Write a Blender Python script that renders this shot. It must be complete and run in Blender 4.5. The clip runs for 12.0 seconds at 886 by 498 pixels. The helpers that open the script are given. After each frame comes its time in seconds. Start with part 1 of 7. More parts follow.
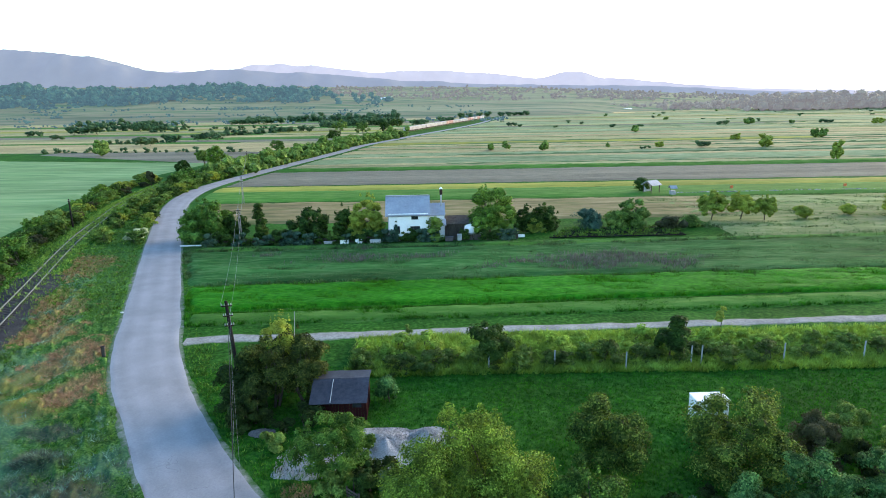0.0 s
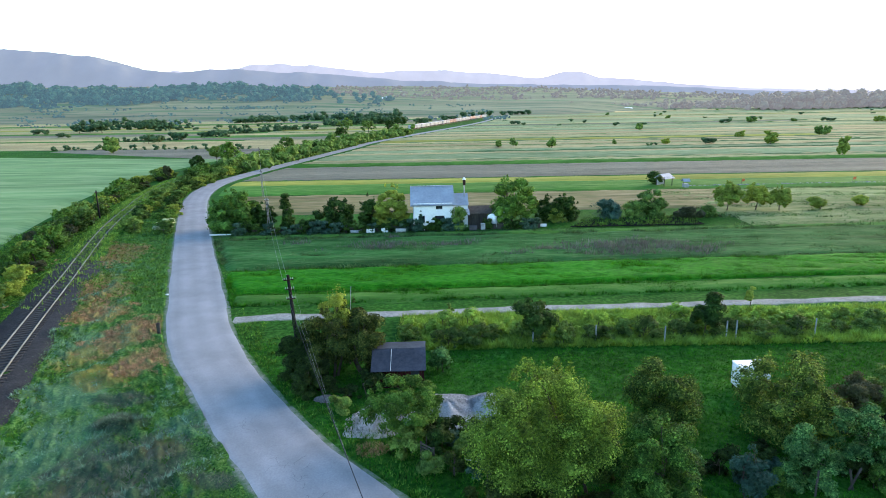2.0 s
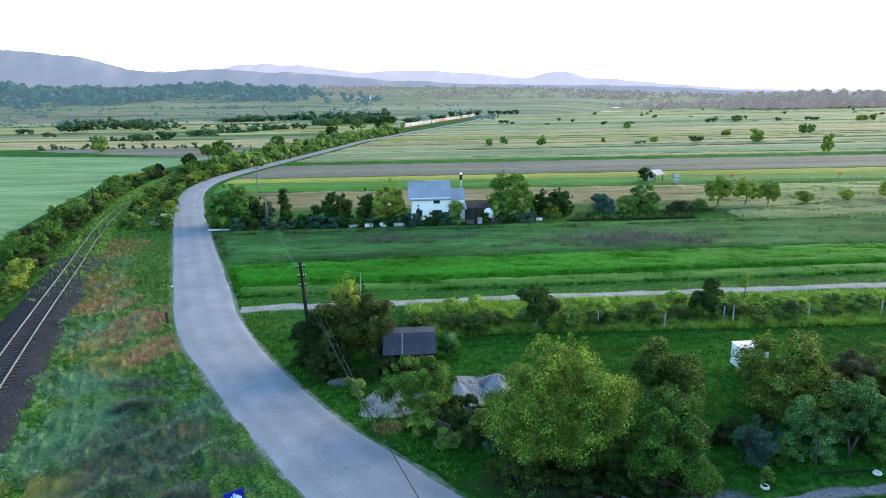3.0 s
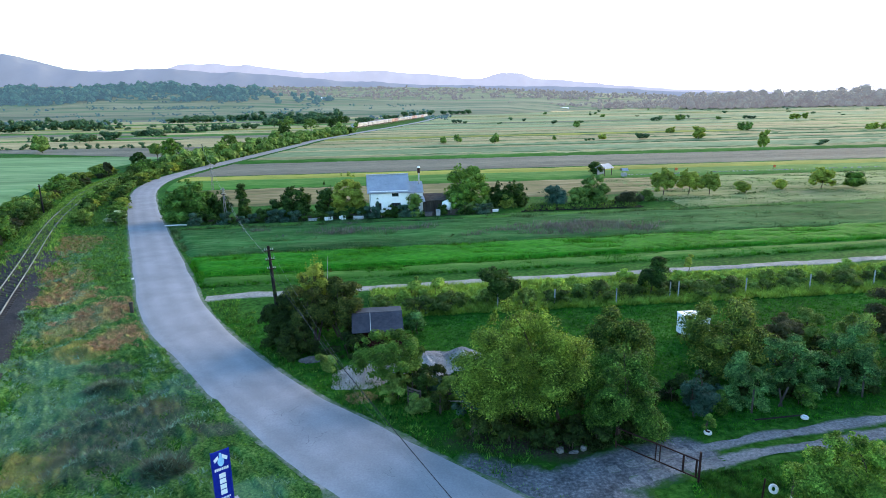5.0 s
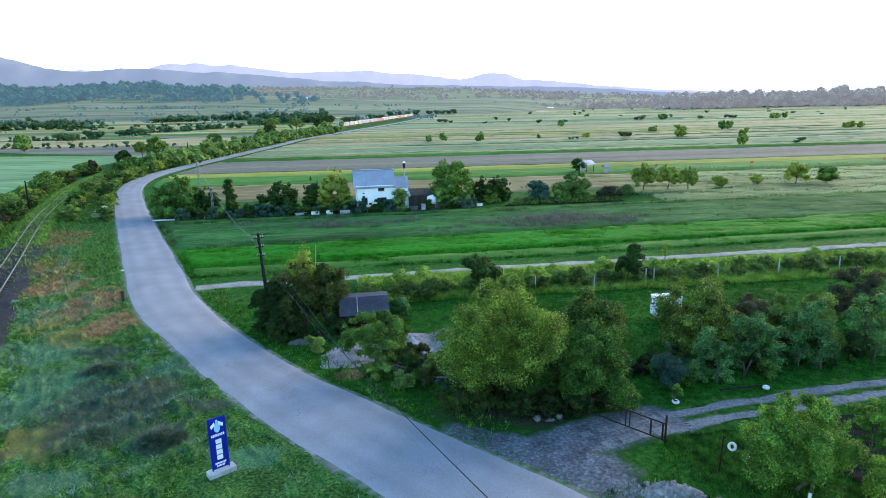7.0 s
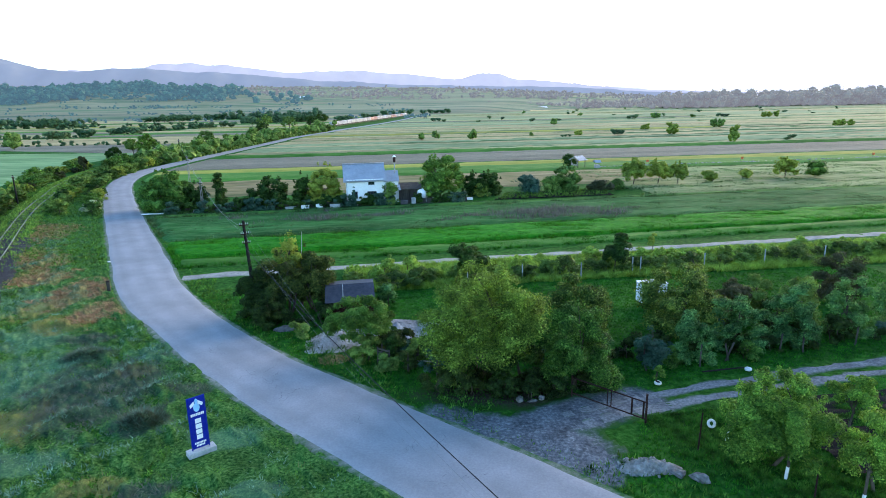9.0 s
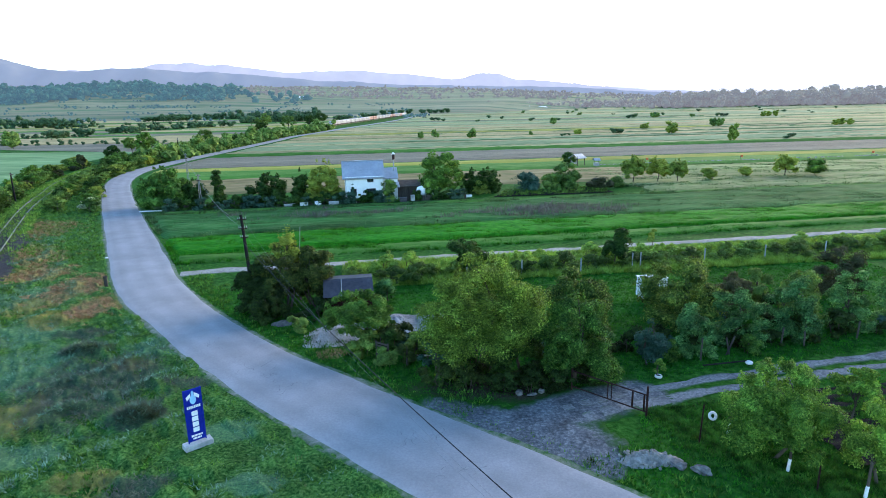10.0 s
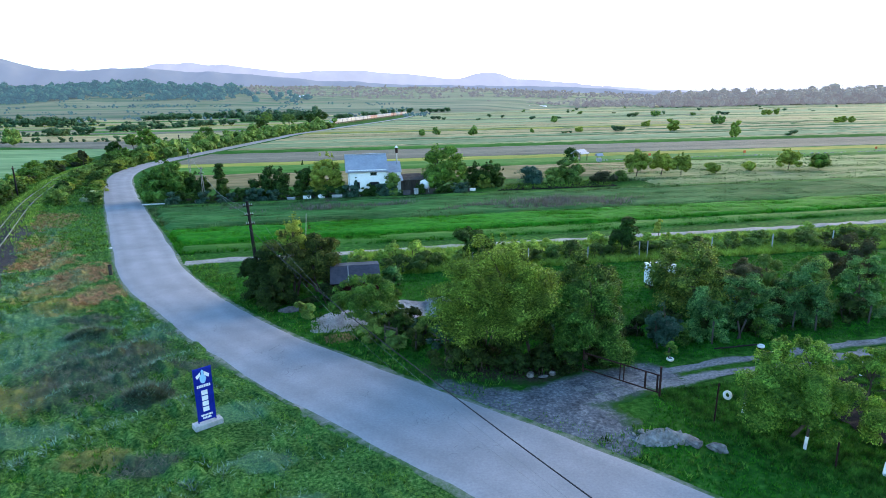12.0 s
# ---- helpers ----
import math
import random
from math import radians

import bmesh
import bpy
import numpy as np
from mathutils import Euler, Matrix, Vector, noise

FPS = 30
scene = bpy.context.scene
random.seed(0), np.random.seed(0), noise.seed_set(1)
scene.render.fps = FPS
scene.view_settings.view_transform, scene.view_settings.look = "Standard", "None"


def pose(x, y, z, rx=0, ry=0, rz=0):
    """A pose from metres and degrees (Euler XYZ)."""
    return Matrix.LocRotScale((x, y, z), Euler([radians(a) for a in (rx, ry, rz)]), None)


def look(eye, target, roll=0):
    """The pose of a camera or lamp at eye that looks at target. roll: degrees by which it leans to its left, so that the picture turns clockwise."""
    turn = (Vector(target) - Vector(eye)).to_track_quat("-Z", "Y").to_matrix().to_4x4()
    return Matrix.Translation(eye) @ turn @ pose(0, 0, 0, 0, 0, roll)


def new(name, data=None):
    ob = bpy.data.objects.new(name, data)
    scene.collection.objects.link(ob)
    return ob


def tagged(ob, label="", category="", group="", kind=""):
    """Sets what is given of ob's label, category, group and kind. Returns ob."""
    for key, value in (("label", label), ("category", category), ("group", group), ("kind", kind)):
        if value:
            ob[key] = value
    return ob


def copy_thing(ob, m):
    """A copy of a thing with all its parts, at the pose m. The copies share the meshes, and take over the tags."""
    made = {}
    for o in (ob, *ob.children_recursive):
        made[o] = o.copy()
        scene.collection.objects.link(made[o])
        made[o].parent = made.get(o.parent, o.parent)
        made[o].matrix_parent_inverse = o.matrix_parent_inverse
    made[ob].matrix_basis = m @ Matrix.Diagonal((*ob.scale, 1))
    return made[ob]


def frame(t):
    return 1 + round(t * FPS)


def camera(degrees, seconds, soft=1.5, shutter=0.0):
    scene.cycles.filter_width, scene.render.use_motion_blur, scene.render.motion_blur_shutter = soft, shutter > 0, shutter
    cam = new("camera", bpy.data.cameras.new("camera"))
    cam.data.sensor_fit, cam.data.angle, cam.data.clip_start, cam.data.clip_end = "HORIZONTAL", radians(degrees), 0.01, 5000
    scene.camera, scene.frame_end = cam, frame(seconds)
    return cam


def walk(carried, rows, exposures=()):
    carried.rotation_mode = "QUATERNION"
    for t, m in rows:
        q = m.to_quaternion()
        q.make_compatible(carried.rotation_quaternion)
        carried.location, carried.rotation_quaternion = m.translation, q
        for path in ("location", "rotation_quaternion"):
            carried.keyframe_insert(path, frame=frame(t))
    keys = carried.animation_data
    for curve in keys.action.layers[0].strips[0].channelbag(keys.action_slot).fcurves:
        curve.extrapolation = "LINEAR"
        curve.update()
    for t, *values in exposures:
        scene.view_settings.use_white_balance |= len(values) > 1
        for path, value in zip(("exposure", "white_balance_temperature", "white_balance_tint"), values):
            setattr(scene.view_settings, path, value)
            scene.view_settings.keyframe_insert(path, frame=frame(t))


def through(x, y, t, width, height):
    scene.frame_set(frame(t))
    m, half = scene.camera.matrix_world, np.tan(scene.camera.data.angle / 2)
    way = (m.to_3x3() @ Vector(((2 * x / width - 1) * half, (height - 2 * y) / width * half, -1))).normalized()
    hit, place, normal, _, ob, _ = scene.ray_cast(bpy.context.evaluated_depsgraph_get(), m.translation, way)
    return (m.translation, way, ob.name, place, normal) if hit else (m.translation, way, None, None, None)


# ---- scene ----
cam = camera(72.5, 12.0, soft=0.6)
PATH = [
    (0, (0.000, -0.025, 21.499), (-0.005, 19.405, 16.759), -1.01),
    (0.5, (-0.792, -0.559, 21.272), (-0.786, 18.871, 16.532), -1.01),
    (1, (-1.834, -1.100, 20.957), (-1.833, 18.330, 16.217), -1.01),
    (1.5, (-2.966, -1.767, 20.645), (-2.950, 17.663, 15.905), -1.01),
    (2, (-4.041, -2.492, 20.333), (-4.014, 16.938, 15.593), -1.01),
    (2.5, (-4.983, -3.201, 19.980), (-4.829, 16.228, 15.240), -1.01),
    (4.5, (-6.533, -5.762, 18.891), (-4.922, 13.601, 14.151), -1.01),
    (5, (-6.589, -6.257, 18.668), (-4.661, 13.077, 13.928), -1.01),
    (5.5, (-6.612, -6.724, 18.477), (-4.493, 12.590, 13.737), -1.01),
    (6, (-6.630, -7.301, 18.418), (-4.404, 12.002, 13.678), -1.01),
    (6.5, (-6.630, -7.912, 18.305), (-4.326, 11.381, 13.565), -1.01),
    (7, (-6.622, -8.426, 18.030), (-4.252, 10.859, 13.289), -1.01),
    (7.5, (-6.573, -8.762, 17.713), (-4.129, 10.513, 12.973), -1.01),
    (9.5, (-5.871, -8.772, 16.722), (-3.310, 10.489, 11.981), -1.01),
    (10, (-5.922, -8.611, 16.455), (-3.352, 10.648, 11.715), -1.01),
    (10.5, (-6.067, -8.460, 16.168), (-3.495, 10.799, 11.427), -1.01),
    (11, (-6.225, -8.403, 15.890), (-3.653, 10.856, 11.150), -1.01),
    (11.5, (-6.397, -8.444, 15.616), (-3.822, 10.815, 10.876), -1.01),
    (12, (-6.534, -8.508, 15.339), (-3.961, 10.751, 10.599), -1.01),
]
# stops, kelvin and tint of the picture: a little bluer towards the end
EXPOSURES = [(0.0, 2.72, 6000, 10), (2.5, 2.73, 5900, 10), (5.5, 2.68, 5650, 11), (12.0, 2.7, 5500, 11)]
walk(cam, [(t, look(eye, target, roll)) for t, eye, target, roll in PATH], EXPOSURES)

# ---------------------------------------------------------------- light
SUN_ELEVATION, SUN_HEADING = 8.0, 50.0   # degrees; heading clockwise from +y
world = bpy.data.worlds.new("evening_sky")
scene.world = world
world.use_nodes = True
wn = world.node_tree.nodes
sky = wn.new("ShaderNodeTexSky")
sky.sky_type = "NISHITA"
sky.sun_disc = False
sky.sun_elevation = radians(SUN_ELEVATION)
sky.sun_rotation = radians(SUN_HEADING)
sky.air_density, sky.dust_density, sky.ozone_density = 1.0, 0.5, 2.0
wn["Background"].inputs["Strength"].default_value = 0.14
world.node_tree.links.new(sky.outputs["Color"], wn["Background"].inputs["Color"])

sun_data = bpy.data.lights.new("sun", "SUN")
sun_data.energy, sun_data.angle, sun_data.color = 1.5, radians(55.0), (1.0, 0.72, 0.42)
sun = new("sun", sun_data)
a, e = radians(SUN_HEADING), radians(SUN_ELEVATION)
sun.matrix_world = look((0, 0, 60), (-60 * math.sin(a) * math.cos(e), -60 * math.cos(a) * math.cos(e), 60 - 60 * math.sin(e)))


# ---------------------------------------------------------------- materials
def shader(name):
    m = bpy.data.materials.new(name)
    m.use_nodes = True
    nt = m.node_tree
    return m, nt, nt.nodes["Principled BSDF"]


def ramp(nt, cols, fac, lo=0.28, hi=0.72):
    r = nt.nodes.new("ShaderNodeValToRGB")
    el = r.color_ramp.elements
    while len(el) < len(cols):
        el.new(0.5)
    for k, c in enumerate(cols):
        el[k].position = lo + (hi - lo) * k / max(1, len(cols) - 1)
        el[k].color = (*c, 1)
    nt.links.new(fac, r.inputs["Fac"])
    return r.outputs["Color"]


def noise_node(nt, vec, scale, detail=4.0, rough=0.6):
    n = nt.nodes.new("ShaderNodeTexNoise")
    n.inputs["Scale"].default_value, n.inputs["Detail"].default_value, n.inputs["Roughness"].default_value = scale, detail, rough
    nt.links.new(vec, n.inputs["Vector"])
    return n.outputs["Fac"]


def mixed(nt, kind, fac, a, b):
    m = nt.nodes.new("ShaderNodeMix")
    m.data_type, m.blend_type = "RGBA", kind
    if isinstance(fac, float):
        m.inputs["Factor"].default_value = fac
    else:
        nt.links.new(fac, m.inputs["Factor"])
    for sock, v in ((m.inputs["A"], a), (m.inputs["B"], b)):
        if isinstance(v, tuple):
            sock.default_value = (*v, 1)
        else:
            nt.links.new(v, sock)
    return m.outputs["Result"]


def mat(name, cols, fine=8.0, big=0.25, rough=0.9, bump=0.4, metal=0.0, spec=0.03, stretch=(1, 1, 1), local=False, vary=0.35, depth=0.05):
    """A surface whose colour wanders between cols at two scales, with fine relief."""
    m, nt, p = shader(name)
    if local:
        vec = nt.nodes.new("ShaderNodeTexCoord").outputs["Object"]
    else:
        vec = nt.nodes.new("ShaderNodeNewGeometry").outputs["Position"]
    mp = nt.nodes.new("ShaderNodeMapping")
    mp.inputs["Scale"].default_value = stretch
    nt.links.new(vec, mp.inputs["Vector"])
    vec = mp.outputs["Vector"]
    f1 = noise_node(nt, vec, fine, 5.0, 0.65)
    f2 = noise_node(nt, vec, big, 4.0, 0.6)
    col = ramp(nt, cols, f1)
    shade = ramp(nt, [(1 - vary,) * 3, (1 + 0.6 * vary,) * 3], f2)
    col = mixed(nt, "MULTIPLY", 1.0, col, shade)
    nt.links.new(col, p.inputs["Base Color"])
    p.inputs["Roughness"].default_value, p.inputs["Metallic"].default_value = rough, metal
    p.inputs["Specular IOR Level"].default_value = spec
    if bump:
        b = nt.nodes.new("ShaderNodeBump")
        b.inputs["Strength"].default_value, b.inputs["Distance"].default_value = bump, depth
        nt.links.new(noise_node(nt, vec, fine * 2.2, 4.0, 0.6), b.inputs["Height"])
        nt.links.new(b.outputs["Normal"], p.inputs["Normal"])
    return m


def leaf_mat(name, cols, through=0.26, vary=0.3, air=None, drift=0.9, calm=0.5):
    """Leaves or blades: every one its own tone, with some light coming through."""
    m, nt, p = shader(name)
    g = nt.nodes.new("ShaderNodeNewGeometry")
    mid = tuple(sum(c[i] for c in cols) / len(cols) for i in range(3))
    col = mixed(nt, "MIX", calm, ramp(nt, cols, g.outputs["Random Per Island"], -0.15, 1.15), mid)
    f2 = noise_node(nt, g.outputs["Position"], drift, 3.0)
    col = mixed(nt, "MULTIPLY", 1.0, col, ramp(nt, [(1 - 1.3 * vary,) * 3, (1 + 1.2 * vary,) * 3], f2, 0.35, 0.65))
    info = nt.nodes.new("ShaderNodeObjectInfo")
    col = mixed(nt, "MULTIPLY", 1.0, col, ramp(nt, [(0.82, 0.86, 0.85), (1.16, 1.1, 1.0)], info.outputs["Random"]))
    nt.links.new(col, p.inputs["Base Color"])
    p.inputs["Roughness"].default_value, p.inputs["Specular IOR Level"].default_value = 0.7, 0.06
    if air:                                       # distant backdrop woods: the haze of the air before them painted in as a glow
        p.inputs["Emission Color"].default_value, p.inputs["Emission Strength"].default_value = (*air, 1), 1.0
    t = nt.nodes.new("ShaderNodeBsdfTranslucent")
    nt.links.new(mixed(nt, "MULTIPLY", 1.0, col, (1.25, 1.2, 0.5)), t.inputs["Color"])
    mx = nt.nodes.new("ShaderNodeMixShader")
    mx.inputs[0].default_value = through
    nt.links.new(p.outputs[0], mx.inputs[1])
    nt.links.new(t.outputs[0], mx.inputs[2])
    nt.links.new(mx.outputs[0], nt.nodes["Material Output"].inputs["Surface"])
    return m


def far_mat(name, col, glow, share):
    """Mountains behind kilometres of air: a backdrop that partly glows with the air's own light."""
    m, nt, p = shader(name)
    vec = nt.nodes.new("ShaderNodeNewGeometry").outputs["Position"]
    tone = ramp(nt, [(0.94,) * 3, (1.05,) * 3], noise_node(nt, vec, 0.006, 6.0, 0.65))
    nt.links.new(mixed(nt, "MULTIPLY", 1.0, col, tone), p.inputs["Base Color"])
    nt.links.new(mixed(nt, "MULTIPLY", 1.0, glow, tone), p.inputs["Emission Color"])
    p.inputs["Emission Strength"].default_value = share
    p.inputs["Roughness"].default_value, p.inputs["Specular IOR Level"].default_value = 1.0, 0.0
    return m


M = {}
M["asphalt"] = mat("worn_asphalt", [(0.205, 0.202, 0.212), (0.235, 0.231, 0.238), (0.265, 0.26, 0.263)], 9, 0.3, 0.85, 0.15, vary=0.17, depth=0.01)
nt = M["asphalt"].node_tree                       # wheel tracks polished paler, dusty edges
at = nt.nodes.new("ShaderNodeAttribute")
at.attribute_name = "across"
band = nt.nodes.new("ShaderNodeValToRGB")
for k, (pos, v) in enumerate(((0.0, 1.32), (0.06, 1.12), (0.16, 0.9), (0.3, 1.12), (0.5, 0.92), (0.7, 1.14), (0.86, 0.9), (0.95, 1.1), (1.0, 1.3))):
    el = band.color_ramp.elements[k] if k < 2 else band.color_ramp.elements.new(pos)
    el.position, el.color = pos, (v, v * 0.985, v * 0.965, 1)
nt.links.new(at.outputs["Fac"], band.inputs["Fac"])
p = nt.nodes["Principled BSDF"]
src = p.inputs["Base Color"].links[0].from_socket
nt.links.new(mixed(nt, "MULTIPLY", 0.5, src, band.outputs["Color"]), p.inputs["Base Color"])
M["shoulder"] = mat("road_dust", [(0.2, 0.185, 0.175), (0.3, 0.275, 0.26)], 9, 0.5, 0.95, 0.6, depth=0.03)
# earth colour darkened to paint in the deep shade below the roadside trees
M["tree_shade"] = mat("earth_with_painted_shade", [(0.022, 0.02, 0.014), (0.045, 0.04, 0.028), (0.07, 0.065, 0.045)], 6, 0.6, 0.95, 0.8, depth=0.04)
M["crack"] = mat("tar_patch", [(0.14, 0.141, 0.147), (0.19, 0.19, 0.195)], 14, 2, 0.7, 0.5, depth=0.01)
M["dirt"] = mat("pale_dirt", [(0.17, 0.165, 0.145), (0.25, 0.24, 0.22), (0.31, 0.3, 0.275)], 4, 0.5, 0.95, 0.6, depth=0.04)
M["apron"] = mat("dark_trodden_gravel", [(0.046, 0.05, 0.056), (0.105, 0.112, 0.122), (0.22, 0.225, 0.235)], 5, 0.7, 0.95, 0.8, vary=0.5, depth=0.05)
M["track"] = mat("pale_wheel_track", [(0.075, 0.08, 0.084), (0.15, 0.155, 0.16), (0.24, 0.24, 0.245)], 6, 0.8, 0.95, 0.7, vary=0.35, depth=0.04)


def fringed(m, grass, start=0.45):
    """Lets grass grow in from the rim of a worn surface."""
    nt, p = m.node_tree, m.node_tree.nodes["Principled BSDF"]
    at = nt.nodes.new("ShaderNodeAttribute")
    at.attribute_name = "rim"
    f = noise_node(nt, nt.nodes.new("ShaderNodeNewGeometry").outputs["Position"], 1.6, 8.0, 0.7)
    add = nt.nodes.new("ShaderNodeMath")
    add.operation = "ADD"
    nt.links.new(at.outputs["Fac"], add.inputs[0])
    nt.links.new(f, add.inputs[1])
    rg = nt.nodes.new("ShaderNodeMapRange")
    rg.inputs["From Min"].default_value, rg.inputs["From Max"].default_value = start + 0.5, start + 0.85
    nt.links.new(add.outputs[0], rg.inputs["Value"])
    src = p.inputs["Base Color"].links[0].from_socket
    nt.links.new(mixed(nt, "MIX", rg.outputs["Result"], src, grass), p.inputs["Base Color"])
    return m


fringed(M["apron"], (0.026, 0.07, 0.014), 0.5)
fringed(M["tree_shade"], (0.02, 0.06, 0.008), 0.5)
fringed(M["track"], (0.03, 0.08, 0.018), 0.6)
fringed(M["dirt"], (0.06, 0.12, 0.025), 0.66)
fringed(M["shoulder"], (0.045, 0.1, 0.026), 0.7)
M["pasture"] = mat("rough_pasture", [(0.1, 0.15, 0.045), (0.18, 0.21, 0.08), (0.28, 0.27, 0.14)], 0.6, 0.07, 0.95, 0.8, stretch=(0.3, 1, 1), vary=0.45, depth=0.12)
m = mat("mown_verge", [(0.009, 0.03, 0.006), (0.033, 0.095, 0.018), (0.09, 0.19, 0.038), (0.2, 0.29, 0.095)], 6.0, 0.45, 0.95, 1.0, vary=0.55, depth=0.14)
nt, p = m.node_tree, m.node_tree.nodes["Principled BSDF"]
pos = nt.nodes.new("ShaderNodeNewGeometry").outputs["Position"]
base = p.inputs["Base Color"].links[0].from_socket
for seed, drift, col, share in ((3.0, "pale", (0.15, 0.25, 0.18), 0.28), (11.0, "straw", (0.22, 0.18, 0.05), 0.6), (23.0, "raked", (0.05, 0.06, 0.055), 0.6), (31.0, "dead", (0.26, 0.16, 0.08), 0.5)):
    mp = nt.nodes.new("ShaderNodeMapping")        # pale cut swaths, straw, raked dark stalks and dead spots, each in its own drifts
    mp.inputs["Location"].default_value = (seed, seed * 2, 0)
    nt.links.new(pos, mp.inputs["Vector"])
    f = noise_node(nt, mp.outputs["Vector"], 2.2, 8.0, 0.8)
    at = nt.nodes.new("ShaderNodeAttribute")
    at.attribute_name = drift
    add = nt.nodes.new("ShaderNodeMath")
    add.operation = "ADD"
    nt.links.new(at.outputs["Fac"], add.inputs[0])
    nt.links.new(f, add.inputs[1])
    rg = nt.nodes.new("ShaderNodeMapRange")
    rg.inputs["From Min"].default_value, rg.inputs["From Max"].default_value, rg.inputs["To Max"].default_value = 0.85, 1.3, share
    nt.links.new(add.outputs[0], rg.inputs["Value"])
    base = mixed(nt, "MIX", rg.outputs["Result"], base, col)
nt.links.new(base, p.inputs["Base Color"])
M["verge"] = m
M["gravel"] = mat("grey_gravel", [(0.17, 0.17, 0.175), (0.31, 0.31, 0.315), (0.46, 0.46, 0.46)], 12, 0.8, 0.9, 1.0, depth=0.08)
M["ballast"] = mat("dark_ballast", [(0.016, 0.016, 0.018), (0.035, 0.034, 0.036), (0.07, 0.067, 0.064)], 10, 0.6, 0.9, 1.0, depth=0.06)
M["ground"] = mat("meadow_ground", [(0.008, 0.034, 0.004), (0.026, 0.09, 0.01), (0.062, 0.165, 0.022)], 2.2, 0.09, 0.95, 0.8, vary=0.45, depth=0.12)
M["crop"] = mat("young_crop", [(0.008, 0.065, 0.002), (0.024, 0.145, 0.005), (0.06, 0.235, 0.012)], 3.0, 0.12, 0.85, 0.8, stretch=(0.35, 1, 1), vary=0.3, depth=0.12)
M["meadow"] = mat("uncut_meadow", [(0.014, 0.062, 0.012), (0.036, 0.112, 0.026), (0.09, 0.16, 0.056)], 1.6, 0.12, 0.95, 0.8, stretch=(0.22, 1, 1), vary=0.55, depth=0.12)
M["strip"] = mat("dull_green_strip", [(0.135, 0.185, 0.08), (0.195, 0.24, 0.115), (0.275, 0.3, 0.165)], 1.0, 0.05, 0.95, 0.6, stretch=(0.2, 1, 1), vary=0.4, depth=0.1)
M["margin"] = mat("weedy_field_margin", [(0.07, 0.125, 0.05), (0.11, 0.165, 0.07), (0.16, 0.21, 0.1)], 1.0, 0.06, 0.95, 0.6, stretch=(0.2, 1, 1), vary=0.5, depth=0.1)
M["faded"] = mat("faded_grass", [(0.09, 0.11, 0.035), (0.2, 0.165, 0.075), (0.3, 0.235, 0.125)], 0.5, 0.09, 0.95, 0.7, stretch=(0.2, 1, 1), vary=0.5, depth=0.1)
M["hay"] = mat("straw_grass", [(0.22, 0.19, 0.085), (0.315, 0.26, 0.125), (0.4, 0.33, 0.17)], 1.2, 0.05, 0.95, 0.6, stretch=(0.3, 1, 1), vary=0.4, depth=0.1)
M["palegrass"] = mat("pale_grass", [(0.165, 0.18, 0.075), (0.25, 0.245, 0.11), (0.345, 0.315, 0.16)], 1.0, 0.04, 0.95, 0.6, stretch=(0.2, 1, 1), vary=0.4, depth=0.1)
M["midgrass"] = mat("green_strip", [(0.035, 0.1, 0.014), (0.065, 0.155, 0.025), (0.12, 0.21, 0.045)], 1.0, 0.05, 0.95, 0.6, stretch=(0.2, 1, 1), vary=0.4, depth=0.1)
M["rape"] = mat("yellow_green_strip", [(0.15, 0.18, 0.03), (0.24, 0.24, 0.045), (0.3, 0.28, 0.06)], 1.0, 0.06, 0.95, 0.6, stretch=(0.2, 1, 1), vary=0.4, depth=0.1)
M["soil"] = mat("ploughed_soil", [(0.105, 0.098, 0.072), (0.16, 0.148, 0.108), (0.215, 0.195, 0.145)], 1.6, 0.07, 0.95, 1.0, stretch=(0.12, 1, 1), depth=0.15)
M["wheat"] = mat("blue_green_wheat", [(0.09, 0.17, 0.065), (0.15, 0.24, 0.095), (0.23, 0.31, 0.145)], 0.35, 0.06, 0.9, 0.6, stretch=(0.12, 0.8, 1), vary=0.3, depth=0.1)
M["bed"] = mat("garden_soil", [(0.009, 0.008, 0.009), (0.02, 0.018, 0.018)], 5, 0.4, 0.95, 1.0, depth=0.06)
M["bark"] = mat("tree_bark", [(0.05, 0.04, 0.03), (0.1, 0.085, 0.065)], 7, 1.0, 0.95, 0.8, stretch=(1, 1, 0.3), depth=0.03)
M["lime"] = mat("lime_wash", [(0.62, 0.62, 0.6), (0.8, 0.8, 0.78)], 9, 1.0, 0.9, 0.4, depth=0.01)
M["concrete"] = mat("weathered_concrete", [(0.3, 0.3, 0.29), (0.42, 0.42, 0.4)], 9, 1.0, 0.9, 0.4, depth=0.01)
M["wood"] = mat("grey_timber", [(0.04, 0.035, 0.03), (0.09, 0.08, 0.068)], 10, 1.5, 0.9, 0.5, stretch=(1, 1, 0.15), depth=0.01)
M["rust"] = mat("rusty_steel", [(0.07, 0.03, 0.02), (0.13, 0.055, 0.035), (0.18, 0.1, 0.07)], 12, 1.5, 0.7, 0.3, metal=0.3, depth=0.005)
M["rail"] = mat("worn_rail_steel", [(0.1, 0.105, 0.095), (0.17, 0.175, 0.16)], 9, 0.8, 0.6, 0.1, metal=0.3, depth=0.003)
M["darkmetal"] = mat("dark_painted_steel", [(0.02, 0.012, 0.012), (0.045, 0.025, 0.022)], 10, 2, 0.6, 0.2, metal=0.4, depth=0.003)
M["redboard"] = mat("red_brown_boards", [(0.02, 0.008, 0.008), (0.042, 0.014, 0.012)], 6, 0.8, 0.8, 0.4, stretch=(1, 1, 0.2), depth=0.008)
M["felt"] = mat("roofing_sheet_dark", [(0.03, 0.033, 0.045), (0.055, 0.058, 0.07)], 4, 0.6, 0.6, 0.2, vary=0.3, depth=0.006)
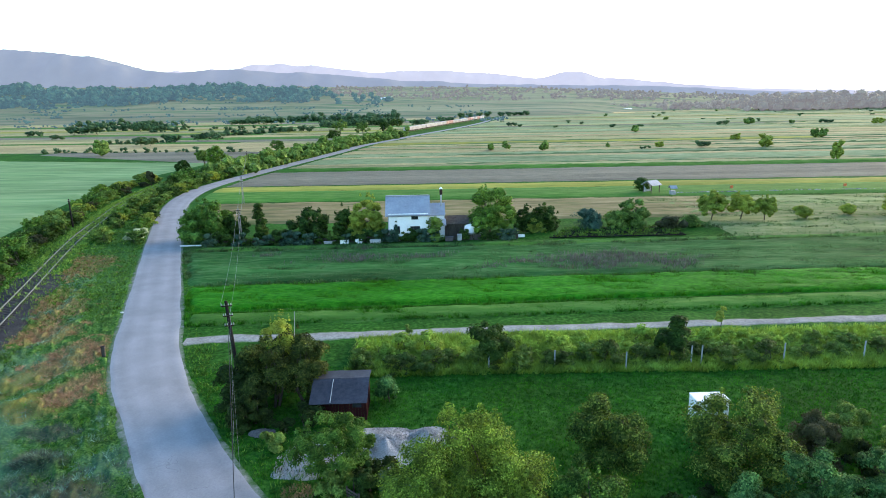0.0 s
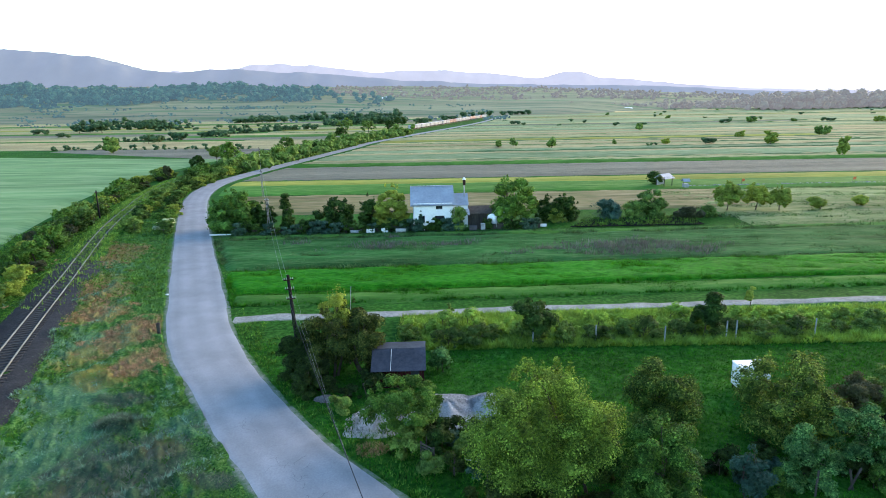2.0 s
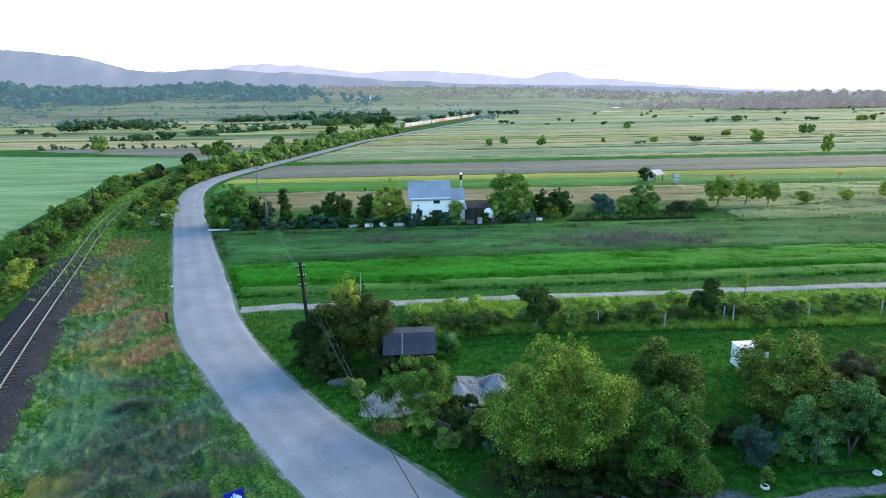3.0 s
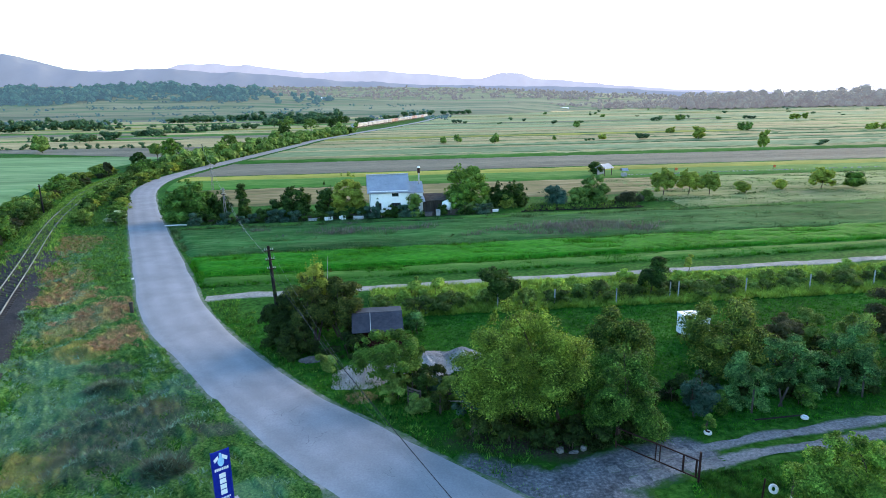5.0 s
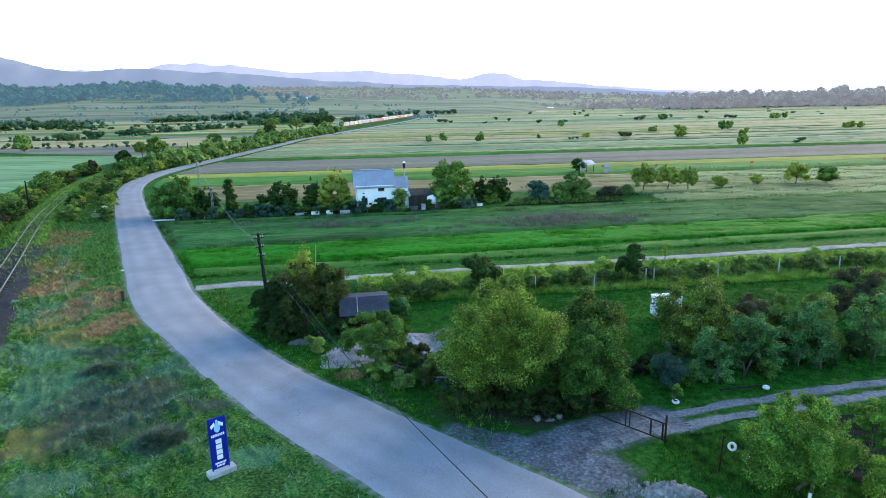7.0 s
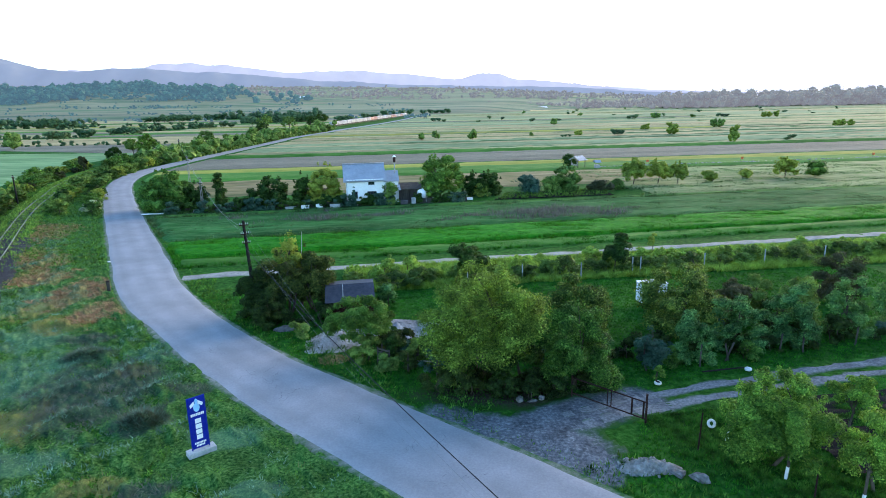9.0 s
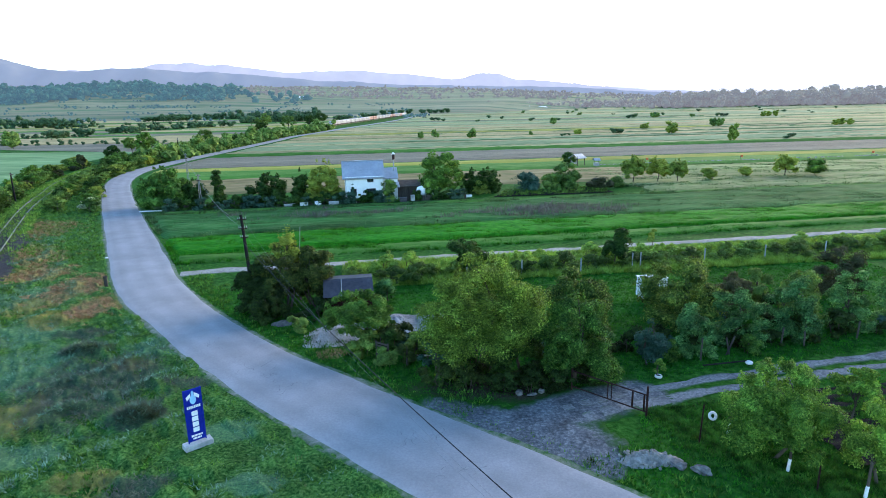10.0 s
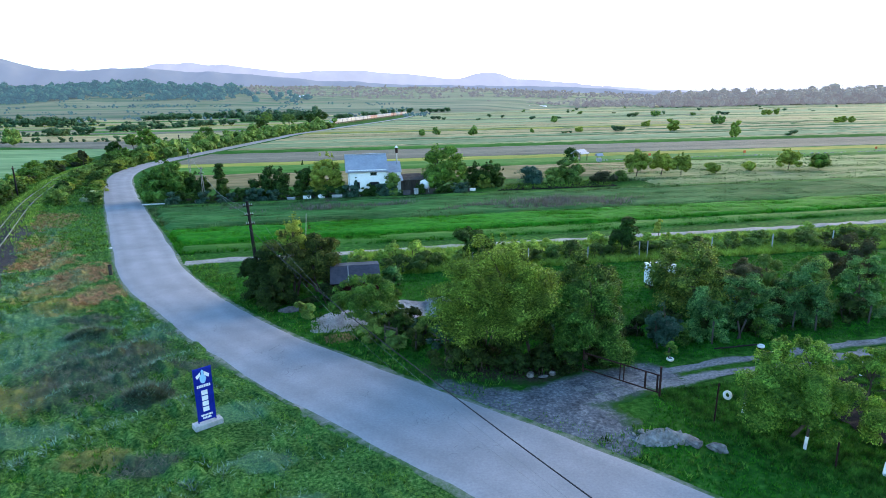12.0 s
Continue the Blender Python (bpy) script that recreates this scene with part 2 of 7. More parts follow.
M["zinc"] = mat("pale_roof_metal", [(0.3, 0.31, 0.34), (0.38, 0.39, 0.42)], 3, 0.5, 0.42, 0.1, metal=0.35, vary=0.15, depth=0.004)
M["plaster"] = mat("white_plaster", [(0.7, 0.7, 0.69), (0.8, 0.8, 0.79)], 5, 0.6, 0.9, 0.25, vary=0.1, depth=0.008)
M["white"] = mat("white_paint", [(0.72, 0.72, 0.72), (0.82, 0.82, 0.81)], 6, 1.0, 0.5, 0.1, vary=0.1, depth=0.004)
M["blue"] = mat("blue_sign_sheet", [(0.012, 0.018, 0.2), (0.018, 0.026, 0.27)], 6, 1.2, 0.45, 0.05, local=True, vary=0.15, depth=0.002)
M["paleblue"] = mat("pale_blue_print", [(0.28, 0.5, 0.75), (0.36, 0.6, 0.82)], 8, 1.5, 0.5, 0.0, local=True)
M["rubber"] = mat("white_painted_rubber", [(0.6, 0.6, 0.58), (0.75, 0.75, 0.73)], 12, 2, 0.7, 0.3, depth=0.006)
M["stone"] = mat("grey_rock", [(0.075, 0.075, 0.075), (0.14, 0.138, 0.135), (0.22, 0.215, 0.21)], 5, 1.0, 0.9, 0.9, depth=0.05)
M["tarred"] = mat("tarred_timber", [(0.012, 0.011, 0.011), (0.03, 0.027, 0.025)], 10, 1.5, 0.85, 0.5, stretch=(1, 1, 0.15), depth=0.01)
M["rubble"] = mat("pale_rubble", [(0.13, 0.125, 0.115), (0.22, 0.21, 0.195), (0.32, 0.31, 0.29)], 5, 1.2, 0.95, 0.9, vary=0.4, depth=0.05)
M["cable"] = mat("black_cable", [(0.02, 0.02, 0.022), (0.035, 0.035, 0.038)], 20, 2, 0.6, 0.0)
M["steelwire"] = mat("grey_wire", [(0.14, 0.145, 0.15), (0.22, 0.225, 0.23)], 20, 2, 0.5, 0.0, metal=0.6)
M["porcelain"] = mat("white_porcelain", [(0.3, 0.31, 0.31), (0.42, 0.43, 0.43)], 20, 2, 0.3, 0.0)
M["tarp"] = mat("dark_tarpaulin", [(0.06, 0.055, 0.06), (0.11, 0.1, 0.1)], 5, 0.7, 0.7, 0.3, depth=0.01)
M["cargo_white"] = mat("pale_wagon_paint", [(0.36, 0.33, 0.31), (0.5, 0.47, 0.44)], 0.8, 0.15, 0.6, 0.1)
M["cargo_red"] = mat("faded_red_wagon_paint", [(0.4, 0.24, 0.19), (0.48, 0.31, 0.25)], 0.8, 0.15, 0.7, 0.1)
M["yellow"] = mat("ripe_field", [(0.5, 0.36, 0.14), (0.6, 0.44, 0.2)], 0.3, 0.03, 0.9, 0.3)
M["orange"] = mat("orange_plastic", [(0.6, 0.15, 0.05), (0.7, 0.2, 0.08)], 4, 1, 0.6, 0.0)
m, nt, p = shader("window_glass")
p.inputs["Base Color"].default_value = (0.02, 0.025, 0.03, 1)
p.inputs["Roughness"].default_value = 0.06
M["glass"] = m

M["walnut"] = leaf_mat("olive_yellow_leaves", [(0.012, 0.028, 0.005), (0.05, 0.095, 0.014), (0.11, 0.195, 0.026), (0.26, 0.37, 0.055)], vary=0.45, calm=0.3)
M["deep"] = leaf_mat("deep_green_leaves", [(0.005, 0.015, 0.004), (0.02, 0.048, 0.01), (0.085, 0.155, 0.03)], vary=0.38)
M["fresh"] = leaf_mat("fresh_green_leaves", [(0.01, 0.032, 0.006), (0.05, 0.12, 0.017), (0.2, 0.34, 0.058)], vary=0.38)
M["tipped"] = leaf_mat("dark_leaves_yellow_tips", [(0.007, 0.02, 0.005), (0.026, 0.06, 0.011), (0.08, 0.15, 0.025), (0.29, 0.35, 0.06)], vary=0.45, calm=0.3)
M["bluish"] = leaf_mat("blue_green_leaves", [(0.018, 0.06, 0.018), (0.062, 0.155, 0.045), (0.19, 0.34, 0.1)], vary=0.45, calm=0.3)
M["dusky"] = leaf_mat("dusky_blue_leaves", [(0.02, 0.05, 0.036), (0.045, 0.095, 0.066), (0.09, 0.15, 0.11)])
M["plum"] = leaf_mat("purple_brown_leaves", [(0.03, 0.032, 0.02), (0.05, 0.052, 0.03), (0.065, 0.08, 0.03)])
M["yellowish"] = leaf_mat("yellow_green_leaves", [(0.09, 0.14, 0.018), (0.19, 0.25, 0.035), (0.32, 0.37, 0.07)])
M["scrub"] = leaf_mat("scrub_leaves", [(0.03, 0.07, 0.014), (0.09, 0.165, 0.032), (0.2, 0.29, 0.07)], vary=0.4)
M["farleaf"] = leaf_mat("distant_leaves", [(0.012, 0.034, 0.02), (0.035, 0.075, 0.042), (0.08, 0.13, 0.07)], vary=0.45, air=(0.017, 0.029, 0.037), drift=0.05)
M["bushleaf"] = leaf_mat("dull_bush_leaves", [(0.025, 0.06, 0.03), (0.065, 0.12, 0.055), (0.14, 0.21, 0.095)], drift=0.3)
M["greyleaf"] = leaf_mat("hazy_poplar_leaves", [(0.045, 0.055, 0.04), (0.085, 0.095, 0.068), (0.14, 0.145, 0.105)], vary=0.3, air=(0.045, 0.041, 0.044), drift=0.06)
M["blossom"] = leaf_mat("white_blossom", [(0.3, 0.36, 0.2), (0.45, 0.5, 0.32), (0.55, 0.58, 0.42)])
M["blade"] = leaf_mat("grass_blades", [(0.018, 0.065, 0.008), (0.06, 0.155, 0.018), (0.16, 0.28, 0.045)], vary=0.62, drift=1.6)
M["lush"] = leaf_mat("lush_blades", [(0.009, 0.06, 0.003), (0.028, 0.135, 0.006), (0.075, 0.235, 0.018)], vary=0.4)
M["cut"] = leaf_mat("drying_cut_grass", [(0.08, 0.16, 0.1), (0.16, 0.26, 0.175), (0.3, 0.41, 0.3)], vary=0.4, drift=2.0)
M["dead"] = leaf_mat("dead_brown_grass", [(0.2, 0.115, 0.06), (0.36, 0.205, 0.11), (0.5, 0.32, 0.19)])
M["straw"] = leaf_mat("straw_blades", [(0.1, 0.11, 0.035), (0.18, 0.17, 0.06), (0.26, 0.23, 0.1)])
M["grey_stalk"] = leaf_mat("dry_stalks", [(0.06, 0.065, 0.045), (0.13, 0.135, 0.1), (0.23, 0.23, 0.18)])
M["purple"] = leaf_mat("purple_grey_stalks", [(0.05, 0.055, 0.068), (0.09, 0.092, 0.11), (0.15, 0.15, 0.175)])
M["weed"] = leaf_mat("tall_weeds", [(0.08, 0.17, 0.02), (0.19, 0.32, 0.045), (0.34, 0.46, 0.09)])
M["twig"] = leaf_mat("dark_twigs", [(0.03, 0.042, 0.03), (0.07, 0.085, 0.062), (0.16, 0.185, 0.14)])
# brownish leaves darkened so that their colour carries the shade beneath the trees
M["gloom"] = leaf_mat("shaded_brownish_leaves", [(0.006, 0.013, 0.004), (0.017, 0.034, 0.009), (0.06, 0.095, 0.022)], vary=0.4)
M["hedgeleaf"] = leaf_mat("mid_green_hedge_leaves", [(0.015, 0.035, 0.008), (0.05, 0.09, 0.02), (0.12, 0.18, 0.045)], vary=0.4)
M["seedhead"] = leaf_mat("dull_seed_heads", [(0.03, 0.08, 0.024), (0.065, 0.13, 0.045), (0.14, 0.19, 0.095)], vary=0.5, drift=0.4)
M["orchard"] = leaf_mat("deep_orchard_grass", [(0.014, 0.055, 0.008), (0.042, 0.125, 0.015), (0.1, 0.22, 0.032)], vary=0.5, drift=1.2)
M["thicket"] = leaf_mat("olive_brown_leaves", [(0.007, 0.015, 0.005), (0.022, 0.04, 0.01), (0.055, 0.08, 0.018), (0.13, 0.15, 0.035)], vary=0.45, calm=0.3)
M["bright"] = leaf_mat("bright_yellow_green_leaves", [(0.03, 0.08, 0.011), (0.095, 0.2, 0.026), (0.27, 0.41, 0.055)], vary=0.4, calm=0.3)
M["gate_leaf"] = leaf_mat("dark_leaves_light_tips", [(0.007, 0.022, 0.005), (0.026, 0.065, 0.011), (0.07, 0.155, 0.024), (0.18, 0.31, 0.05)], vary=0.45, calm=0.3)


# ---------------------------------------------------------------- building blocks
def link(name, me, material, parent=None, label=""):
    ob = new(name, me)
    if material is not None and not me.materials:
        me.materials.append(M[material])
    if parent is not None:
        ob.parent = parent
    if label:
        ob["label"] = label
    return ob


def part(name, bm, material, parent=None, label=""):
    me = bpy.data.meshes.new(name)
    bm.to_mesh(me)
    bm.free()
    return link(name, me, material, parent, label)


def thing(name, place, turn=0.0, label="", category="", group="", kind=""):
    ob = new(name)
    ob.empty_display_size = 0.2
    ob.matrix_world = pose(*place, 0, 0, turn)
    return tagged(ob, label, category, group, kind)


def soup(name, corners, per=4):
    """A mesh of separate faces with per corners each, from an array of corner places."""
    v = np.ascontiguousarray(corners, dtype=np.float32).reshape(-1, 3)
    n = len(v) // per
    me = bpy.data.meshes.new(name)
    me.vertices.add(len(v))
    me.vertices.foreach_set("co", v.ravel())
    me.loops.add(n * per)
    me.loops.foreach_set("vertex_index", np.arange(n * per, dtype=np.int32))
    me.polygons.add(n)
    me.polygons.foreach_set("loop_start", np.arange(0, n * per, per, dtype=np.int32))
    me.update(calc_edges=True)
    return me


def sheet(name, grid):
    """A smooth sheet over a grid of places, shape (rows, columns, 3)."""
    r, c = grid.shape[:2]
    k = np.arange(r * c).reshape(r, c)
    f = np.stack([k[:-1, :-1], k[:-1, 1:], k[1:, 1:], k[1:, :-1]], -1).reshape(-1, 4)
    me = bpy.data.meshes.new(name)
    me.vertices.add(r * c)
    me.vertices.foreach_set("co", grid.astype(np.float32).ravel())
    me.loops.add(f.size)
    me.loops.foreach_set("vertex_index", f.astype(np.int32).ravel())
    me.polygons.add(len(f))
    me.polygons.foreach_set("loop_start", np.arange(0, f.size, 4, dtype=np.int32))
    me.polygons.foreach_set("use_smooth", np.ones(len(f), dtype=bool))
    me.update(calc_edges=True)
    return me


def box(bm, size, place=(0, 0, 0), turn=(0, 0, 0), bevel=0.0):
    m = pose(*place, *turn) @ Matrix.Diagonal((*size, 1))
    made = bmesh.ops.create_cube(bm, size=1, matrix=m)
    if bevel:
        vs = set(made["verts"])
        bmesh.ops.bevel(bm, geom=[e for e in bm.edges if e.verts[0] in vs and e.verts[1] in vs], offset=bevel, segments=1, affect="EDGES")
    return bm


def tube(bm, a, b, ra, rb=None, sides=8, caps=True):
    a, b = Vector(a), Vector(b)
    m = Matrix.Translation((a + b) / 2) @ (b - a).to_track_quat("Z", "Y").to_matrix().to_4x4()
    bmesh.ops.create_cone(bm, cap_ends=caps, segments=sides, radius1=ra, radius2=ra if rb is None else rb, depth=(b - a).length, matrix=m)
    return bm


def bar(name, a, b, r, material, parent, label="", sides=8):
    return part(name, tube(bmesh.new(), a, b, r, None, sides), material, parent, label)


def block(name, size, place, material, parent, label="", turn=(0, 0, 0), bevel=0.0):
    return part(name, box(bmesh.new(), size, place, turn, bevel), material, parent, label)


def spline(points, step):
    """Points of a smooth line through the given ones, about step apart."""
    p = np.array(points, float)
    p = np.vstack([2 * p[0] - p[1], p, 2 * p[-1] - p[-2]])
    out = []
    for i in range(1, len(p) - 2):
        n = max(2, int(np.linalg.norm(p[i + 1, :2] - p[i, :2]) / step))
        t = np.linspace(0, 1, n, endpoint=False)[:, None]
        a, b, c, d = p[i - 1], p[i], p[i + 1], p[i + 2]
        out.append(0.5 * (2 * b + (c - a) * t + (2 * a - 5 * b + 4 * c - d) * t**2 + (3 * b - a - 3 * c + d) * t**3))
    return np.vstack(out + [p[-2][None]])


def normals2(line):
    d = np.gradient(line[:, :2], axis=0)
    d /= np.linalg.norm(d, axis=1)[:, None] + 1e-9
    return d, np.stack([d[:, 1], -d[:, 0]], 1)


def away(x, y, line):
    """Distance of places from a line of points; beyond some 14 m only that they are far."""
    q = np.stack([np.ravel(x), np.ravel(y)], 1).astype(float)
    out = np.full(len(q), 99.0)
    order = np.argsort(q[:, 1])
    for s in range(0, len(q), 2000):
        k = order[s:s + 2000]
        lo, hi = q[k[0], 1] - 14, q[k[-1], 1] + 14
        near = line[(line[:, 1] > lo) & (line[:, 1] < hi), :2]
        if len(near):
            out[k] = np.sqrt(((q[k, None, 0] - near[None, :, 0]) ** 2 + (q[k, None, 1] - near[None, :, 1]) ** 2).min(1))
    return out.reshape(np.shape(x))


def waves(x, y, seed, size):
    """Soft uneven relief between about -1 and 1."""
    r = np.random.RandomState(seed)
    z = np.zeros(np.shape(x))
    for k in range(9):
        a, w = r.uniform(0, 2 * math.pi), size * r.uniform(0.4, 1.8)
        z += np.sin((x * math.cos(a) + y * math.sin(a)) / w * 2 * math.pi + r.uniform(0, 6.3))
    return z / 4.0


# ---------------------------------------------------------------- plants
def leaves(rng, centres, radii, n, size, flat=0.75, up=0.25):
    """Diamond-shaped leaf sprays on and in clumps: an array of n * 4 corners."""
    w = radii ** 2
    k = rng.choice(len(centres), n, p=w / w.sum())
    d = rng.normal(size=(n, 3))
    d /= np.linalg.norm(d, axis=1)[:, None]
    d[:, 2] = np.where(d[:, 2] < -0.35, -d[:, 2], d[:, 2])
    r = radii[k] * rng.uniform(0.35, 1.08, n) ** 0.5
    c = centres[k] + d * r[:, None] * np.array([1, 1, flat])
    nrm = d + rng.normal(size=(n, 3)) * 0.42 + np.array([0, 0, up])
    nrm /= np.linalg.norm(nrm, axis=1)[:, None]
    t = np.cross(nrm, rng.normal(size=(n, 3)))
    t /= np.linalg.norm(t, axis=1)[:, None] + 1e-9
    b = np.cross(nrm, t)
    s = (size * rng.uniform(0.6, 1.35, n))[:, None]
    return np.stack([c - t * s * 0.55, c + b * s * 0.33 - nrm * s * 0.06, c + t * s * 0.55, c - b * s * 0.33 - nrm * s * 0.06], 1)


def cores(rng, centres, radii, flat=0.8, rough=0.22):
    """Rough rounded cores of foliage clumps, as separate triangles."""
    bm = bmesh.new()
    bmesh.ops.create_icosphere(bm, subdivisions=1, radius=1)
    v = np.array([q.co for q in bm.verts])
    f = np.array([[q.index for q in t.verts] for t in bm.faces])
    bm.free()
    k = len(centres)
    p = v[None] * (1 + rough * rng.normal(size=(k, len(v), 1))) * radii[:, None, None] * np.array([1, 1, flat]) + centres[:, None]
    return p[:, f].reshape(-1, 3)


def crowned(name, quads, tris):
    """One mesh of leaf quads and core triangles."""
    q, t = np.asarray(quads, np.float32).reshape(-1, 3), np.asarray(tris, np.float32).reshape(-1, 3)
    nq, nt_ = len(q) // 4, len(t) // 3
    me = bpy.data.meshes.new(name)
    me.vertices.add(len(q) + len(t))
    me.vertices.foreach_set("co", np.concatenate([q, t]).ravel())
    me.loops.add(len(q) + len(t))
    me.loops.foreach_set("vertex_index", np.arange(len(q) + len(t), dtype=np.int32))
    me.polygons.add(nq + nt_)
    me.polygons.foreach_set("loop_start", np.concatenate([np.arange(0, nq * 4, 4), nq * 4 + np.arange(0, nt_ * 3, 3)]).astype(np.int32))
    me.update(calc_edges=True)
    return me


def crown_clumps(rng, height, width, base, lumps, shape):
    """Clump centres and radii inside an uneven crown. shape: 'round', 'wide', 'cone', 'column', 'bush'."""
    cz, hz = (base + height) / 2, (height - base) / 2
    cs, rs = [], []
    for _ in range(lumps):
        d = rng.normal(size=3)
        d /= np.linalg.norm(d)
        q = rng.uniform(0.25, 0.9)
        x, y, z = d * q
        if shape == "bush":
            z = rng.uniform(-0.95, 0.8)
        elif rng.uniform() < 0.25:
            z = -abs(z)
        f = 1.0
        if shape == "cone":
            f = 1.0 - 0.45 * (z + 1)
        elif shape == "wide":
            f = 1.0 - 0.3 * max(0, -z)
        elif shape == "bush":
            f = 1.15 - 0.4 * max(0, z)
        cs.append((x * width / 2 * f * 0.95, y * width / 2 * f * 0.95, cz + z * hz))
        rs.append(rng.uniform(0.1, 0.27) * min(width, 2 * hz * 1.3) * (1.0 if shape != "cone" else 0.75))
    return np.array(cs), np.array(rs)


def lobed_clumps(rng, height, width, base, lobes, subs, shoots=0):
    """Clumps gathered into rounded lobes, one lobe to a limb, with gaps between; shoots: slim tips that stand out at the top."""
    cz, hz, w = (base + height) / 2, (height - base) / 2, width / 2
    cs, rs = [(0, 0, cz - 0.2 * hz), (0, 0, cz + 0.25 * hz)], [0.42 * min(w, hz)] * 2
    for _ in range(max(4, lobes // 2)):
        d = rng.normal(size=3)
        d *= rng.uniform(0.2, 0.55) / np.linalg.norm(d)
        cs.append((d[0] * w, d[1] * w, cz + d[2] * hz))
        rs.append(rng.uniform(0.22, 0.34) * min(w, hz))
    for k in range(lobes):
        z = 0.97 - 1.75 * (k + rng.uniform(0.2, 0.8)) / lobes
        a = 2.4 * k + rng.uniform(-0.5, 0.5)
        f = math.sqrt(max(0.0, 1 - z * z)) if z > -0.35 else 0.93
        q = rng.uniform(0.48, 0.84)
        c = np.array([q * f * w * math.cos(a), q * f * w * math.sin(a), cz + q * z * hz])
        out = np.array([f * math.cos(a), f * math.sin(a), z + 0.5])
        rad = rng.uniform(0.75, 1.25) * 2.3 * min(w, hz) / math.sqrt(lobes)
        for _ in range(subs):
            d = rng.normal(size=3) + 1.1 * out
            d /= np.linalg.norm(d)
            cs.append(c + d * rad * rng.uniform(0.2, 0.72))
            rs.append(rad * rng.uniform(0.36, 0.62))
    for _ in range(shoots):
        a, q = rng.uniform(0, 6.28), rng.uniform(0, 0.9)
        z0 = cz + hz * math.sqrt(1 - q * q) * 1.12
        for j in range(3):
            cs.append((q * w * math.cos(a), q * w * math.sin(a), z0 + 0.045 * height * j))
            rs.append(0.05 * width * (1 - 0.25 * j))
    cs, rs = np.array([tuple(c) for c in cs]), np.array(rs)
    wide = w / np.percentile(np.hypot(cs[:, 0], cs[:, 1]) + rs, 96)
    tall = (height - cz) / (np.percentile(cs[:, 2] + rs, 97) - cz)
    cs[:, :2] *= wide
    cs[:, 2] = cz + (cs[:, 2] - cz) * tall
    return cs, rs * wide


def trunk_mesh(rng, height, base, width, thick, centres, stems=1):
    bm = bmesh.new()
    for s in range(stems):
        a = rng.uniform(0, 6.28)
        foot = Vector((math.cos(a), math.sin(a), 0)) * (0.0 if stems == 1 else 0.12 * width)
        mid = foot + Vector((rng.normal() * 0.06 * width, rng.normal() * 0.06 * width, max(base, 0.25 * height)))
        top = mid + Vector((rng.normal() * 0.08 * width, rng.normal() * 0.08 * width, 0.4 * height))
        tube(bm, foot - Vector((0, 0, 0.1)), mid, thick, thick * 0.72, 8)
        tube(bm, mid, top, thick * 0.72, thick * 0.25, 7)
        for c in centres[:: max(1, len(centres) * stems // 9)]:
            q = mid.lerp(top, rng.uniform(0.0, 0.7))
            e = q.lerp(Vector(c), 0.85)
            k = q.lerp(e, 0.5) + Vector((0, 0, 0.06 * height))
            tube(bm, q, k, thick * 0.38, thick * 0.25, 5)
            tube(bm, k, e, thick * 0.25, thick * 0.07, 5)
    me = bpy.data.meshes.new("trunk")
    bm.to_mesh(me)
    bm.free()
    return me


def plant(kind, place, height, width, leaf, label, seed, base=None, lumps=36, n=9000, size=0.22, shape="round", stems=1, group="", category="tree", thick=None, core=0.62, lobes=0, shoots=0):
    """A tree or shrub: an empty at its foot with a trunk and a crown under it."""
    rng = np.random.RandomState(seed)
    base = 0.22 * height if base is None else base
    n, size = int(0.74 * n), 1.1 * size
    cs, rs = lobed_clumps(rng, height, width, base, lobes, 6, shoots) if lobes else crown_clumps(rng, height, width, base, lumps, shape)
    cs[:, 2] = np.maximum(cs[:, 2], rs * 0.45)
    ob = thing(kind, place, rng.uniform(0, 360), label, category, group)
    tr = trunk_mesh(rng, height, base, width, thick or max(0.03, 0.022 * height), cs, stems)
    link("trunk", tr, "bark", ob)
    pick = slice(None, None, 1 if len(cs) < 30 else 2)
    me = crowned("crown", leaves(rng, cs, rs, n, size), cores(rng, cs[pick], rs[pick] * core)) if core else soup("crown", leaves(rng, cs, rs, n, size))
    link("crown", me, leaf, ob)
    return ob


def blades(rng, x, y, z, height, lean=0.5, width=0.03, per=3):
    """Tufts of grass: a few thin triangles from each place."""
    n = len(x)
    k = np.repeat(np.arange(n), per)
    m = n * per
    a = rng.uniform(0, 2 * math.pi, m)
    h = height * rng.uniform(0.5, 1.3, m)
    p = np.stack([x[k], y[k], z[k] - 0.02], 1) + np.stack([np.cos(a), np.sin(a), 0 * a], 1) * (0.35 * height * rng.uniform(0, 1, m))[:, None]
    side = np.stack([-np.sin(a), np.cos(a), 0 * a], 1) * (width * rng.uniform(0.6, 1.4, m))[:, None]
    tip = p + np.stack([np.cos(a) * lean, np.sin(a) * lean, np.ones(m)], 1) * h[:, None]
    return np.stack([p - side, p + side, tip], 1)


# ---------------------------------------------------------------- lines of the plan
ROAD = spline([(60.0, -62.0, 7), (26.0, -20.0, 7), (11.0, -1.0, 7.2), (5.04, 7.19, 6.7), (-0.29, 14.07, 6.3), (-3.33, 17.44, 6.05), (-9.43, 24.46, 5.75), (-13.75, 29.66, 5.3), (-19.21, 37.42, 5.1), (-25.84, 48.48, 5.5),
               (-31.9, 62.8, 5.7), (-41.6, 86.4, 5.4), (-51.9, 112.4, 5.2), (-60.5, 138, 5), (-63.6, 160, 5), (-61.8, 182, 5), (-57, 212, 5), (-45.5, 282, 5), (-40.5, 318, 5), (-29, 360, 5),
               (-16.5, 408, 5.5), (10, 500, 5), (40, 620, 5), (75, 800, 5)], 1.0)
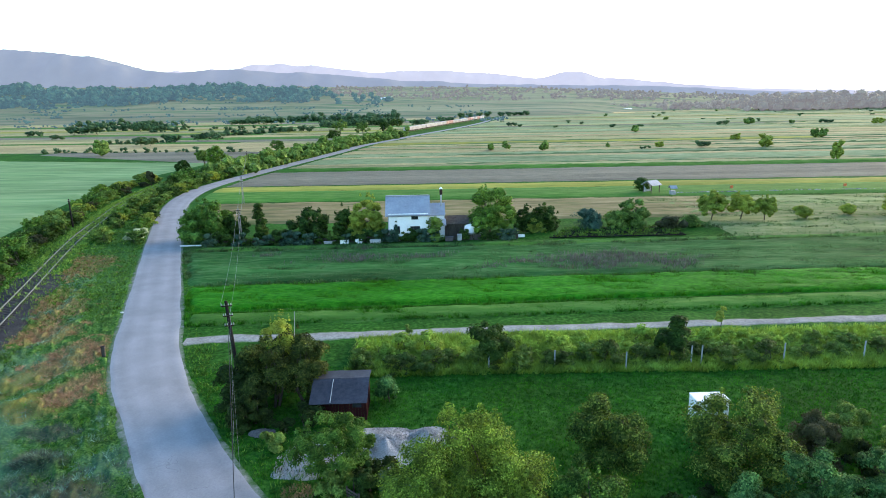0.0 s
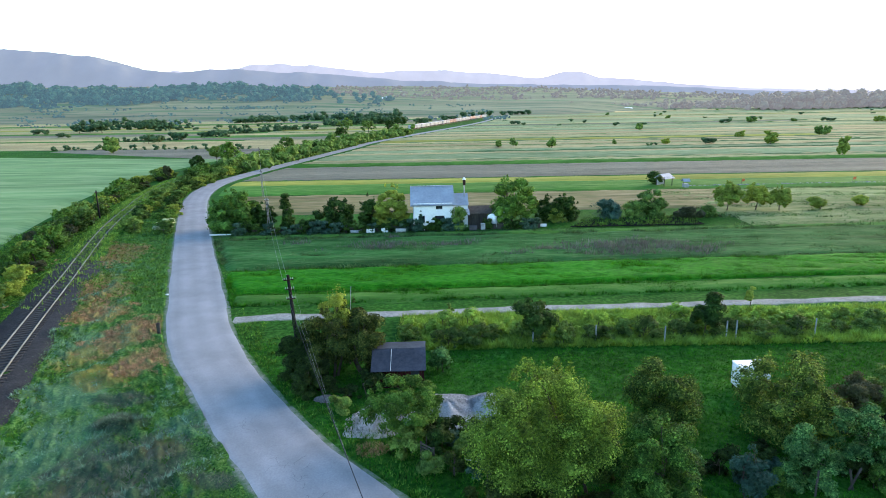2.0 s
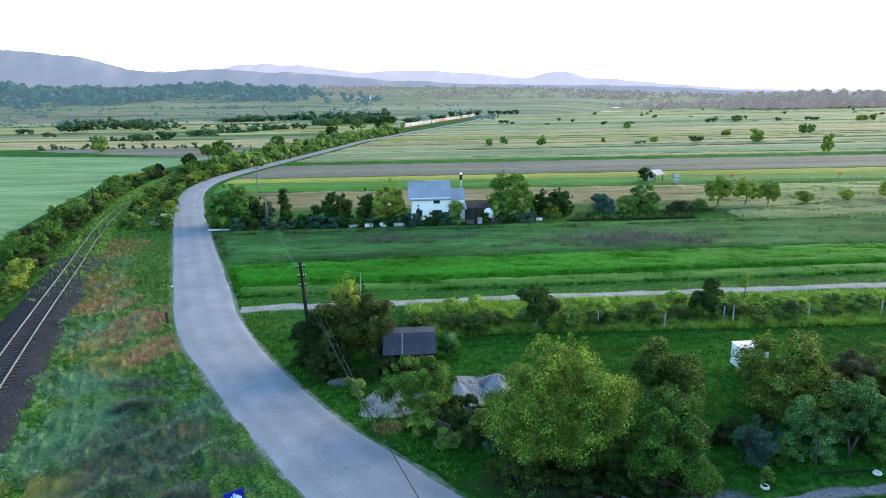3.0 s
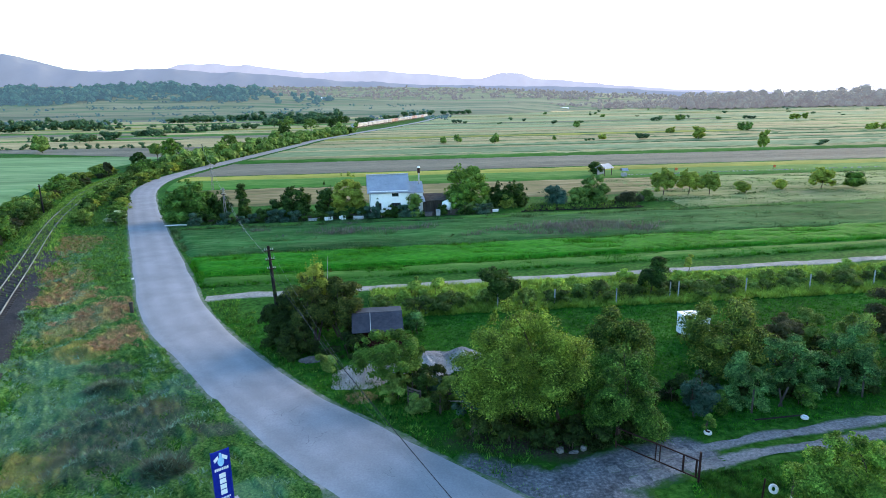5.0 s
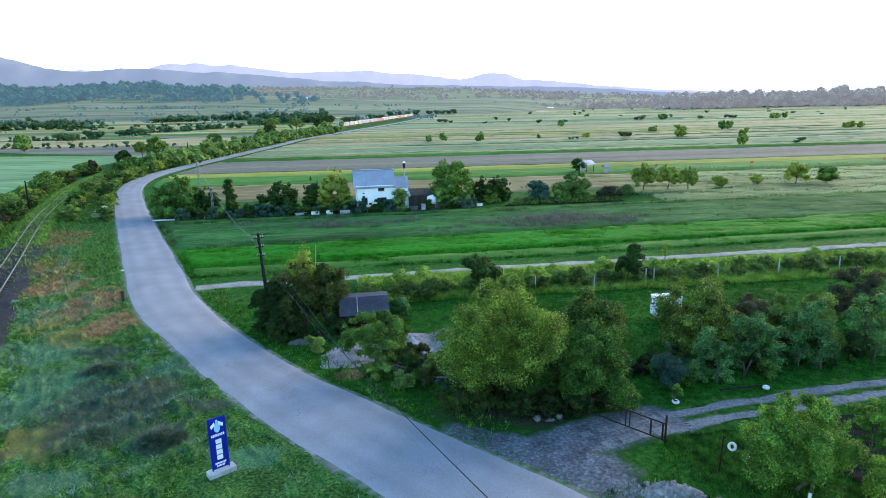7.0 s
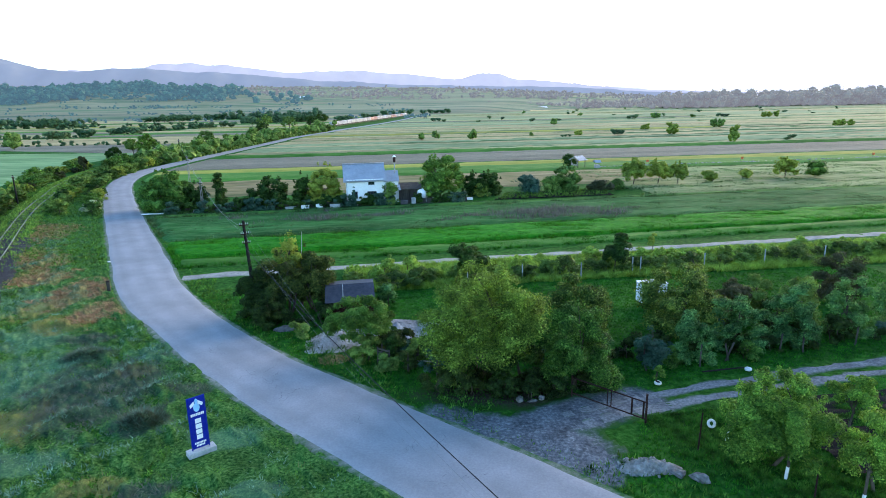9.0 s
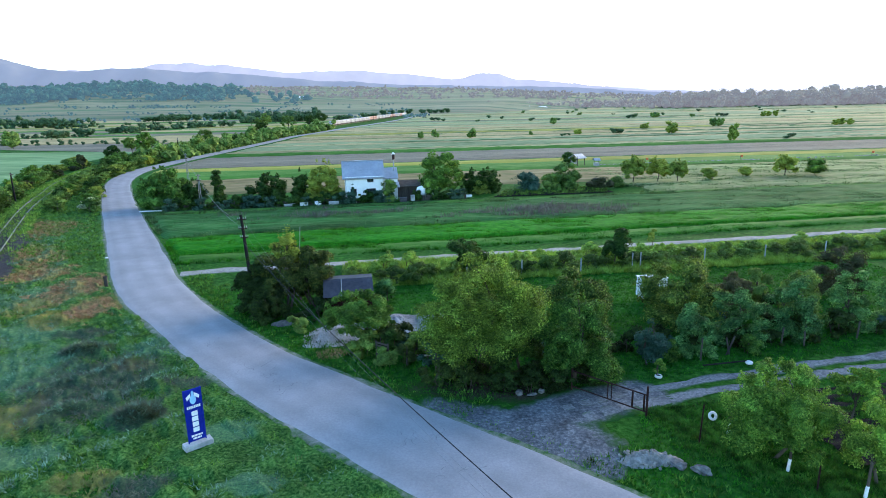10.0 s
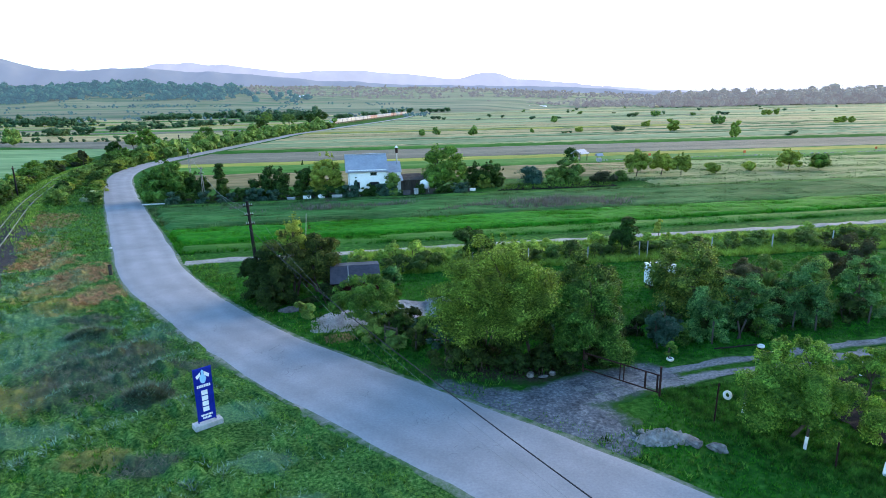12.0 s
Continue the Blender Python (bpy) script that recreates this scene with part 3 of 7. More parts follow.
RAILWAY = spline([(5, -60), (-14, -20), (-29, 16), (-38.5, 39.6), (-43.6, 52.7), (-48.7, 66.2), (-60, 95.9), (-66.6, 117.1), (-71.8, 135.1), (-77, 165), (-77, 200), (-73, 240), (-62, 300), (-46, 370),
                  (-30, 430), (-8, 520), (22, 640), (50, 750), (85, 880)], 1.0)
LANE = spline([(-24.5, 53.2), (-20.5, 53.7), (-10, 54.0), (1, 54.8), (23, 55.5), (44, 56.3), (90, 58.5), (160, 61)], 1.0)


def ground_z(x, y):
    x, y = np.asarray(x, float), np.asarray(y, float)
    near = np.clip(1.4 - np.hypot(x + 10, y - 40) / 140, 0, 1)
    z = -0.04 + 0.06 * near * waves(x, y, 3, 9.0) + 0.035 * near * waves(x, y, 4, 2.6)
    return z


def railed(x, y, d):
    """Lift of the ground towards the railway's low bank."""
    s = np.clip((5.5 - d) / 4.0, 0, 1)
    return 0.42 * s * s * (3 - 2 * s)


ROAD_NEAR = ROAD[ROAD[:, 1] < 480][::2]
RAIL_NEAR = RAILWAY[RAILWAY[:, 1] < 480][::2]


def surface(x, y):
    """Height of the ground sheet."""
    dr = away(x, y, ROAD_NEAR)
    dl = away(x, y, RAIL_NEAR)
    flat = np.clip((dr - 3.0) / 2.5, 0, 1)
    return np.where(dr < 6, ground_z(x, y) * flat - 0.05 * (1 - flat), ground_z(x, y)) + railed(x, y, dl)


def graded(lo, hi, a, b, fine, grow):
    """Coordinates that lie fine apart between a and b and ever wider outside."""
    mid = list(np.arange(a, b, fine))
    up, s = [b], fine
    while up[-1] < hi:
        s *= grow
        up.append(up[-1] + s)
    down, s = [a - fine], fine
    while down[-1] > lo:
        s *= grow
        down.append(down[-1] - s)
    return np.array(down[::-1] + mid + up)


gx = graded(-5200, 5200, -62, 46, 0.8, 1.16)
gy = graded(-900, 4900, -6, 100, 0.8, 1.1)
X, Y = np.meshgrid(gx, gy)
ground = link("ground", sheet("ground", np.stack([X, Y, surface(X, Y)], -1)), "ground")
tagged(ground, "uneven green grassland with darker and paler patches", "ground", "", "structure")


def ribbon(name, line, width, material, z=0.0, crown=0.0, seed=0, wobble=0.15, label="", category="", edge=5, kind="structure", drape=False):
    d, s = normals2(line)
    w = np.broadcast_to(np.asarray(width, float), (len(line),))
    rng = np.random.RandomState(seed)
    rough = np.convolve(rng.normal(size=len(line) + 4), np.ones(5) / 5, "valid") * wobble
    rough2 = np.convolve(rng.normal(size=len(line) + 4), np.ones(5) / 5, "valid") * wobble
    cols = []
    for k in np.linspace(-1, 1, edge):
        off = k * (w / 2 + (rough if k < 0 else rough2) * abs(k))
        p = line[:, :2] + s * off[:, None]
        lift = surface(p[:, 0], p[:, 1]) if drape else 0.0
        cols.append(np.column_stack([p, lift + z + crown * (1 - k * k) + 0 * off - (0.03 if abs(k) == 1 else 0)]))
    ob = link(name, sheet(name, np.stack(cols, 1)), material)
    at = ob.data.attributes.new("across", "FLOAT", "POINT")
    at.data.foreach_set("value", np.tile(np.linspace(0, 1, edge), len(line)).astype(np.float32))
    at = ob.data.attributes.new("rim", "FLOAT", "POINT")
    at.data.foreach_set("value", np.tile(abs(np.linspace(-1, 1, edge)), len(line)).astype(np.float32))
    return tagged(ob, label, category, "", kind)


ribbon("road_shoulder", ROAD, ROAD[:, 2] + 0.6, "shoulder", 0.03, 0.02, 11, 0.18, "dusty gravel verge along the asphalt road", "road verge", 13)
ribbon("road", ROAD, ROAD[:, 2], "asphalt", 0.05, 0.05, 12, 0.07, "pale worn asphalt country road in a long bend", "road", 25)
ribbon("lane", LANE, 1.9, "dirt", 0.03, 0.03, 13, 0.3, "pale unpaved farm lane off the road", "dirt road", 9, "structure", True)

# the gateway's gravel apron and the farm track behind it
def patch(name, centre, radii, material, z, seed, label, category, turn=0.0, kind="structure", dome=0.0, rough=0.18, rings=10, around=64):
    rng = np.random.RandomState(seed)
    a = np.linspace(0, 2 * math.pi, around + 1)
    ph = rng.uniform(0, 6.28, 5)
    edge = 1 + rough * sum(np.sin((k + 2) * a + ph[k]) / (k + 1.5) for k in range(5))
    edge[-1] = edge[0]
    rows = []
    for q in np.linspace(0.0, 1, rings):
        x, y = radii[0] * q * edge * np.cos(a), radii[1] * q * edge * np.sin(a)
        t = radians(turn)
        px, py = centre[0] + x * math.cos(t) - y * math.sin(t), centre[1] + x * math.sin(t) + y * math.cos(t)
        h = surface(px, py) + z + dome * (1 - q * q) + (0.25 * dome * waves(px, py, seed, 1.6) * (1 - q) if dome else 0) - (0.07 if q == 1 else 0)
        rows.append(np.stack([px, py, h + 0 * px], -1))
    ob = link(name, sheet(name, np.stack(rows, 0)), material)
    at = ob.data.attributes.new("rim", "FLOAT", "POINT")
    at.data.foreach_set("value", np.repeat(np.linspace(0, 1, rings), around + 1).astype(np.float32))
    return tagged(ob, label, category, "", kind)


ax, ay = np.meshgrid(np.arange(-5, 11.5, 0.22), np.arange(12.5, 24.5, 0.22))
spread = np.maximum(1.32 - away(ax, ay, spline([(-2.2, 20.9), (0.6, 18.9), (3.0, 17.0), (4.6, 14.8)], 0.2)) / np.interp(ay, [14.5, 16.5, 19, 22], [0.9, 2.0, 2.6, 1.6]), 1.3 - away(ax, ay, spline([(1.8, 19.2), (4.8, 20.3), (6.8, 20.8), (9.2, 21.3)], 0.2)) / 1.55)
spread = spread + 0.12 * waves(ax, ay, 21, 2.4)
apron = link("gateway_apron", sheet("gateway_apron", np.stack([ax, ay, surface(ax, ay) + 0.045 - np.where(spread > 0.02, 0, 0.3)], -1)), "apron")
at = apron.data.attributes.new("rim", "FLOAT", "POINT")
at.data.foreach_set("value", np.clip(1 - spread, 0, 1.5).astype(np.float32).ravel())
tagged(apron, "trodden dark gravel where the farm gateway meets the road", "gravel", "", "structure")
# dark sheet added where the trees' shade falls, the shade being in its colour
patch("shaded_soil", (1.6, 23.6), (6.2, 2.3), "tree_shade", 0.03, 24, "dark earth with the shade of the roadside trees painted in", "soil", -14, rough=0.2)
TRACK = spline([(4.6, 19.7), (7, 20.35), (10, 21.0), (14.7, 21.75), (22.5, 22.6), (26, 23.0), (45, 24.2), (80, 26.0)], 0.5)
for side, nm in ((-0.68, "wheel_track"), (0.68, "wheel_track")):
    d, s = normals2(TRACK)
    ribbon(nm, np.column_stack([TRACK + s * side]), 0.95, "track", 0.05, 0.0, 31 + int(side > 0), 0.35, "pale worn wheel track of the farm drive", "dirt track", 7, "structure", True)
patch("yard_soil", (-7.4, 33.6), (3.2, 2.0), "gravel", 0.03, 22, "thin spread of grey gravel beside the shed", "gravel", 30)

# ---------------------------------------------------------------- railway
track = thing("railway_track", (0, 0, 0), 0, "single railway line on dark ballast with rusty rails", "railway", "", "structure")
near_rail = RAILWAY[RAILWAY[:, 1] < 900]
d, s = normals2(near_rail)
prof = [(-3.0, 0.26), (-2.5, 0.42), (-1.5, 0.48), (0, 0.5), (1.5, 0.48), (2.5, 0.42), (3.0, 0.26)]
bed = np.stack([np.column_stack([near_rail + s * o, np.full(len(s), z)]) for o, z in prof], 1)
link("ballast", sheet("ballast", bed[near_rail[:, 1] < 76]), "ballast", track)
link("grassy_bed", sheet("grassy_bed", bed[near_rail[:, 1] > 75]), "ground", track, "ballast overgrown with grass")
for o in (-0.75, 0.75):
    c = near_rail + s * o
    ring = [(-0.06, 0.53), (-0.03, 0.56), (-0.03, 0.66), (0.03, 0.66), (0.03, 0.56), (0.06, 0.53)]
    link("rail", sheet("rail", np.stack([np.column_stack([c + s * a, np.full(len(s), z)]) for a, z in ring], 1)), "rail", track)
bm = box(bmesh.new(), (2.5, 0.24, 0.12))
sleeper = bpy.data.meshes.new("sleeper")
bm.to_mesh(sleeper)
bm.free()
sleeper.materials.append(M["wood"])
fine_rail = spline(RAILWAY[(RAILWAY[:, 1] > 24) & (RAILWAY[:, 1] < 150)][::6], 0.62)
d, s = normals2(fine_rail)
for k in range(0, min(len(fine_rail), 220)):
    ob = new("sleeper", sleeper)
    ob.parent = track
    ob.matrix_local = pose(fine_rail[k, 0], fine_rail[k, 1], 0.47, 0, 0, math.degrees(math.atan2(s[k, 1], s[k, 0])))


# ---------------------------------------------------------------- mown verge between road and railway
vy = np.concatenate([np.arange(4, 60, 0.3), np.arange(60, 128, 0.6)])
va = np.interp(vy, RAILWAY[:, 1], RAILWAY[:, 0]) + 3.0
vb = np.interp(vy, ROAD[:, 1], ROAD[:, 0]) - np.interp(vy, ROAD[:, 1], ROAD[:, 2]) * 0.5 * np.interp(vy, [4, 40, 70, 130], [1.28, 1.25, 1.1, 1.08]) + 0.12
vu, vv = np.meshgrid(np.linspace(0, 1, 110), vy)
vx = va[:, None] + (vb - va)[:, None] * vu
rel = np.clip(np.minimum(vu * 20, (1 - vu) * 20), 0, 1)
vz = surface(vx, vv) + 0.03 * rel - 0.03 * (1 - rel) + rel * (0.12 * waves(vx, vv, 601, 1.7) + 0.1 * waves(vx, vv, 602, 0.8) + 0.045 * np.random.RandomState(8).normal(size=vx.shape))
RAKED = ((-22.6, 27.6, 4.2, 5.2), (-16.9, 27.2, 1.6, 0.9), (-25.5, 33.4, 2.0, 1.0), (-18.5, 23.2, 1.9, 1.3), (-16.5, 16.6, 1.6, 1.0), (-27, 37, 2.0, 1.2))
PALE = ((-28.3, 30.5, 3.6, 4.6), (-11.4, 16.0, 1.8, 0.8), (-32, 37.5, 3.4, 3.0), (-23, 20.2, 2.4, 1.2), (-36.5, 47, 2.6, 4.0), (-20.5, 33.5, 2.4, 2.0), (-9.5, 13, 1.2, 0.6), (-48, 73, 3.4, 4.0), (-13.5, 21, 2.0, 1.2))
STRAW = ((-26.0, 24.2, 2.6, 2.0), (-18.9, 17.4, 1.8, 1.0), (-34.2, 45, 2.0, 3.0), (-40.5, 55.5, 2.2, 4.0), (-30.5, 41, 2.4, 2.4), (-13.2, 12.5, 1.6, 0.9), (-46, 68, 3, 4), (-21.5, 30.5, 1.4, 1.2))
DEAD = ((-50.8, 80, 4.2, 7.0), (-43.8, 62.5, 4.4, 4.4), (-33.0, 50.0, 2.6, 4.6), (-29.2, 43.4, 2.0, 3.2), (-38.6, 55.5, 2.4, 3.2))
MOUNDS = ((-25.5, 33.4, 1.3, 0.6, 0.4), (-18.5, 23.2, 1.1, 0.7, 0.45), (-18.6, 27.2, 1.0, 0.5, 0.25), (-27.5, 28.5, 0.6, 2.2, 0.2), (-24, 25, 1.8, 0.5, 0.2), (-29.5, 37.5, 1.5, 0.6, 0.25), (-31.5, 41, 2, 0.6, 0.25), (-13.5, 17.5, 1.6, 0.5, 0.18), (-19.5, 17.6, 1.4, 0.5, 0.2))


def drift(x, y, spots, seed):
    """How far places lie inside uneven oval spots: 1 in the middle, 0 outside."""
    d = np.min([((x - a) / c) ** 2 + ((y - b) / e) ** 2 for a, b, c, e in spots], 0)
    return np.clip(1.1 - 0.62 * d * (1 + 0.5 * waves(x, y, seed, 1.8)), 0, 1)


def mounds(x, y):
    return sum(h * np.exp(-((x - a) / c) ** 2 - ((y - b) / e) ** 2) for a, b, c, e, h in MOUNDS)


SWATHS = [spline(q, 0.4) for q in (((-31, 27), (-26.5, 31), (-23.5, 35.5), (-24.5, 40)), ((-29.5, 24.5), (-25, 28), (-21.5, 31.5), (-20.5, 35)), ((-27, 21), (-22.5, 24.8), (-18.5, 28.2), (-17.5, 31)), ((-36, 36), (-32.5, 41), (-31.5, 46), (-34, 52)), ((-41, 47), (-37.5, 53), (-38.5, 60)), ((-45, 56), (-42, 63), (-44.5, 70)), ((-23, 17), (-18.5, 20.6), (-15.5, 23.6)), ((-16.5, 12.5), (-12.5, 15.6), (-10.8, 18.2)))]


def swath(x, y):
    """How near places lie to a raked row: 1 on it, 0 beyond half a metre or so."""
    d = np.min([away(x, y, q) for q in SWATHS], 0) + 0.35 * waves(x, y, 620, 1.3)
    return np.clip(1.15 - np.abs(d) / 0.7, 0, 1)


verge = link("verge", sheet("verge", np.stack([vx, vv, np.maximum(vz, -0.02) + mounds(vx, vv) + 0.22 * swath(vx, vv)], -1)), "verge")
for nm, spots, seed in (("pale", PALE, 611), ("straw", STRAW, 612), ("raked", RAKED, 613), ("dead", DEAD, 614)):
    at = verge.data.attributes.new(nm, "FLOAT", "POINT")
    at.data.foreach_set("value", drift(vx, vv, spots, seed).astype(np.float32).ravel())
tagged(verge, "mown grass verge with pale swaths and raked stalks", "grass verge", "", "structure")

# ---------------------------------------------------------------- fields
def field(x0, x1, y0, y1, height, material, label, seed, slope=0.0, follow=None, cell=1.2, bumps=0.08, base=0.0, category="field"):
    """A strip of crop or soil as a low slab with an uneven top. follow: keeps its left end on a line at that distance."""
    nx, ny = int(max(3, min(220, (x1 - x0) / cell))), int(max(3, min(90, (y1 - y0) / cell)))
    u, v = np.meshgrid(np.linspace(0, 1, nx), np.linspace(0, 1, ny))
    y = y0 + (y1 - y0) * v
    left = np.full_like(y, x0)
    if follow is not None:
        left = np.interp(y, follow[0][:, 1], follow[0][:, 0]) + follow[1]
    x = left + (x1 - left) * u
    y = y + slope * (x - x0)
    edge = np.minimum(np.minimum(u * nx, (1 - u) * nx), np.minimum(v * ny, (1 - v) * ny))
    y = y + np.where(edge > 0.5, 0, 1) * 0.25 * waves(x, y, seed + 7, 6)
    h = height + bumps * waves(x / 3, y, seed, 3.2) + 0.5 * bumps * waves(x, y, seed + 1, 1.7)
    z = base + np.where(edge < 0.5, -0.12, h)
    ob = link("field", sheet("field", np.stack([x, y, z], -1)), material)
    return tagged(ob, label, category, "", "structure")


ROAD_UP = ROAD[ROAD[:, 1] > 10]
EAST = (ROAD_UP, 4.2)
field(-24, 95, 57.0, 61.2, 0.22, "midgrass", "rough green grass strip beside the farm lane", 41, 0.05, (ROAD_UP, 3.7), 0.8)
field(-26, 95, 61.6, 70.5, 0.3, "crop", "bright green young crop in one long strip", 42, 0.045, (ROAD_UP, 4.0), 0.6, 0.12)
field(-30, 110, 71.0, 88.5, 0.3, "meadow", "uncut meadow with pale seed heads", 43, 0.03, (ROAD_UP, 3.8), 1.0, 0.1)
field(-38, 110, 88.6, 92.3, 0.16, "midgrass", "mown green grass in front of the garden", 44, 0.02, (ROAD_UP, 4.0), 0.8)
field(46, 190, 92.0, 134, 0.2, "pasture", "pale rough pasture with a few saplings", 47, 0.0, None, 1.6, 0.1)
field(-48, 60, 110, 134, 0.25, "faded", "pale straw coloured grass behind the house garden", 48, 0.0, (ROAD_UP, 5.0), 1.2, 0.08)
field(-55, 230, 136, 152, 0.35, "midgrass", "green crop strip", 49, -0.01, EAST, 1.6, 0.06)
field(-58, 230, 152.5, 162, 0.3, "rape", "yellow-green crop strip", 50, -0.01, EAST, 1.6, 0.05)
field(-58, 260, 163, 197, 0.12, "soil", "brown ploughed field with fine furrows", 51, 0.0, EAST, 1.6, 0.07)
field(-55, 260, 197.5, 204, 0.7, "midgrass", "strip of tall dark green growth", 52, 0.0, EAST, 1.6, 0.15)
rng = random.Random(5)
y, k = 205.0, 0
cycle = ["palegrass", "strip", "hay", "palegrass", "strip", "palegrass", "strip", "hay", "strip", "soil", "palegrass", "hay", "rape", "strip"]
names = {"palegrass": "pale green grass strip", "midgrass": "green crop strip", "hay": "straw coloured strip of cut hay", "soil": "brown ploughed strip", "rape": "yellow-green strip of crop", "pasture": "pale rough pasture strip", "strip": "dull green grass strip"}
while y < 1150:
    depth = rng.uniform(0.02, 0.055) * y
    wide = 320 + 0.95 * y
    cut = rng.uniform(0.25, 0.8) * wide
    start = float(np.interp(y, ROAD_UP[:, 1], ROAD_UP[:, 0])) + 5
    for x0, x1 in ((start, cut), (cut + 0.5, wide)):
        # right-hand strips picked paler, so their colour carries the bright evening haze there
        m1 = cycle[(k + rng.randint(0, 1)) % len(cycle)] if x0 == start or rng.random() < 0.12 else rng.choice(("hay", "palegrass", "pasture"))
        field(x0, x1, y, y + depth - 0.4, rng.uniform(0.15, 0.7), m1, names[m1], 60 + k, 0.0, None, max(1.5, y * 0.012), 0.1)
        k += 1
    if rng.random() < 0.4:                        # uncut weeds along the boundary
        a = start + rng.uniform(0, 0.35) * wide
        field(a, a + rng.uniform(0.25, 0.7) * wide, y - 1.2, y + 0.0015 * y, rng.uniform(0.3, 0.5), "margin", "narrow dark weedy margin between field strips", 700 + k, 0.0, None, max(1.5, y * 0.012), 0.2)
    y += depth
# fields west of the railway
RAIL_UP = RAILWAY[RAILWAY[:, 1] > 10]


def west(x0, gap, y0, y1, height, material, label, seed, slope=0.0):
    """A field that ends at its right on the railway's bank."""
    nx, ny = 90, int(max(4, min(90, (y1 - y0) / 1.6)))
    u, v = np.meshgrid(np.linspace(0, 1, nx), np.linspace(0, 1, ny))
    y = y0 + (y1 - y0) * v
    right = np.interp(y, RAIL_UP[:, 1], RAIL_UP[:, 0]) - gap
    x = x0 + (right - x0) * u
    y = y + slope * (x - right)
    edge = np.minimum(np.minimum(u * nx, (1 - u) * nx), np.minimum(v * ny, (1 - v) * ny))
    z = np.where(edge < 0.5, -0.12, height + 0.06 * waves(x, y / 3, seed, 4.0))
    return tagged(link("field", sheet("field", np.stack([x, y, z], -1)), material), label, "field", "", "structure")


west(-330, 14, 40, 232, 0.45, "wheat", "smooth blue-green wheat field with tractor lines", 201, -0.25)
west(-190, 16, 233, 285, 0.12, "soil", "brown ploughed field beside the railway", 202, -0.55)
west(-420, 18, 287, 345, 0.4, "hay", "straw coloured field with a sharp edge", 203, -0.12)
y, k = 348.0, 0
wcycle = ["midgrass", "hay", "palegrass", "soil", "midgrass", "hay", "palegrass", "rape", "hay", "palegrass"]
while y < 1000:
    depth = rng.uniform(0.05, 0.09) * y
    m1 = wcycle[k % len(wcycle)]
    cut = -rng.uniform(0.3, 0.5) * y
    west(-(300 + 0.9 * y), -cut - 40, y, y + depth - 0.5, rng.uniform(0.2, 0.6), m1, names[m1], 210 + k, -0.08)
    m2 = wcycle[(k + 2) % len(wcycle)]
    right = float(np.interp(y + depth / 2, RAIL_UP[:, 1], RAIL_UP[:, 0])) - 14
    field(cut - 30 if k % 2 else cut, right, y, y + depth - 0.8, rng.uniform(0.15, 0.55), m2, names[m2], 240 + k, -0.05, None, y * 0.014, 0.1)
    y += depth
    k += 1


# ---------------------------------------------------------------- hills and mountains
def ridge(name, y0, depth, x0, x1, crest, material, label, seed, nx=420, ny=26, low=-15.0, rough=1.0, category="mountain"):
    """A range of hills under a rounded crest line, with gullies. crest: (x, height) along the range."""
    u, v = np.meshgrid(np.linspace(x0, x1, nx), np.linspace(0, 1, ny))
    line = np.interp(u[0], [c[0] for c in crest], [c[1] for c in crest])
    line = np.convolve(np.pad(line, 4, "edge"), np.array([1, 2, 3, 4, 5, 4, 3, 2, 1]) / 25.0, "valid")
    h = line[None] * (1 + 0.02 * rough * waves(u, v * depth, seed, 300) + 0.012 * rough * waves(u, v * depth, seed + 1, 110) + 0.007 * rough * waves(u, v * depth, seed + 2, 40))
    prof = np.sin(np.clip(v, 0, 1) * math.pi / 2 * 1.25) * (1 - 0.1 * np.clip(waves(u, v * depth * 0.4, seed + 3, 240), -1, 1) * np.sin(np.clip(v / 0.8, 0, 1) * math.pi))
    z = low + (h - low) * prof
    return tagged(link(name, sheet(name, np.stack([u, y0 + depth * v, z], -1)), material), label, category, "", "structure")


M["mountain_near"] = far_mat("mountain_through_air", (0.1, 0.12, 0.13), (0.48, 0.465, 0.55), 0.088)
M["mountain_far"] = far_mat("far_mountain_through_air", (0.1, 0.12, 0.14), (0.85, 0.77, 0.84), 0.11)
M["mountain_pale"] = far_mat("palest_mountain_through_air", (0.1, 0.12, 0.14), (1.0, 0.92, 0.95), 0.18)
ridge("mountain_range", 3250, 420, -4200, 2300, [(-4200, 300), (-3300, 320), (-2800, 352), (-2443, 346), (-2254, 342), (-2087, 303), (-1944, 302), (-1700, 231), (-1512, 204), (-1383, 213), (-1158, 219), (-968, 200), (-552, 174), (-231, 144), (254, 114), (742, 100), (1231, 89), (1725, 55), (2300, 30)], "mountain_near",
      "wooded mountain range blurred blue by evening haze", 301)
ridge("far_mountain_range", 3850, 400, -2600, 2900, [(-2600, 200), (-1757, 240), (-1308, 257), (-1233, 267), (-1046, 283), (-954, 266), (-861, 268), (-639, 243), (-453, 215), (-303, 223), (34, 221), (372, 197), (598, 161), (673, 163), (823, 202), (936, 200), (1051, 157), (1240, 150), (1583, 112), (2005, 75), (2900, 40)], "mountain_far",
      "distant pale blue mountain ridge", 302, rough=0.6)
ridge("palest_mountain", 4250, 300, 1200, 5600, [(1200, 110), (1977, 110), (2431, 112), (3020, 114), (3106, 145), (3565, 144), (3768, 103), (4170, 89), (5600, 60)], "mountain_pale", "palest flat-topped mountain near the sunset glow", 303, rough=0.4)

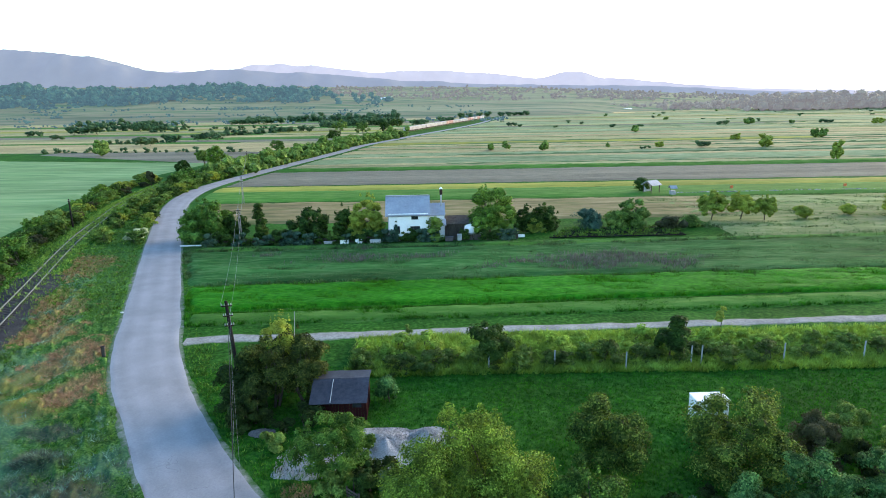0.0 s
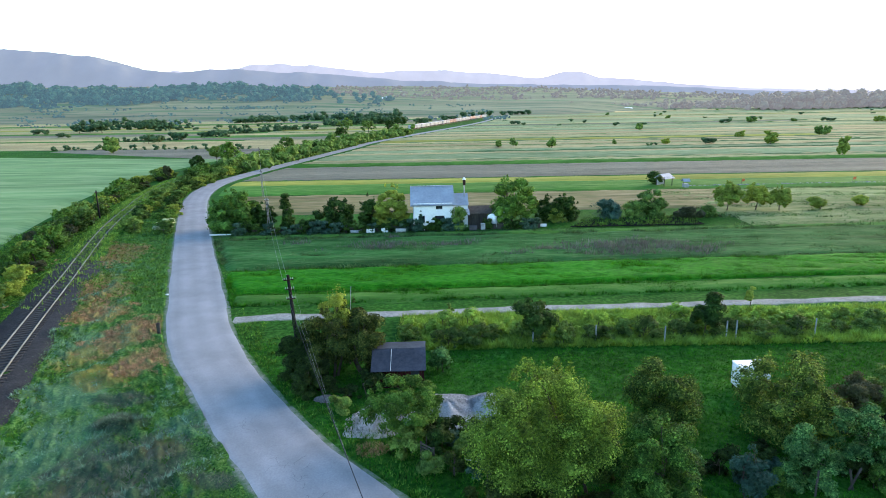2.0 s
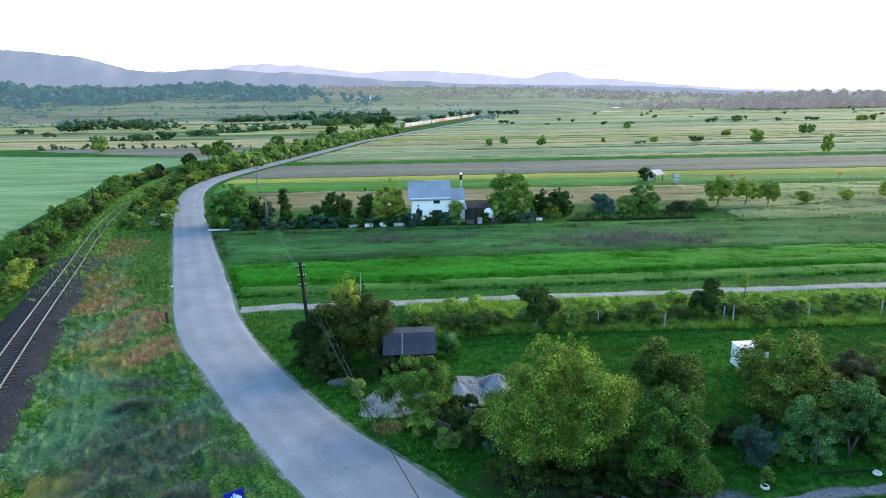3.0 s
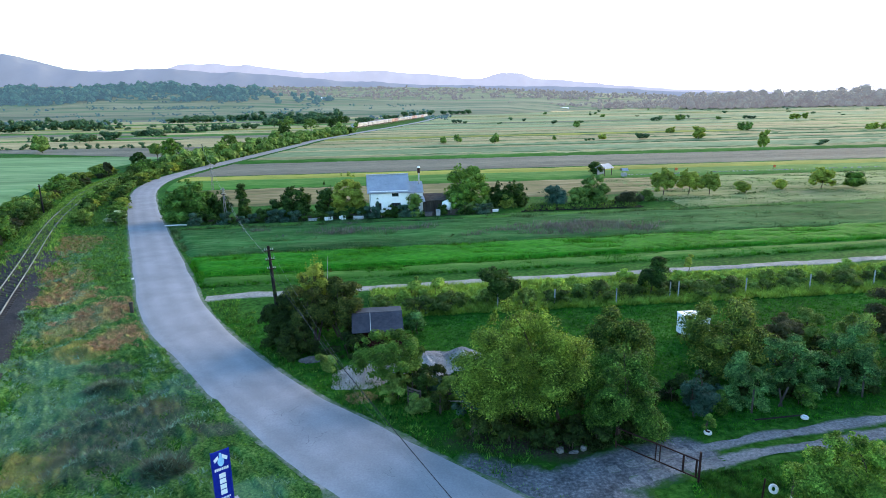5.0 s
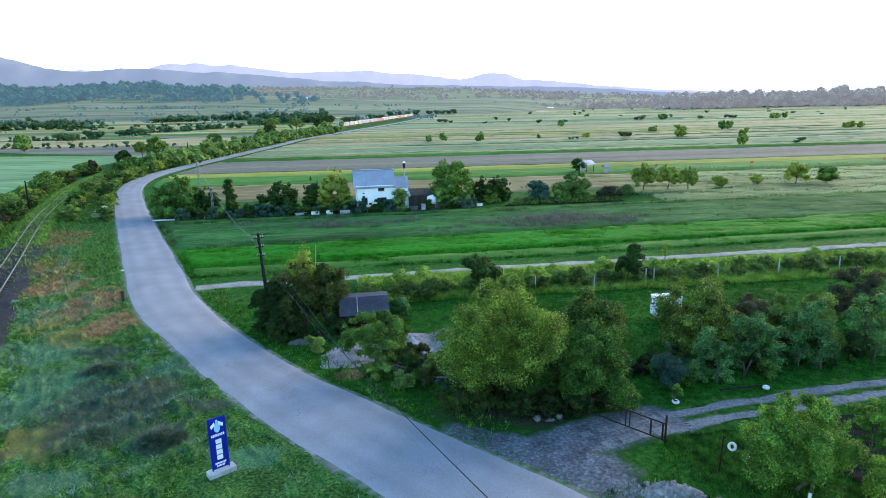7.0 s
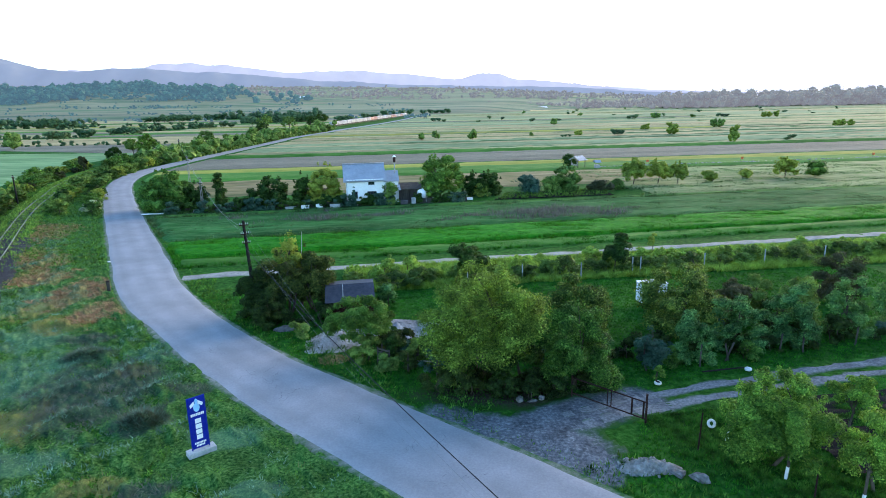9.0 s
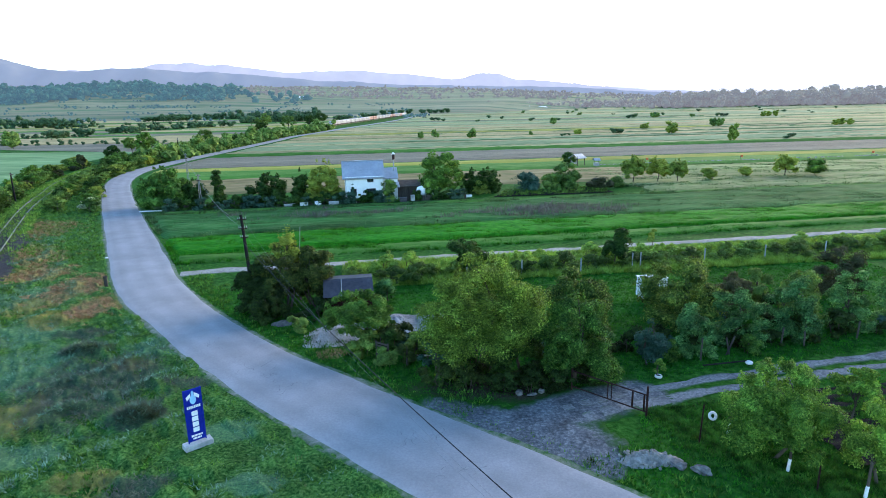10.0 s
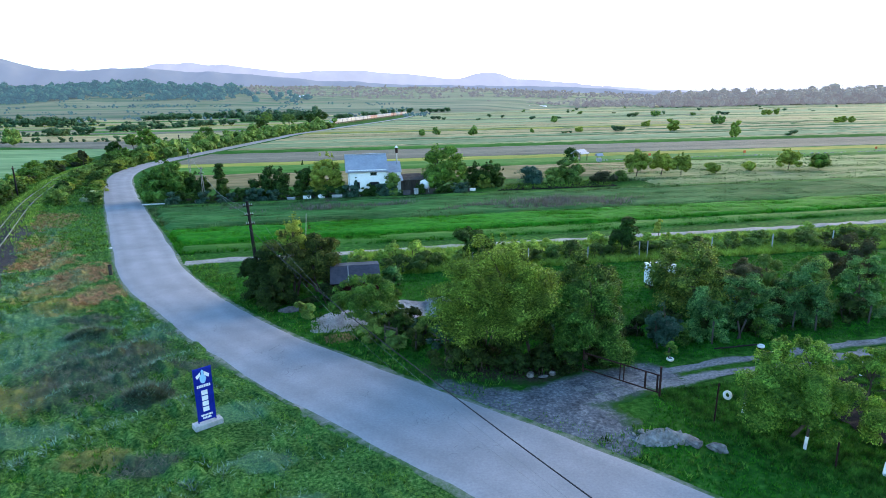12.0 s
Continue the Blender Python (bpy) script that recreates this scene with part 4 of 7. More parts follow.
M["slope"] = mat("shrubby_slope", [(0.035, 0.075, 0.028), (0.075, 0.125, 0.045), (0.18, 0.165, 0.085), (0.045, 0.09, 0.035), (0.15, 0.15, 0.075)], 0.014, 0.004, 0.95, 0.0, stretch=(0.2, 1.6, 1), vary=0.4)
# haze before the far slope, painted in as a faint glow of its surface
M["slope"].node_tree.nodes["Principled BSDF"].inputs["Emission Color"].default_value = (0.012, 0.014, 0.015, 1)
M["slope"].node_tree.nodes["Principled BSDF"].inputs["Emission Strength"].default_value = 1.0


def land_z(x, y):
    """Height of the slopes beyond the plain."""
    s = np.clip((y - 820) / 1750.0, 0, 1)
    side = np.interp(x, [-3000, -1200, -300, 300, 700, 1300, 2500], [110, 100, 86, 74, 50, 26, 10])
    z = side * s ** 0.9 - 3.0 * np.clip(1 - (y - 820) / 60.0, 0, 1)
    z = z + np.interp(x, [-3000, -1200, -900, -300, -120, 50], [32, 34, 29, 20, 7, 0]) * np.exp(-((y - 1230) / 190.0) ** 2)
    z = z * np.interp(x - 0.55 * (y - 820), [100, 420], [1.0, 0.6])
    return z + 2.5 * waves(x, y, 310, 170) * s


hx, hy = np.meshgrid(np.linspace(-2600, 2400, 240), np.concatenate([np.linspace(810, 1500, 70), np.linspace(1520, 3000, 40)]))
hz = land_z(hx, hy)
right = np.clip((hx - (140 + 0.36 * (hy - 820))) / 160, 0, 1) * np.clip((1400 - hy) / 500, 0, 1)
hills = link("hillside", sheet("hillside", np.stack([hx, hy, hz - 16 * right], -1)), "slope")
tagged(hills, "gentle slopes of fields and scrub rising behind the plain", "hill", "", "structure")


def clumps(name, xs, ys, zs, hs, leaf, label, seed, per=60, size=1.6, category="woods", wide=0.9, core=0.8):
    """Far trees, one clump of leaves each, all in one object."""
    rng = np.random.RandomState(seed)
    out, cc, rr = [], [], []
    for x, y, z, h in zip(xs, ys, zs, hs):
        m = rng.randint(2, 4)
        c = rng.normal(size=(m, 3)) * np.array([0.2 * wide, 0.2 * wide, 0.13]) * h + np.array([x, y, z + 0.6 * h])
        r = rng.uniform(0.24, 0.38, m) * h
        out.append(leaves(rng, c, r, per, size * h / 10))
        cc.append(c)
        rr.append(r * core)
        cc.append(np.array([[x, y, z + 0.3 * h]]))
        rr.append(np.array([0.3 * h]))
    return tagged(link(name, crowned(name, np.concatenate(out), cores(rng, np.concatenate(cc), np.concatenate(rr), 0.9, 0.16)), leaf), label, category, "", "stuff")


rs = np.random.RandomState(77)
n = 2100
x = rs.uniform(-1250, -90, n)
y = 1050 + 45 * waves(x, 0 * x, 76, 380) + rs.uniform(0, 1, n) ** 0.8 * 230
keep = (rs.uniform(0, 1, n) < np.interp(x, [-1250, -420, -270, -230, -90], [1, 1, 0.85, 0.16, 0.05]))
x, y = x[keep], y[keep]
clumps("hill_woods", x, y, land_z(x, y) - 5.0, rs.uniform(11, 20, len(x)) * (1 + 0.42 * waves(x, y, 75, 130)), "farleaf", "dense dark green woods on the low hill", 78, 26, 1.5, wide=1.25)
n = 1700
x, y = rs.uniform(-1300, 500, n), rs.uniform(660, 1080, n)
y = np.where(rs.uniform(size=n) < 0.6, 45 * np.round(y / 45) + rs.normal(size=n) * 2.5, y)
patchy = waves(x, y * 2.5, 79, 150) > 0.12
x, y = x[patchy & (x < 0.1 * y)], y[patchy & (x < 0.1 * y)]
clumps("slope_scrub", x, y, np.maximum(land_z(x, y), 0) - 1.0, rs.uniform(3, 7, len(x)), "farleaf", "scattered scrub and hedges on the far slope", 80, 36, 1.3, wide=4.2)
n = 1500
y = rs.uniform(1250, 2400, n)
x = rs.uniform(-0.55, 0.5, n) * y
patchy = waves(x, y * 1.5, 81, 260) > -0.05
x, y = x[patchy], y[patchy]
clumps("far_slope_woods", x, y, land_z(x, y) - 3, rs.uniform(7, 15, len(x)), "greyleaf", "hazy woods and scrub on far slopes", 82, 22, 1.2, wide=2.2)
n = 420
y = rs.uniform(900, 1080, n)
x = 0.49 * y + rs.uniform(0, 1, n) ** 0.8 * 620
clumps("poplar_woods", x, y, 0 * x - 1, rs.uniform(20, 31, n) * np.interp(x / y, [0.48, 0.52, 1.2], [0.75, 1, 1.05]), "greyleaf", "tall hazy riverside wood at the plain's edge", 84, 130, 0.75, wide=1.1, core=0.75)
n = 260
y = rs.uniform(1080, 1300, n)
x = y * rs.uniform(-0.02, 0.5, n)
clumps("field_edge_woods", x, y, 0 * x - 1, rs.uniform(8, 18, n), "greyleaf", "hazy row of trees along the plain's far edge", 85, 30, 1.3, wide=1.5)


# ---------------------------------------------------------------- goods train, far off on the line
def wagon(material, lab):
    w = thing("goods_wagon", (0, 0, 0), 0, lab, "railway wagon", "goods train")
    block("underframe", (2.5, 12.6, 0.3), (0, 0, 1.0), "darkmetal", w, "", (0, 0, 0), 0.05)
    block("body", (2.8, 12.8, 2.5), (0, 0, 2.45), material, w, "", (0, 0, 0), 0.18)
    bm = bmesh.new()
    for k in np.linspace(-5.6, 5.6, 8):
        box(bm, (2.94, 0.14, 2.3), (0, k, 2.4))
    part("rib", bm, material, w)
    for yy in (-4.4, -2.7, 2.7, 4.4):
        for xx in (-0.75, 0.75):
            bar("wheel", (xx - 0.06, yy, 0.45), (xx + 0.06, yy, 0.45), 0.45, "darkmetal", w, "", 14)
    return w


def along(line, y):
    k = int(np.argmin(abs(line[:, 1] - y)))
    t = line[min(k + 3, len(line) - 1)] - line[max(k - 3, 0)]
    return line[k, 0], line[k, 1], math.degrees(math.atan2(t[1], t[0])) - 90


kinds = [wagon("cargo_white", "pale covered goods wagon on the railway"), wagon("cargo_red", "faded red goods wagon on the railway")]
used = [False, False]
yy = 452.0
while yy < 760:
    px, py, tn = along(RAILWAY, yy)
    k = 1 if (yy > 560 and rng.random() < 0.3) else 0
    m = pose(px, py, 0.27, 0, 0, tn)
    if used[k]:
        copy_thing(kinds[k], m)
    else:
        kinds[k].matrix_world = m
        used[k] = True
    yy += 13.6


# ---------------------------------------------------------------- sheds far out on the plain
for (bx, by, wide, high, lab) in ((278, 1050, 30, 6, "long white farm shed far on the plain"), (314, 1062, 24, 5, "small white farm shed far on the plain"), (-107, 1190, 13, 4, "white barn far behind the railway")):
    z0 = float(max(0, land_z(np.array(bx), np.array(by)))) if bx < 0 else 0
    b = thing("farm_shed", (bx, by, z0), 0, lab, "shed", "far farm sheds")
    block("wall", (wide, 12, high * 0.7), (0, 0, high * 0.35), "plaster", b)
    bm = bmesh.new()
    for sgn in (-1, 1):
        box(bm, (wide + 1, 7.2, 0.3), (0, sgn * 3.3, high * 0.82), (sgn * -18, 0, 0))
    part("roof", bm, "white", b)
field(262, 300, 930, 985, 0.8, "yellow", "small ripe yellow field far on the plain", 390, 0.0, None, 8, 0.1)


# ---------------------------------------------------------------- house and its yard
def opening_wall(bm, x0, x1, z0, z1, y, thick, holes):
    """A wall along x with rectangular holes (x0, x1, z0, z1) that go through."""
    xs = sorted({x0, x1, *[h[0] for h in holes], *[h[1] for h in holes]})
    zs = sorted({z0, z1, *[h[2] for h in holes], *[h[3] for h in holes]})
    for a, b in zip(xs, xs[1:]):
        for c, d in zip(zs, zs[1:]):
            if not any(h[0] <= (a + b) / 2 <= h[1] and h[2] <= (c + d) / 2 <= h[3] for h in holes):
                box(bm, (b - a, thick, d - c), ((a + b) / 2, y, (c + d) / 2))
    bmesh.ops.remove_doubles(bm, verts=bm.verts, dist=0.001)
    return bm


def window(parent, x, z, w, h, y, panes=2):
    win = part("window", box(bmesh.new(), (w, 0.03, h), (x, y + 0.08, z)), "glass", parent, "dark glazed window")
    bm = bmesh.new()
    for k in range(panes + 1):
        box(bm, (0.06, 0.08, h), (x - w / 2 + w * k / panes, y + 0.03, z))
    for s in (-1, 1):
        box(bm, (w, 0.08, 0.06), (x, y + 0.03, z + s * (h / 2 - 0.03)))
    part("frame", bm, "wood", win)
    part("sill", box(bmesh.new(), (w + 0.2, 0.2, 0.06), (x, y - 0.08, z - h / 2 - 0.03)), "concrete", win)


def seam_roof(name, parent, w, run, pitch, eave, ridge_y, side, material, seams=0.55, label=""):
    """One pitch of a roof: a sheet with raised seams, from the ridge down to the eave."""
    a = radians(pitch)
    bm = bmesh.new()
    c = (0, ridge_y + side * run / 2 * math.cos(a), eave + run / 2 * math.sin(a))
    rot = (-side * pitch, 0, 0)
    box(bm, (w, run, 0.07), c, rot)
    k = -w / 2
    m = pose(*c, *rot)
    ob = part(name, bm, material, parent, label)
    while k <= w / 2 + 0.01:
        part("seam", box(bmesh.new(), (0.05, run, 0.05), m @ Vector((k, 0, 0.055)), rot), material, ob)
        k += seams
    return ob


HOUSE = (-5.6, 97.2, 0.05)
house = thing("house", HOUSE, 2.0, "small white plastered house with pale metal roof", "house")
W, D, HT = 6.3, 6.6, 4.4
bm = bmesh.new()
opening_wall(bm, -W / 2, W / 2, 0, HT, -D / 2, 0.3, [(0.35, 1.9, 1.25, 2.35), (0.55, 1.6, 3.45, 3.95), (-2.3, -1.3, 1.3, 2.4)])
part("wall", bm, "plaster", house)
part("wall", opening_wall(bmesh.new(), -W / 2, W / 2, 0, HT, D / 2, 0.3, []), "plaster", house)
for sgn in (-1, 1):
    bm = bmesh.new()
    box(bm, (0.3, D - 0.3, HT), (sgn * (W / 2 - 0.15), 0, HT / 2))
    v = [bm.verts.new((sgn * (W / 2 - 0.15) + dx, yy, zz)) for dx in (-0.15, 0.15) for yy, zz in ((-D / 2 + 0.1, HT), (D / 2 - 0.1, HT), (0, HT + 2.15))]
    bm.faces.new(v[:3])
    bm.faces.new(v[3:][::-1])
    for i, j in ((0, 1), (1, 2), (2, 0)):
        bm.faces.new((v[i], v[j], v[3 + j], v[3 + i]))
    part("gable_wall", bm, "plaster", house)
window(house, 1.12, 1.8, 1.55, 1.1, -D / 2, 3)
window(house, 1.08, 3.7, 1.05, 0.5, -D / 2, 2)
window(house, -1.8, 1.85, 1.0, 1.1, -D / 2, 2)
a = math.degrees(math.atan2(2.35, D / 2))
run = math.hypot(2.35, D / 2) + 0.55
for sgn in (-1, 1):
    seam_roof("roof", house, W + 0.8, run, a, HT + 2.3 - run * math.sin(radians(a)), 0, sgn, "zinc", 0.5, "pale standing-seam metal roof")
block("ridge_cap", (W + 0.82, 0.34, 0.08), (0, 0, HT + 2.36), "zinc", house)
bar("gutter", (-W / 2 - 0.3, -D / 2 - 0.5, HT - 0.18), (W / 2 + 0.3, -D / 2 - 0.5, HT - 0.18), 0.07, "zinc", house)
bar("downpipe", (-W / 2 + 0.1, -D / 2 - 0.2, 0), (-W / 2 + 0.1, -D / 2 - 0.2, HT - 0.2), 0.05, "zinc", house)
block("side_wing", (2.7, 4.6, 3.6), (W / 2 + 1.35, 0.9, 1.8), "plaster", house)
for sgn in (-1, 1):
    ob = seam_roof("wing_roof", house, 2.9, 3.0, 33, 3.65, 0.9, sgn, "zinc", 0.5)
    ob.location = (W / 2 + 1.4, 0, 0)
ob = seam_roof("porch_roof", house, 2.6, 2.2, 17, 2.35, -1.35, -1, "zinc", 0.5, "low metal porch roof")
ob.location = (W / 2 + 1.6, 0, 0)
for xx in (W / 2 + 0.5, W / 2 + 2.7):
    bar("porch_post", (xx, -3.3, 0), (xx, -3.3, 2.35), 0.07, "wood", house)
block("door", (0.9, 0.08, 2.0), (W / 2 + 1.4, -1.44, 1.0), "wood", house)
stack = thing("chimney_pipe", (-0.2, 97.6, 0), 0, "tall dark chimney pipe with a pale cap beside the house", "chimney")
bar("pipe", (0, 0, 0), (0, 0, 7.6), 0.11, "concrete", stack)
bar("collar", (0, 0, 6.8), (0, 0, 7.7), 0.24, "darkmetal", stack)
part("cap", tube(bmesh.new(), (0, 0, 7.72), (0, 0, 8.05), 0.3, 0.12), "white", stack)

# low outbuildings between the house and the walnut
barn = thing("lean_to_barn", (3.0, 98.2, 0.05), 2, "low dark barn with a brown roof joining house and shed", "barn")
block("wall", (5.6, 3.4, 2.1), (0, 0, 1.05), "wood", barn)
block("roof", (6.0, 4.2, 0.14), (0, -0.1, 2.45), "wood", barn, "dark brown sheet roof", (9, 0, 0))
for xx in (-2.6, -0.8, 0.9, 2.6):
    bar("post", (xx, -2.0, 0), (xx, -2.0, 2.15), 0.08, "wood", barn)
white_shed = thing("garden_shed", (5.7, 96.0, 0.05), -18, "small white garden shed with an arched top", "shed")
bm = bmesh.new()
box(bm, (2.0, 2.2, 2.1), (0, 0, 1.05))
part("wall", bm, "plaster", white_shed)
bm = bmesh.new()
for k in range(8):
    t0, t1 = math.pi * k / 8, math.pi * (k + 1) / 8
    p0, p1 = (-1.1 * math.cos(t0), 2.1 + 0.75 * math.sin(t0)), (-1.1 * math.cos(t1), 2.1 + 0.75 * math.sin(t1))
    v = [bm.verts.new((p[0], yy, p[1])) for yy in (-1.2, 1.2) for p in (p0, p1)]
    bm.faces.new((v[0], v[1], v[3], v[2]))
part("roof", bm, "white", white_shed)
block("door", (0.7, 0.06, 1.6), (0.3, -1.12, 0.8), "wood", white_shed)
dish = thing("white_tank", (4.3, 95.2, 1.2), 0, "rounded white plastic water tank by the shed", "tank")
bm = bmesh.new()
bmesh.ops.create_uvsphere(bm, u_segments=18, v_segments=12, radius=0.9)
for v in bm.verts:
    v.co.z = v.co.z * 0.85 + 0.35 * (v.co.z > 0.4)
part("shell", bm, "white", dish)
bar("stand", (0, 0, -1.2), (0, 0, -0.5), 0.5, "concrete", dish)

# garden fence, stacked things and the concrete kerb of the drive
fence = thing("garden_fence", (0, 0, 0), 0, "dark board fence along the house garden", "fence")
rf = random.Random(9)
xx = -37.0
while xx < 12:
    if not -0.8 < xx < 1.6:
        block("board", (0.82, 0.04, rf.uniform(0.75, 1.0)), (xx, 93.8 + 0.02 * xx, 0.42), "wood", fence, "", (0, rf.uniform(-1.5, 1.5), 0))
    xx += 0.9
for xx in np.arange(-37.4, 12.5, 3.6):
    bar("post", (xx, 93.36 + 0.02 * xx, 0), (xx, 93.36 + 0.02 * xx, 1.25), 0.06, "wood", fence)
for cx, cy, sx, sy, sz, mt, nm, lab in ((-15.5, 92.6, 1.3, 0.8, 0.5, "white", "beehive", "white wooden beehive box at the garden fence"), (-13.2, 92.5, 1.0, 0.8, 0.6, "white", "beehive", "white wooden beehive box at the garden fence"),
                                        (-10.6, 92.4, 1.6, 0.7, 0.45, "concrete", "block_stack", "stack of pale concrete blocks by the fence"), (-17.8, 92.6, 1.8, 0.6, 0.3, "concrete", "block_stack", "low stack of pale blocks by the fence"),
                                        (11.4, 95.2, 1.4, 0.9, 0.7, "tarp", "crate", "dark crate under the walnut tree"), (1.0, 93.0, 1.2, 0.8, 0.6, "tarp", "crate", "dark crate in the house yard"), (2.6, 93.4, 0.7, 0.7, 0.9, "concrete", "barrel", "pale barrel in the house yard"),
                                        (12.6, 94.8, 1.1, 0.4, 0.35, "white", "board_stack", "stack of pale boards near the walnut tree")):
    ob = thing(nm, (cx, cy, 0.12), rf.uniform(-12, 12), lab, nm.replace("_", " "))
    block("body", (sx, sy, sz), (0, 0, sz / 2), mt, ob, "", (0, 0, 0), 0.03)
    block("lid", (sx * 1.06, sy * 1.06, 0.06), (0, 0, sz + 0.03), mt, ob)
kerb = thing("culvert_kerb", (-39.6, 92.4, 0.1), 0, "white concrete culvert kerb at the house drive", "kerb")
block("slab", (3.4, 0.3, 0.2), (0, 0, 0.1), "lime", kerb, "", (0, 0, 0), 0.03)
marker = thing("marker_post", (-33.2, 92.6, 0.1), 0, "short white marker post in the grass", "post")
block("post", (0.14, 0.14, 0.9), (0, 0, 0.45), "lime", marker, "", (0, 0, 0), 0.02)

# garden beds behind
for k in range(7):
    bed = thing("vegetable_bed", (28.0 + 0.4 * k, 94.4 + 1.05 * k, 0.1), 1.0, "narrow dark soil bed with rows of plants", "garden bed", "vegetable beds")
    rngb = np.random.RandomState(400 + k)
    block("soil", (22 - 0.8 * k, 0.55, 0.12), (0, 0, 0.03), "bed", bed, "", (0, 0, 0), 0.06)
    px = rngb.uniform(-10, 10, 140)
    link("greenery", soup("greenery", blades(rngb, px, rngb.uniform(-0.25, 0.25, 140), 0 * px + 0.16, 0.3, 0.7, 0.06, 3), 3), "fresh", bed)["kind"] = "stuff"

# ---------------------------------------------------------------- field hut and well
hut = thing("field_hut", (48.3, 138.6, 0.3), 32, "small field shelter with a grey pitched roof", "hut")
for px in (-1.4, 1.4):
    for py in (-1.1, 1.1):
        bar("post", (px, py, 0), (px, py, 2.2), 0.09, "wood", hut)
block("back_wall", (2.8, 0.08, 1.5), (0, 1.1, 0.9), "concrete", hut)
for sgn in (-1, 1):
    seam_roof("roof", hut, 3.4, 1.9, 32, 1.75, 0, sgn, "zinc", 0.6)
well = thing("draw_well", (51.9, 135.0, 0.35), 0, "small roofed field well beside the hut", "well")
block("shaft", (1.1, 1.1, 0.8), (0, 0, 0.4), "concrete", well)
for px in (-0.5, 0.5):
    bar("post", (px, 0, 0.8), (px, 0, 1.7), 0.05, "wood", well)
for sgn in (-1, 1):
    seam_roof("roof", well, 1.6, 1.0, 35, 1.35, 0, sgn, "zinc", 0.5)
rr = random.Random(12)
row = tagged(link("rubble_row", soup("rubble_row", np.concatenate([leaves(np.random.RandomState(5), np.column_stack([np.linspace(54, 150, 260), 136 + 0.02 * np.linspace(54, 150, 260), np.full(260, 0.3)]), np.random.RandomState(6).uniform(0.05, 0.45, 260) ** 2 * 2, 800, 0.5, 0.5)])), "concrete"),
             "row of pale dry stalks and stones along a field edge", "field edge", "", "stuff")
for px in (66.0, 92.0, 130.0):
    flag = thing("field_marker", (px, 137.6, 0.3), 0, "orange marker on a stick at the field edge", "marker", "field markers")
    bar("stick", (0, 0, 0), (0, 0, 1.3), 0.03, "wood", flag)
    block("flag", (0.7, 0.03, 0.6), (0.35, 0, 1.1), "orange", flag)


# ---------------------------------------------------------------- lot by the road: shed, heaps, trailer
shed = thing("wooden_shed", (-7.4, 39.6, 0.0), 1.5, "small red-brown board shed with dark sheet roof", "shed")
for k in range(19):
    block("board", (0.185, 0.03, 1.75), (-1.75 + k * 0.195, -1.5, 0.9), "redboard", shed)
block("wall", (3.6, 0.08, 2.0), (0, 1.5, 1.0), "redboard", shed)
for sgn in (-1, 1):
    block("wall", (0.08, 2.9, 2.0), (sgn * 1.78, 0, 1.0), "redboard", shed)
block("beam", (3.8, 0.1, 0.12), (0, -1.56, 1.85), "wood", shed)
block("window", (0.6, 0.03, 0.5), (1.2, -1.54, 1.4), "glass", shed, "small dark window")
for k in range(4):
    block("roof_sheet", (0.99, 2.35, 0.03), (-1.485 + k * 0.99, -1.1, 2.34 + 0.012 * (k % 2)), "felt", shed, "", (24, 0, 0))
    block("roof_sheet", (0.99, 1.7, 0.03), (-1.485 + k * 0.99, 0.83, 2.72 + 0.012 * (k % 2)), "felt", shed, "", (-7, 0, 0))
block("ridge_board", (4.0, 0.12, 0.05), (0, -0.02, 2.8), "felt", shed)
block("batten", (0.05, 2.2, 0.04), (-0.55, -1.1, 2.385), "concrete", shed, "pale batten on the roof", (24, 0, 0))

shed.matrix_world = shed.matrix_world @ Matrix.Diagonal((1, 1, 0.88, 1))


def heap(place, rx, ry, h, seed, label, material="gravel", turn=0.0):
    ob = thing("gravel_heap", place, turn, label, "gravel heap", "gravel heaps")
    rng = np.random.RandomState(seed)
    a, q = np.meshgrid(np.linspace(0, 2 * math.pi, 49), np.linspace(0, 1, 16))
    ph = rng.uniform(0, 6, 4)
    e = 1 + 0.12 * np.sin(2 * a + ph[0]) + 0.08 * np.sin(3 * a + ph[1]) + 0.05 * np.sin(5 * a + ph[2])
    x, y = rx * q * e * np.cos(a), ry * q * e * np.sin(a)
    z = h * (0.5 + 0.5 * np.cos(math.pi * q)) * (1 + 0.08 * np.sin(6 * a + ph[3])) + 0.04 * waves(x, y, seed, 0.5) * (1 - q)
    link("mound", sheet("mound", np.stack([x, y, z], -1)), material, ob)
    n = 900
    qq, aa = rng.uniform(0, 1.05, n) ** 0.6, rng.uniform(0, 6.28, n)
    px, py = rx * qq * np.cos(aa), ry * qq * np.sin(aa)
    pz = h * (0.5 + 0.5 * np.cos(math.pi * np.clip(qq, 0, 1))) + 0.02
    s = rng.uniform(0.02, 0.055, n)
    tet = np.array([(1, 1, 1), (-1, -1, 1), (-1, 1, -1), (1, -1, -1)], float)
    tri = np.array([(0, 1, 2), (0, 3, 1), (0, 2, 3), (1, 3, 2)])
    v = (tet[None] + rng.normal(size=(n, 4, 3)) * 0.25) * s[:, None, None] + np.stack([px, py, pz], -1)[:, None]
    st = link("loose_gravel", soup("loose_gravel", v[:, tri].reshape(-1, 3), 3), material, ob)
    st["kind"] = "stuff"
    return ob


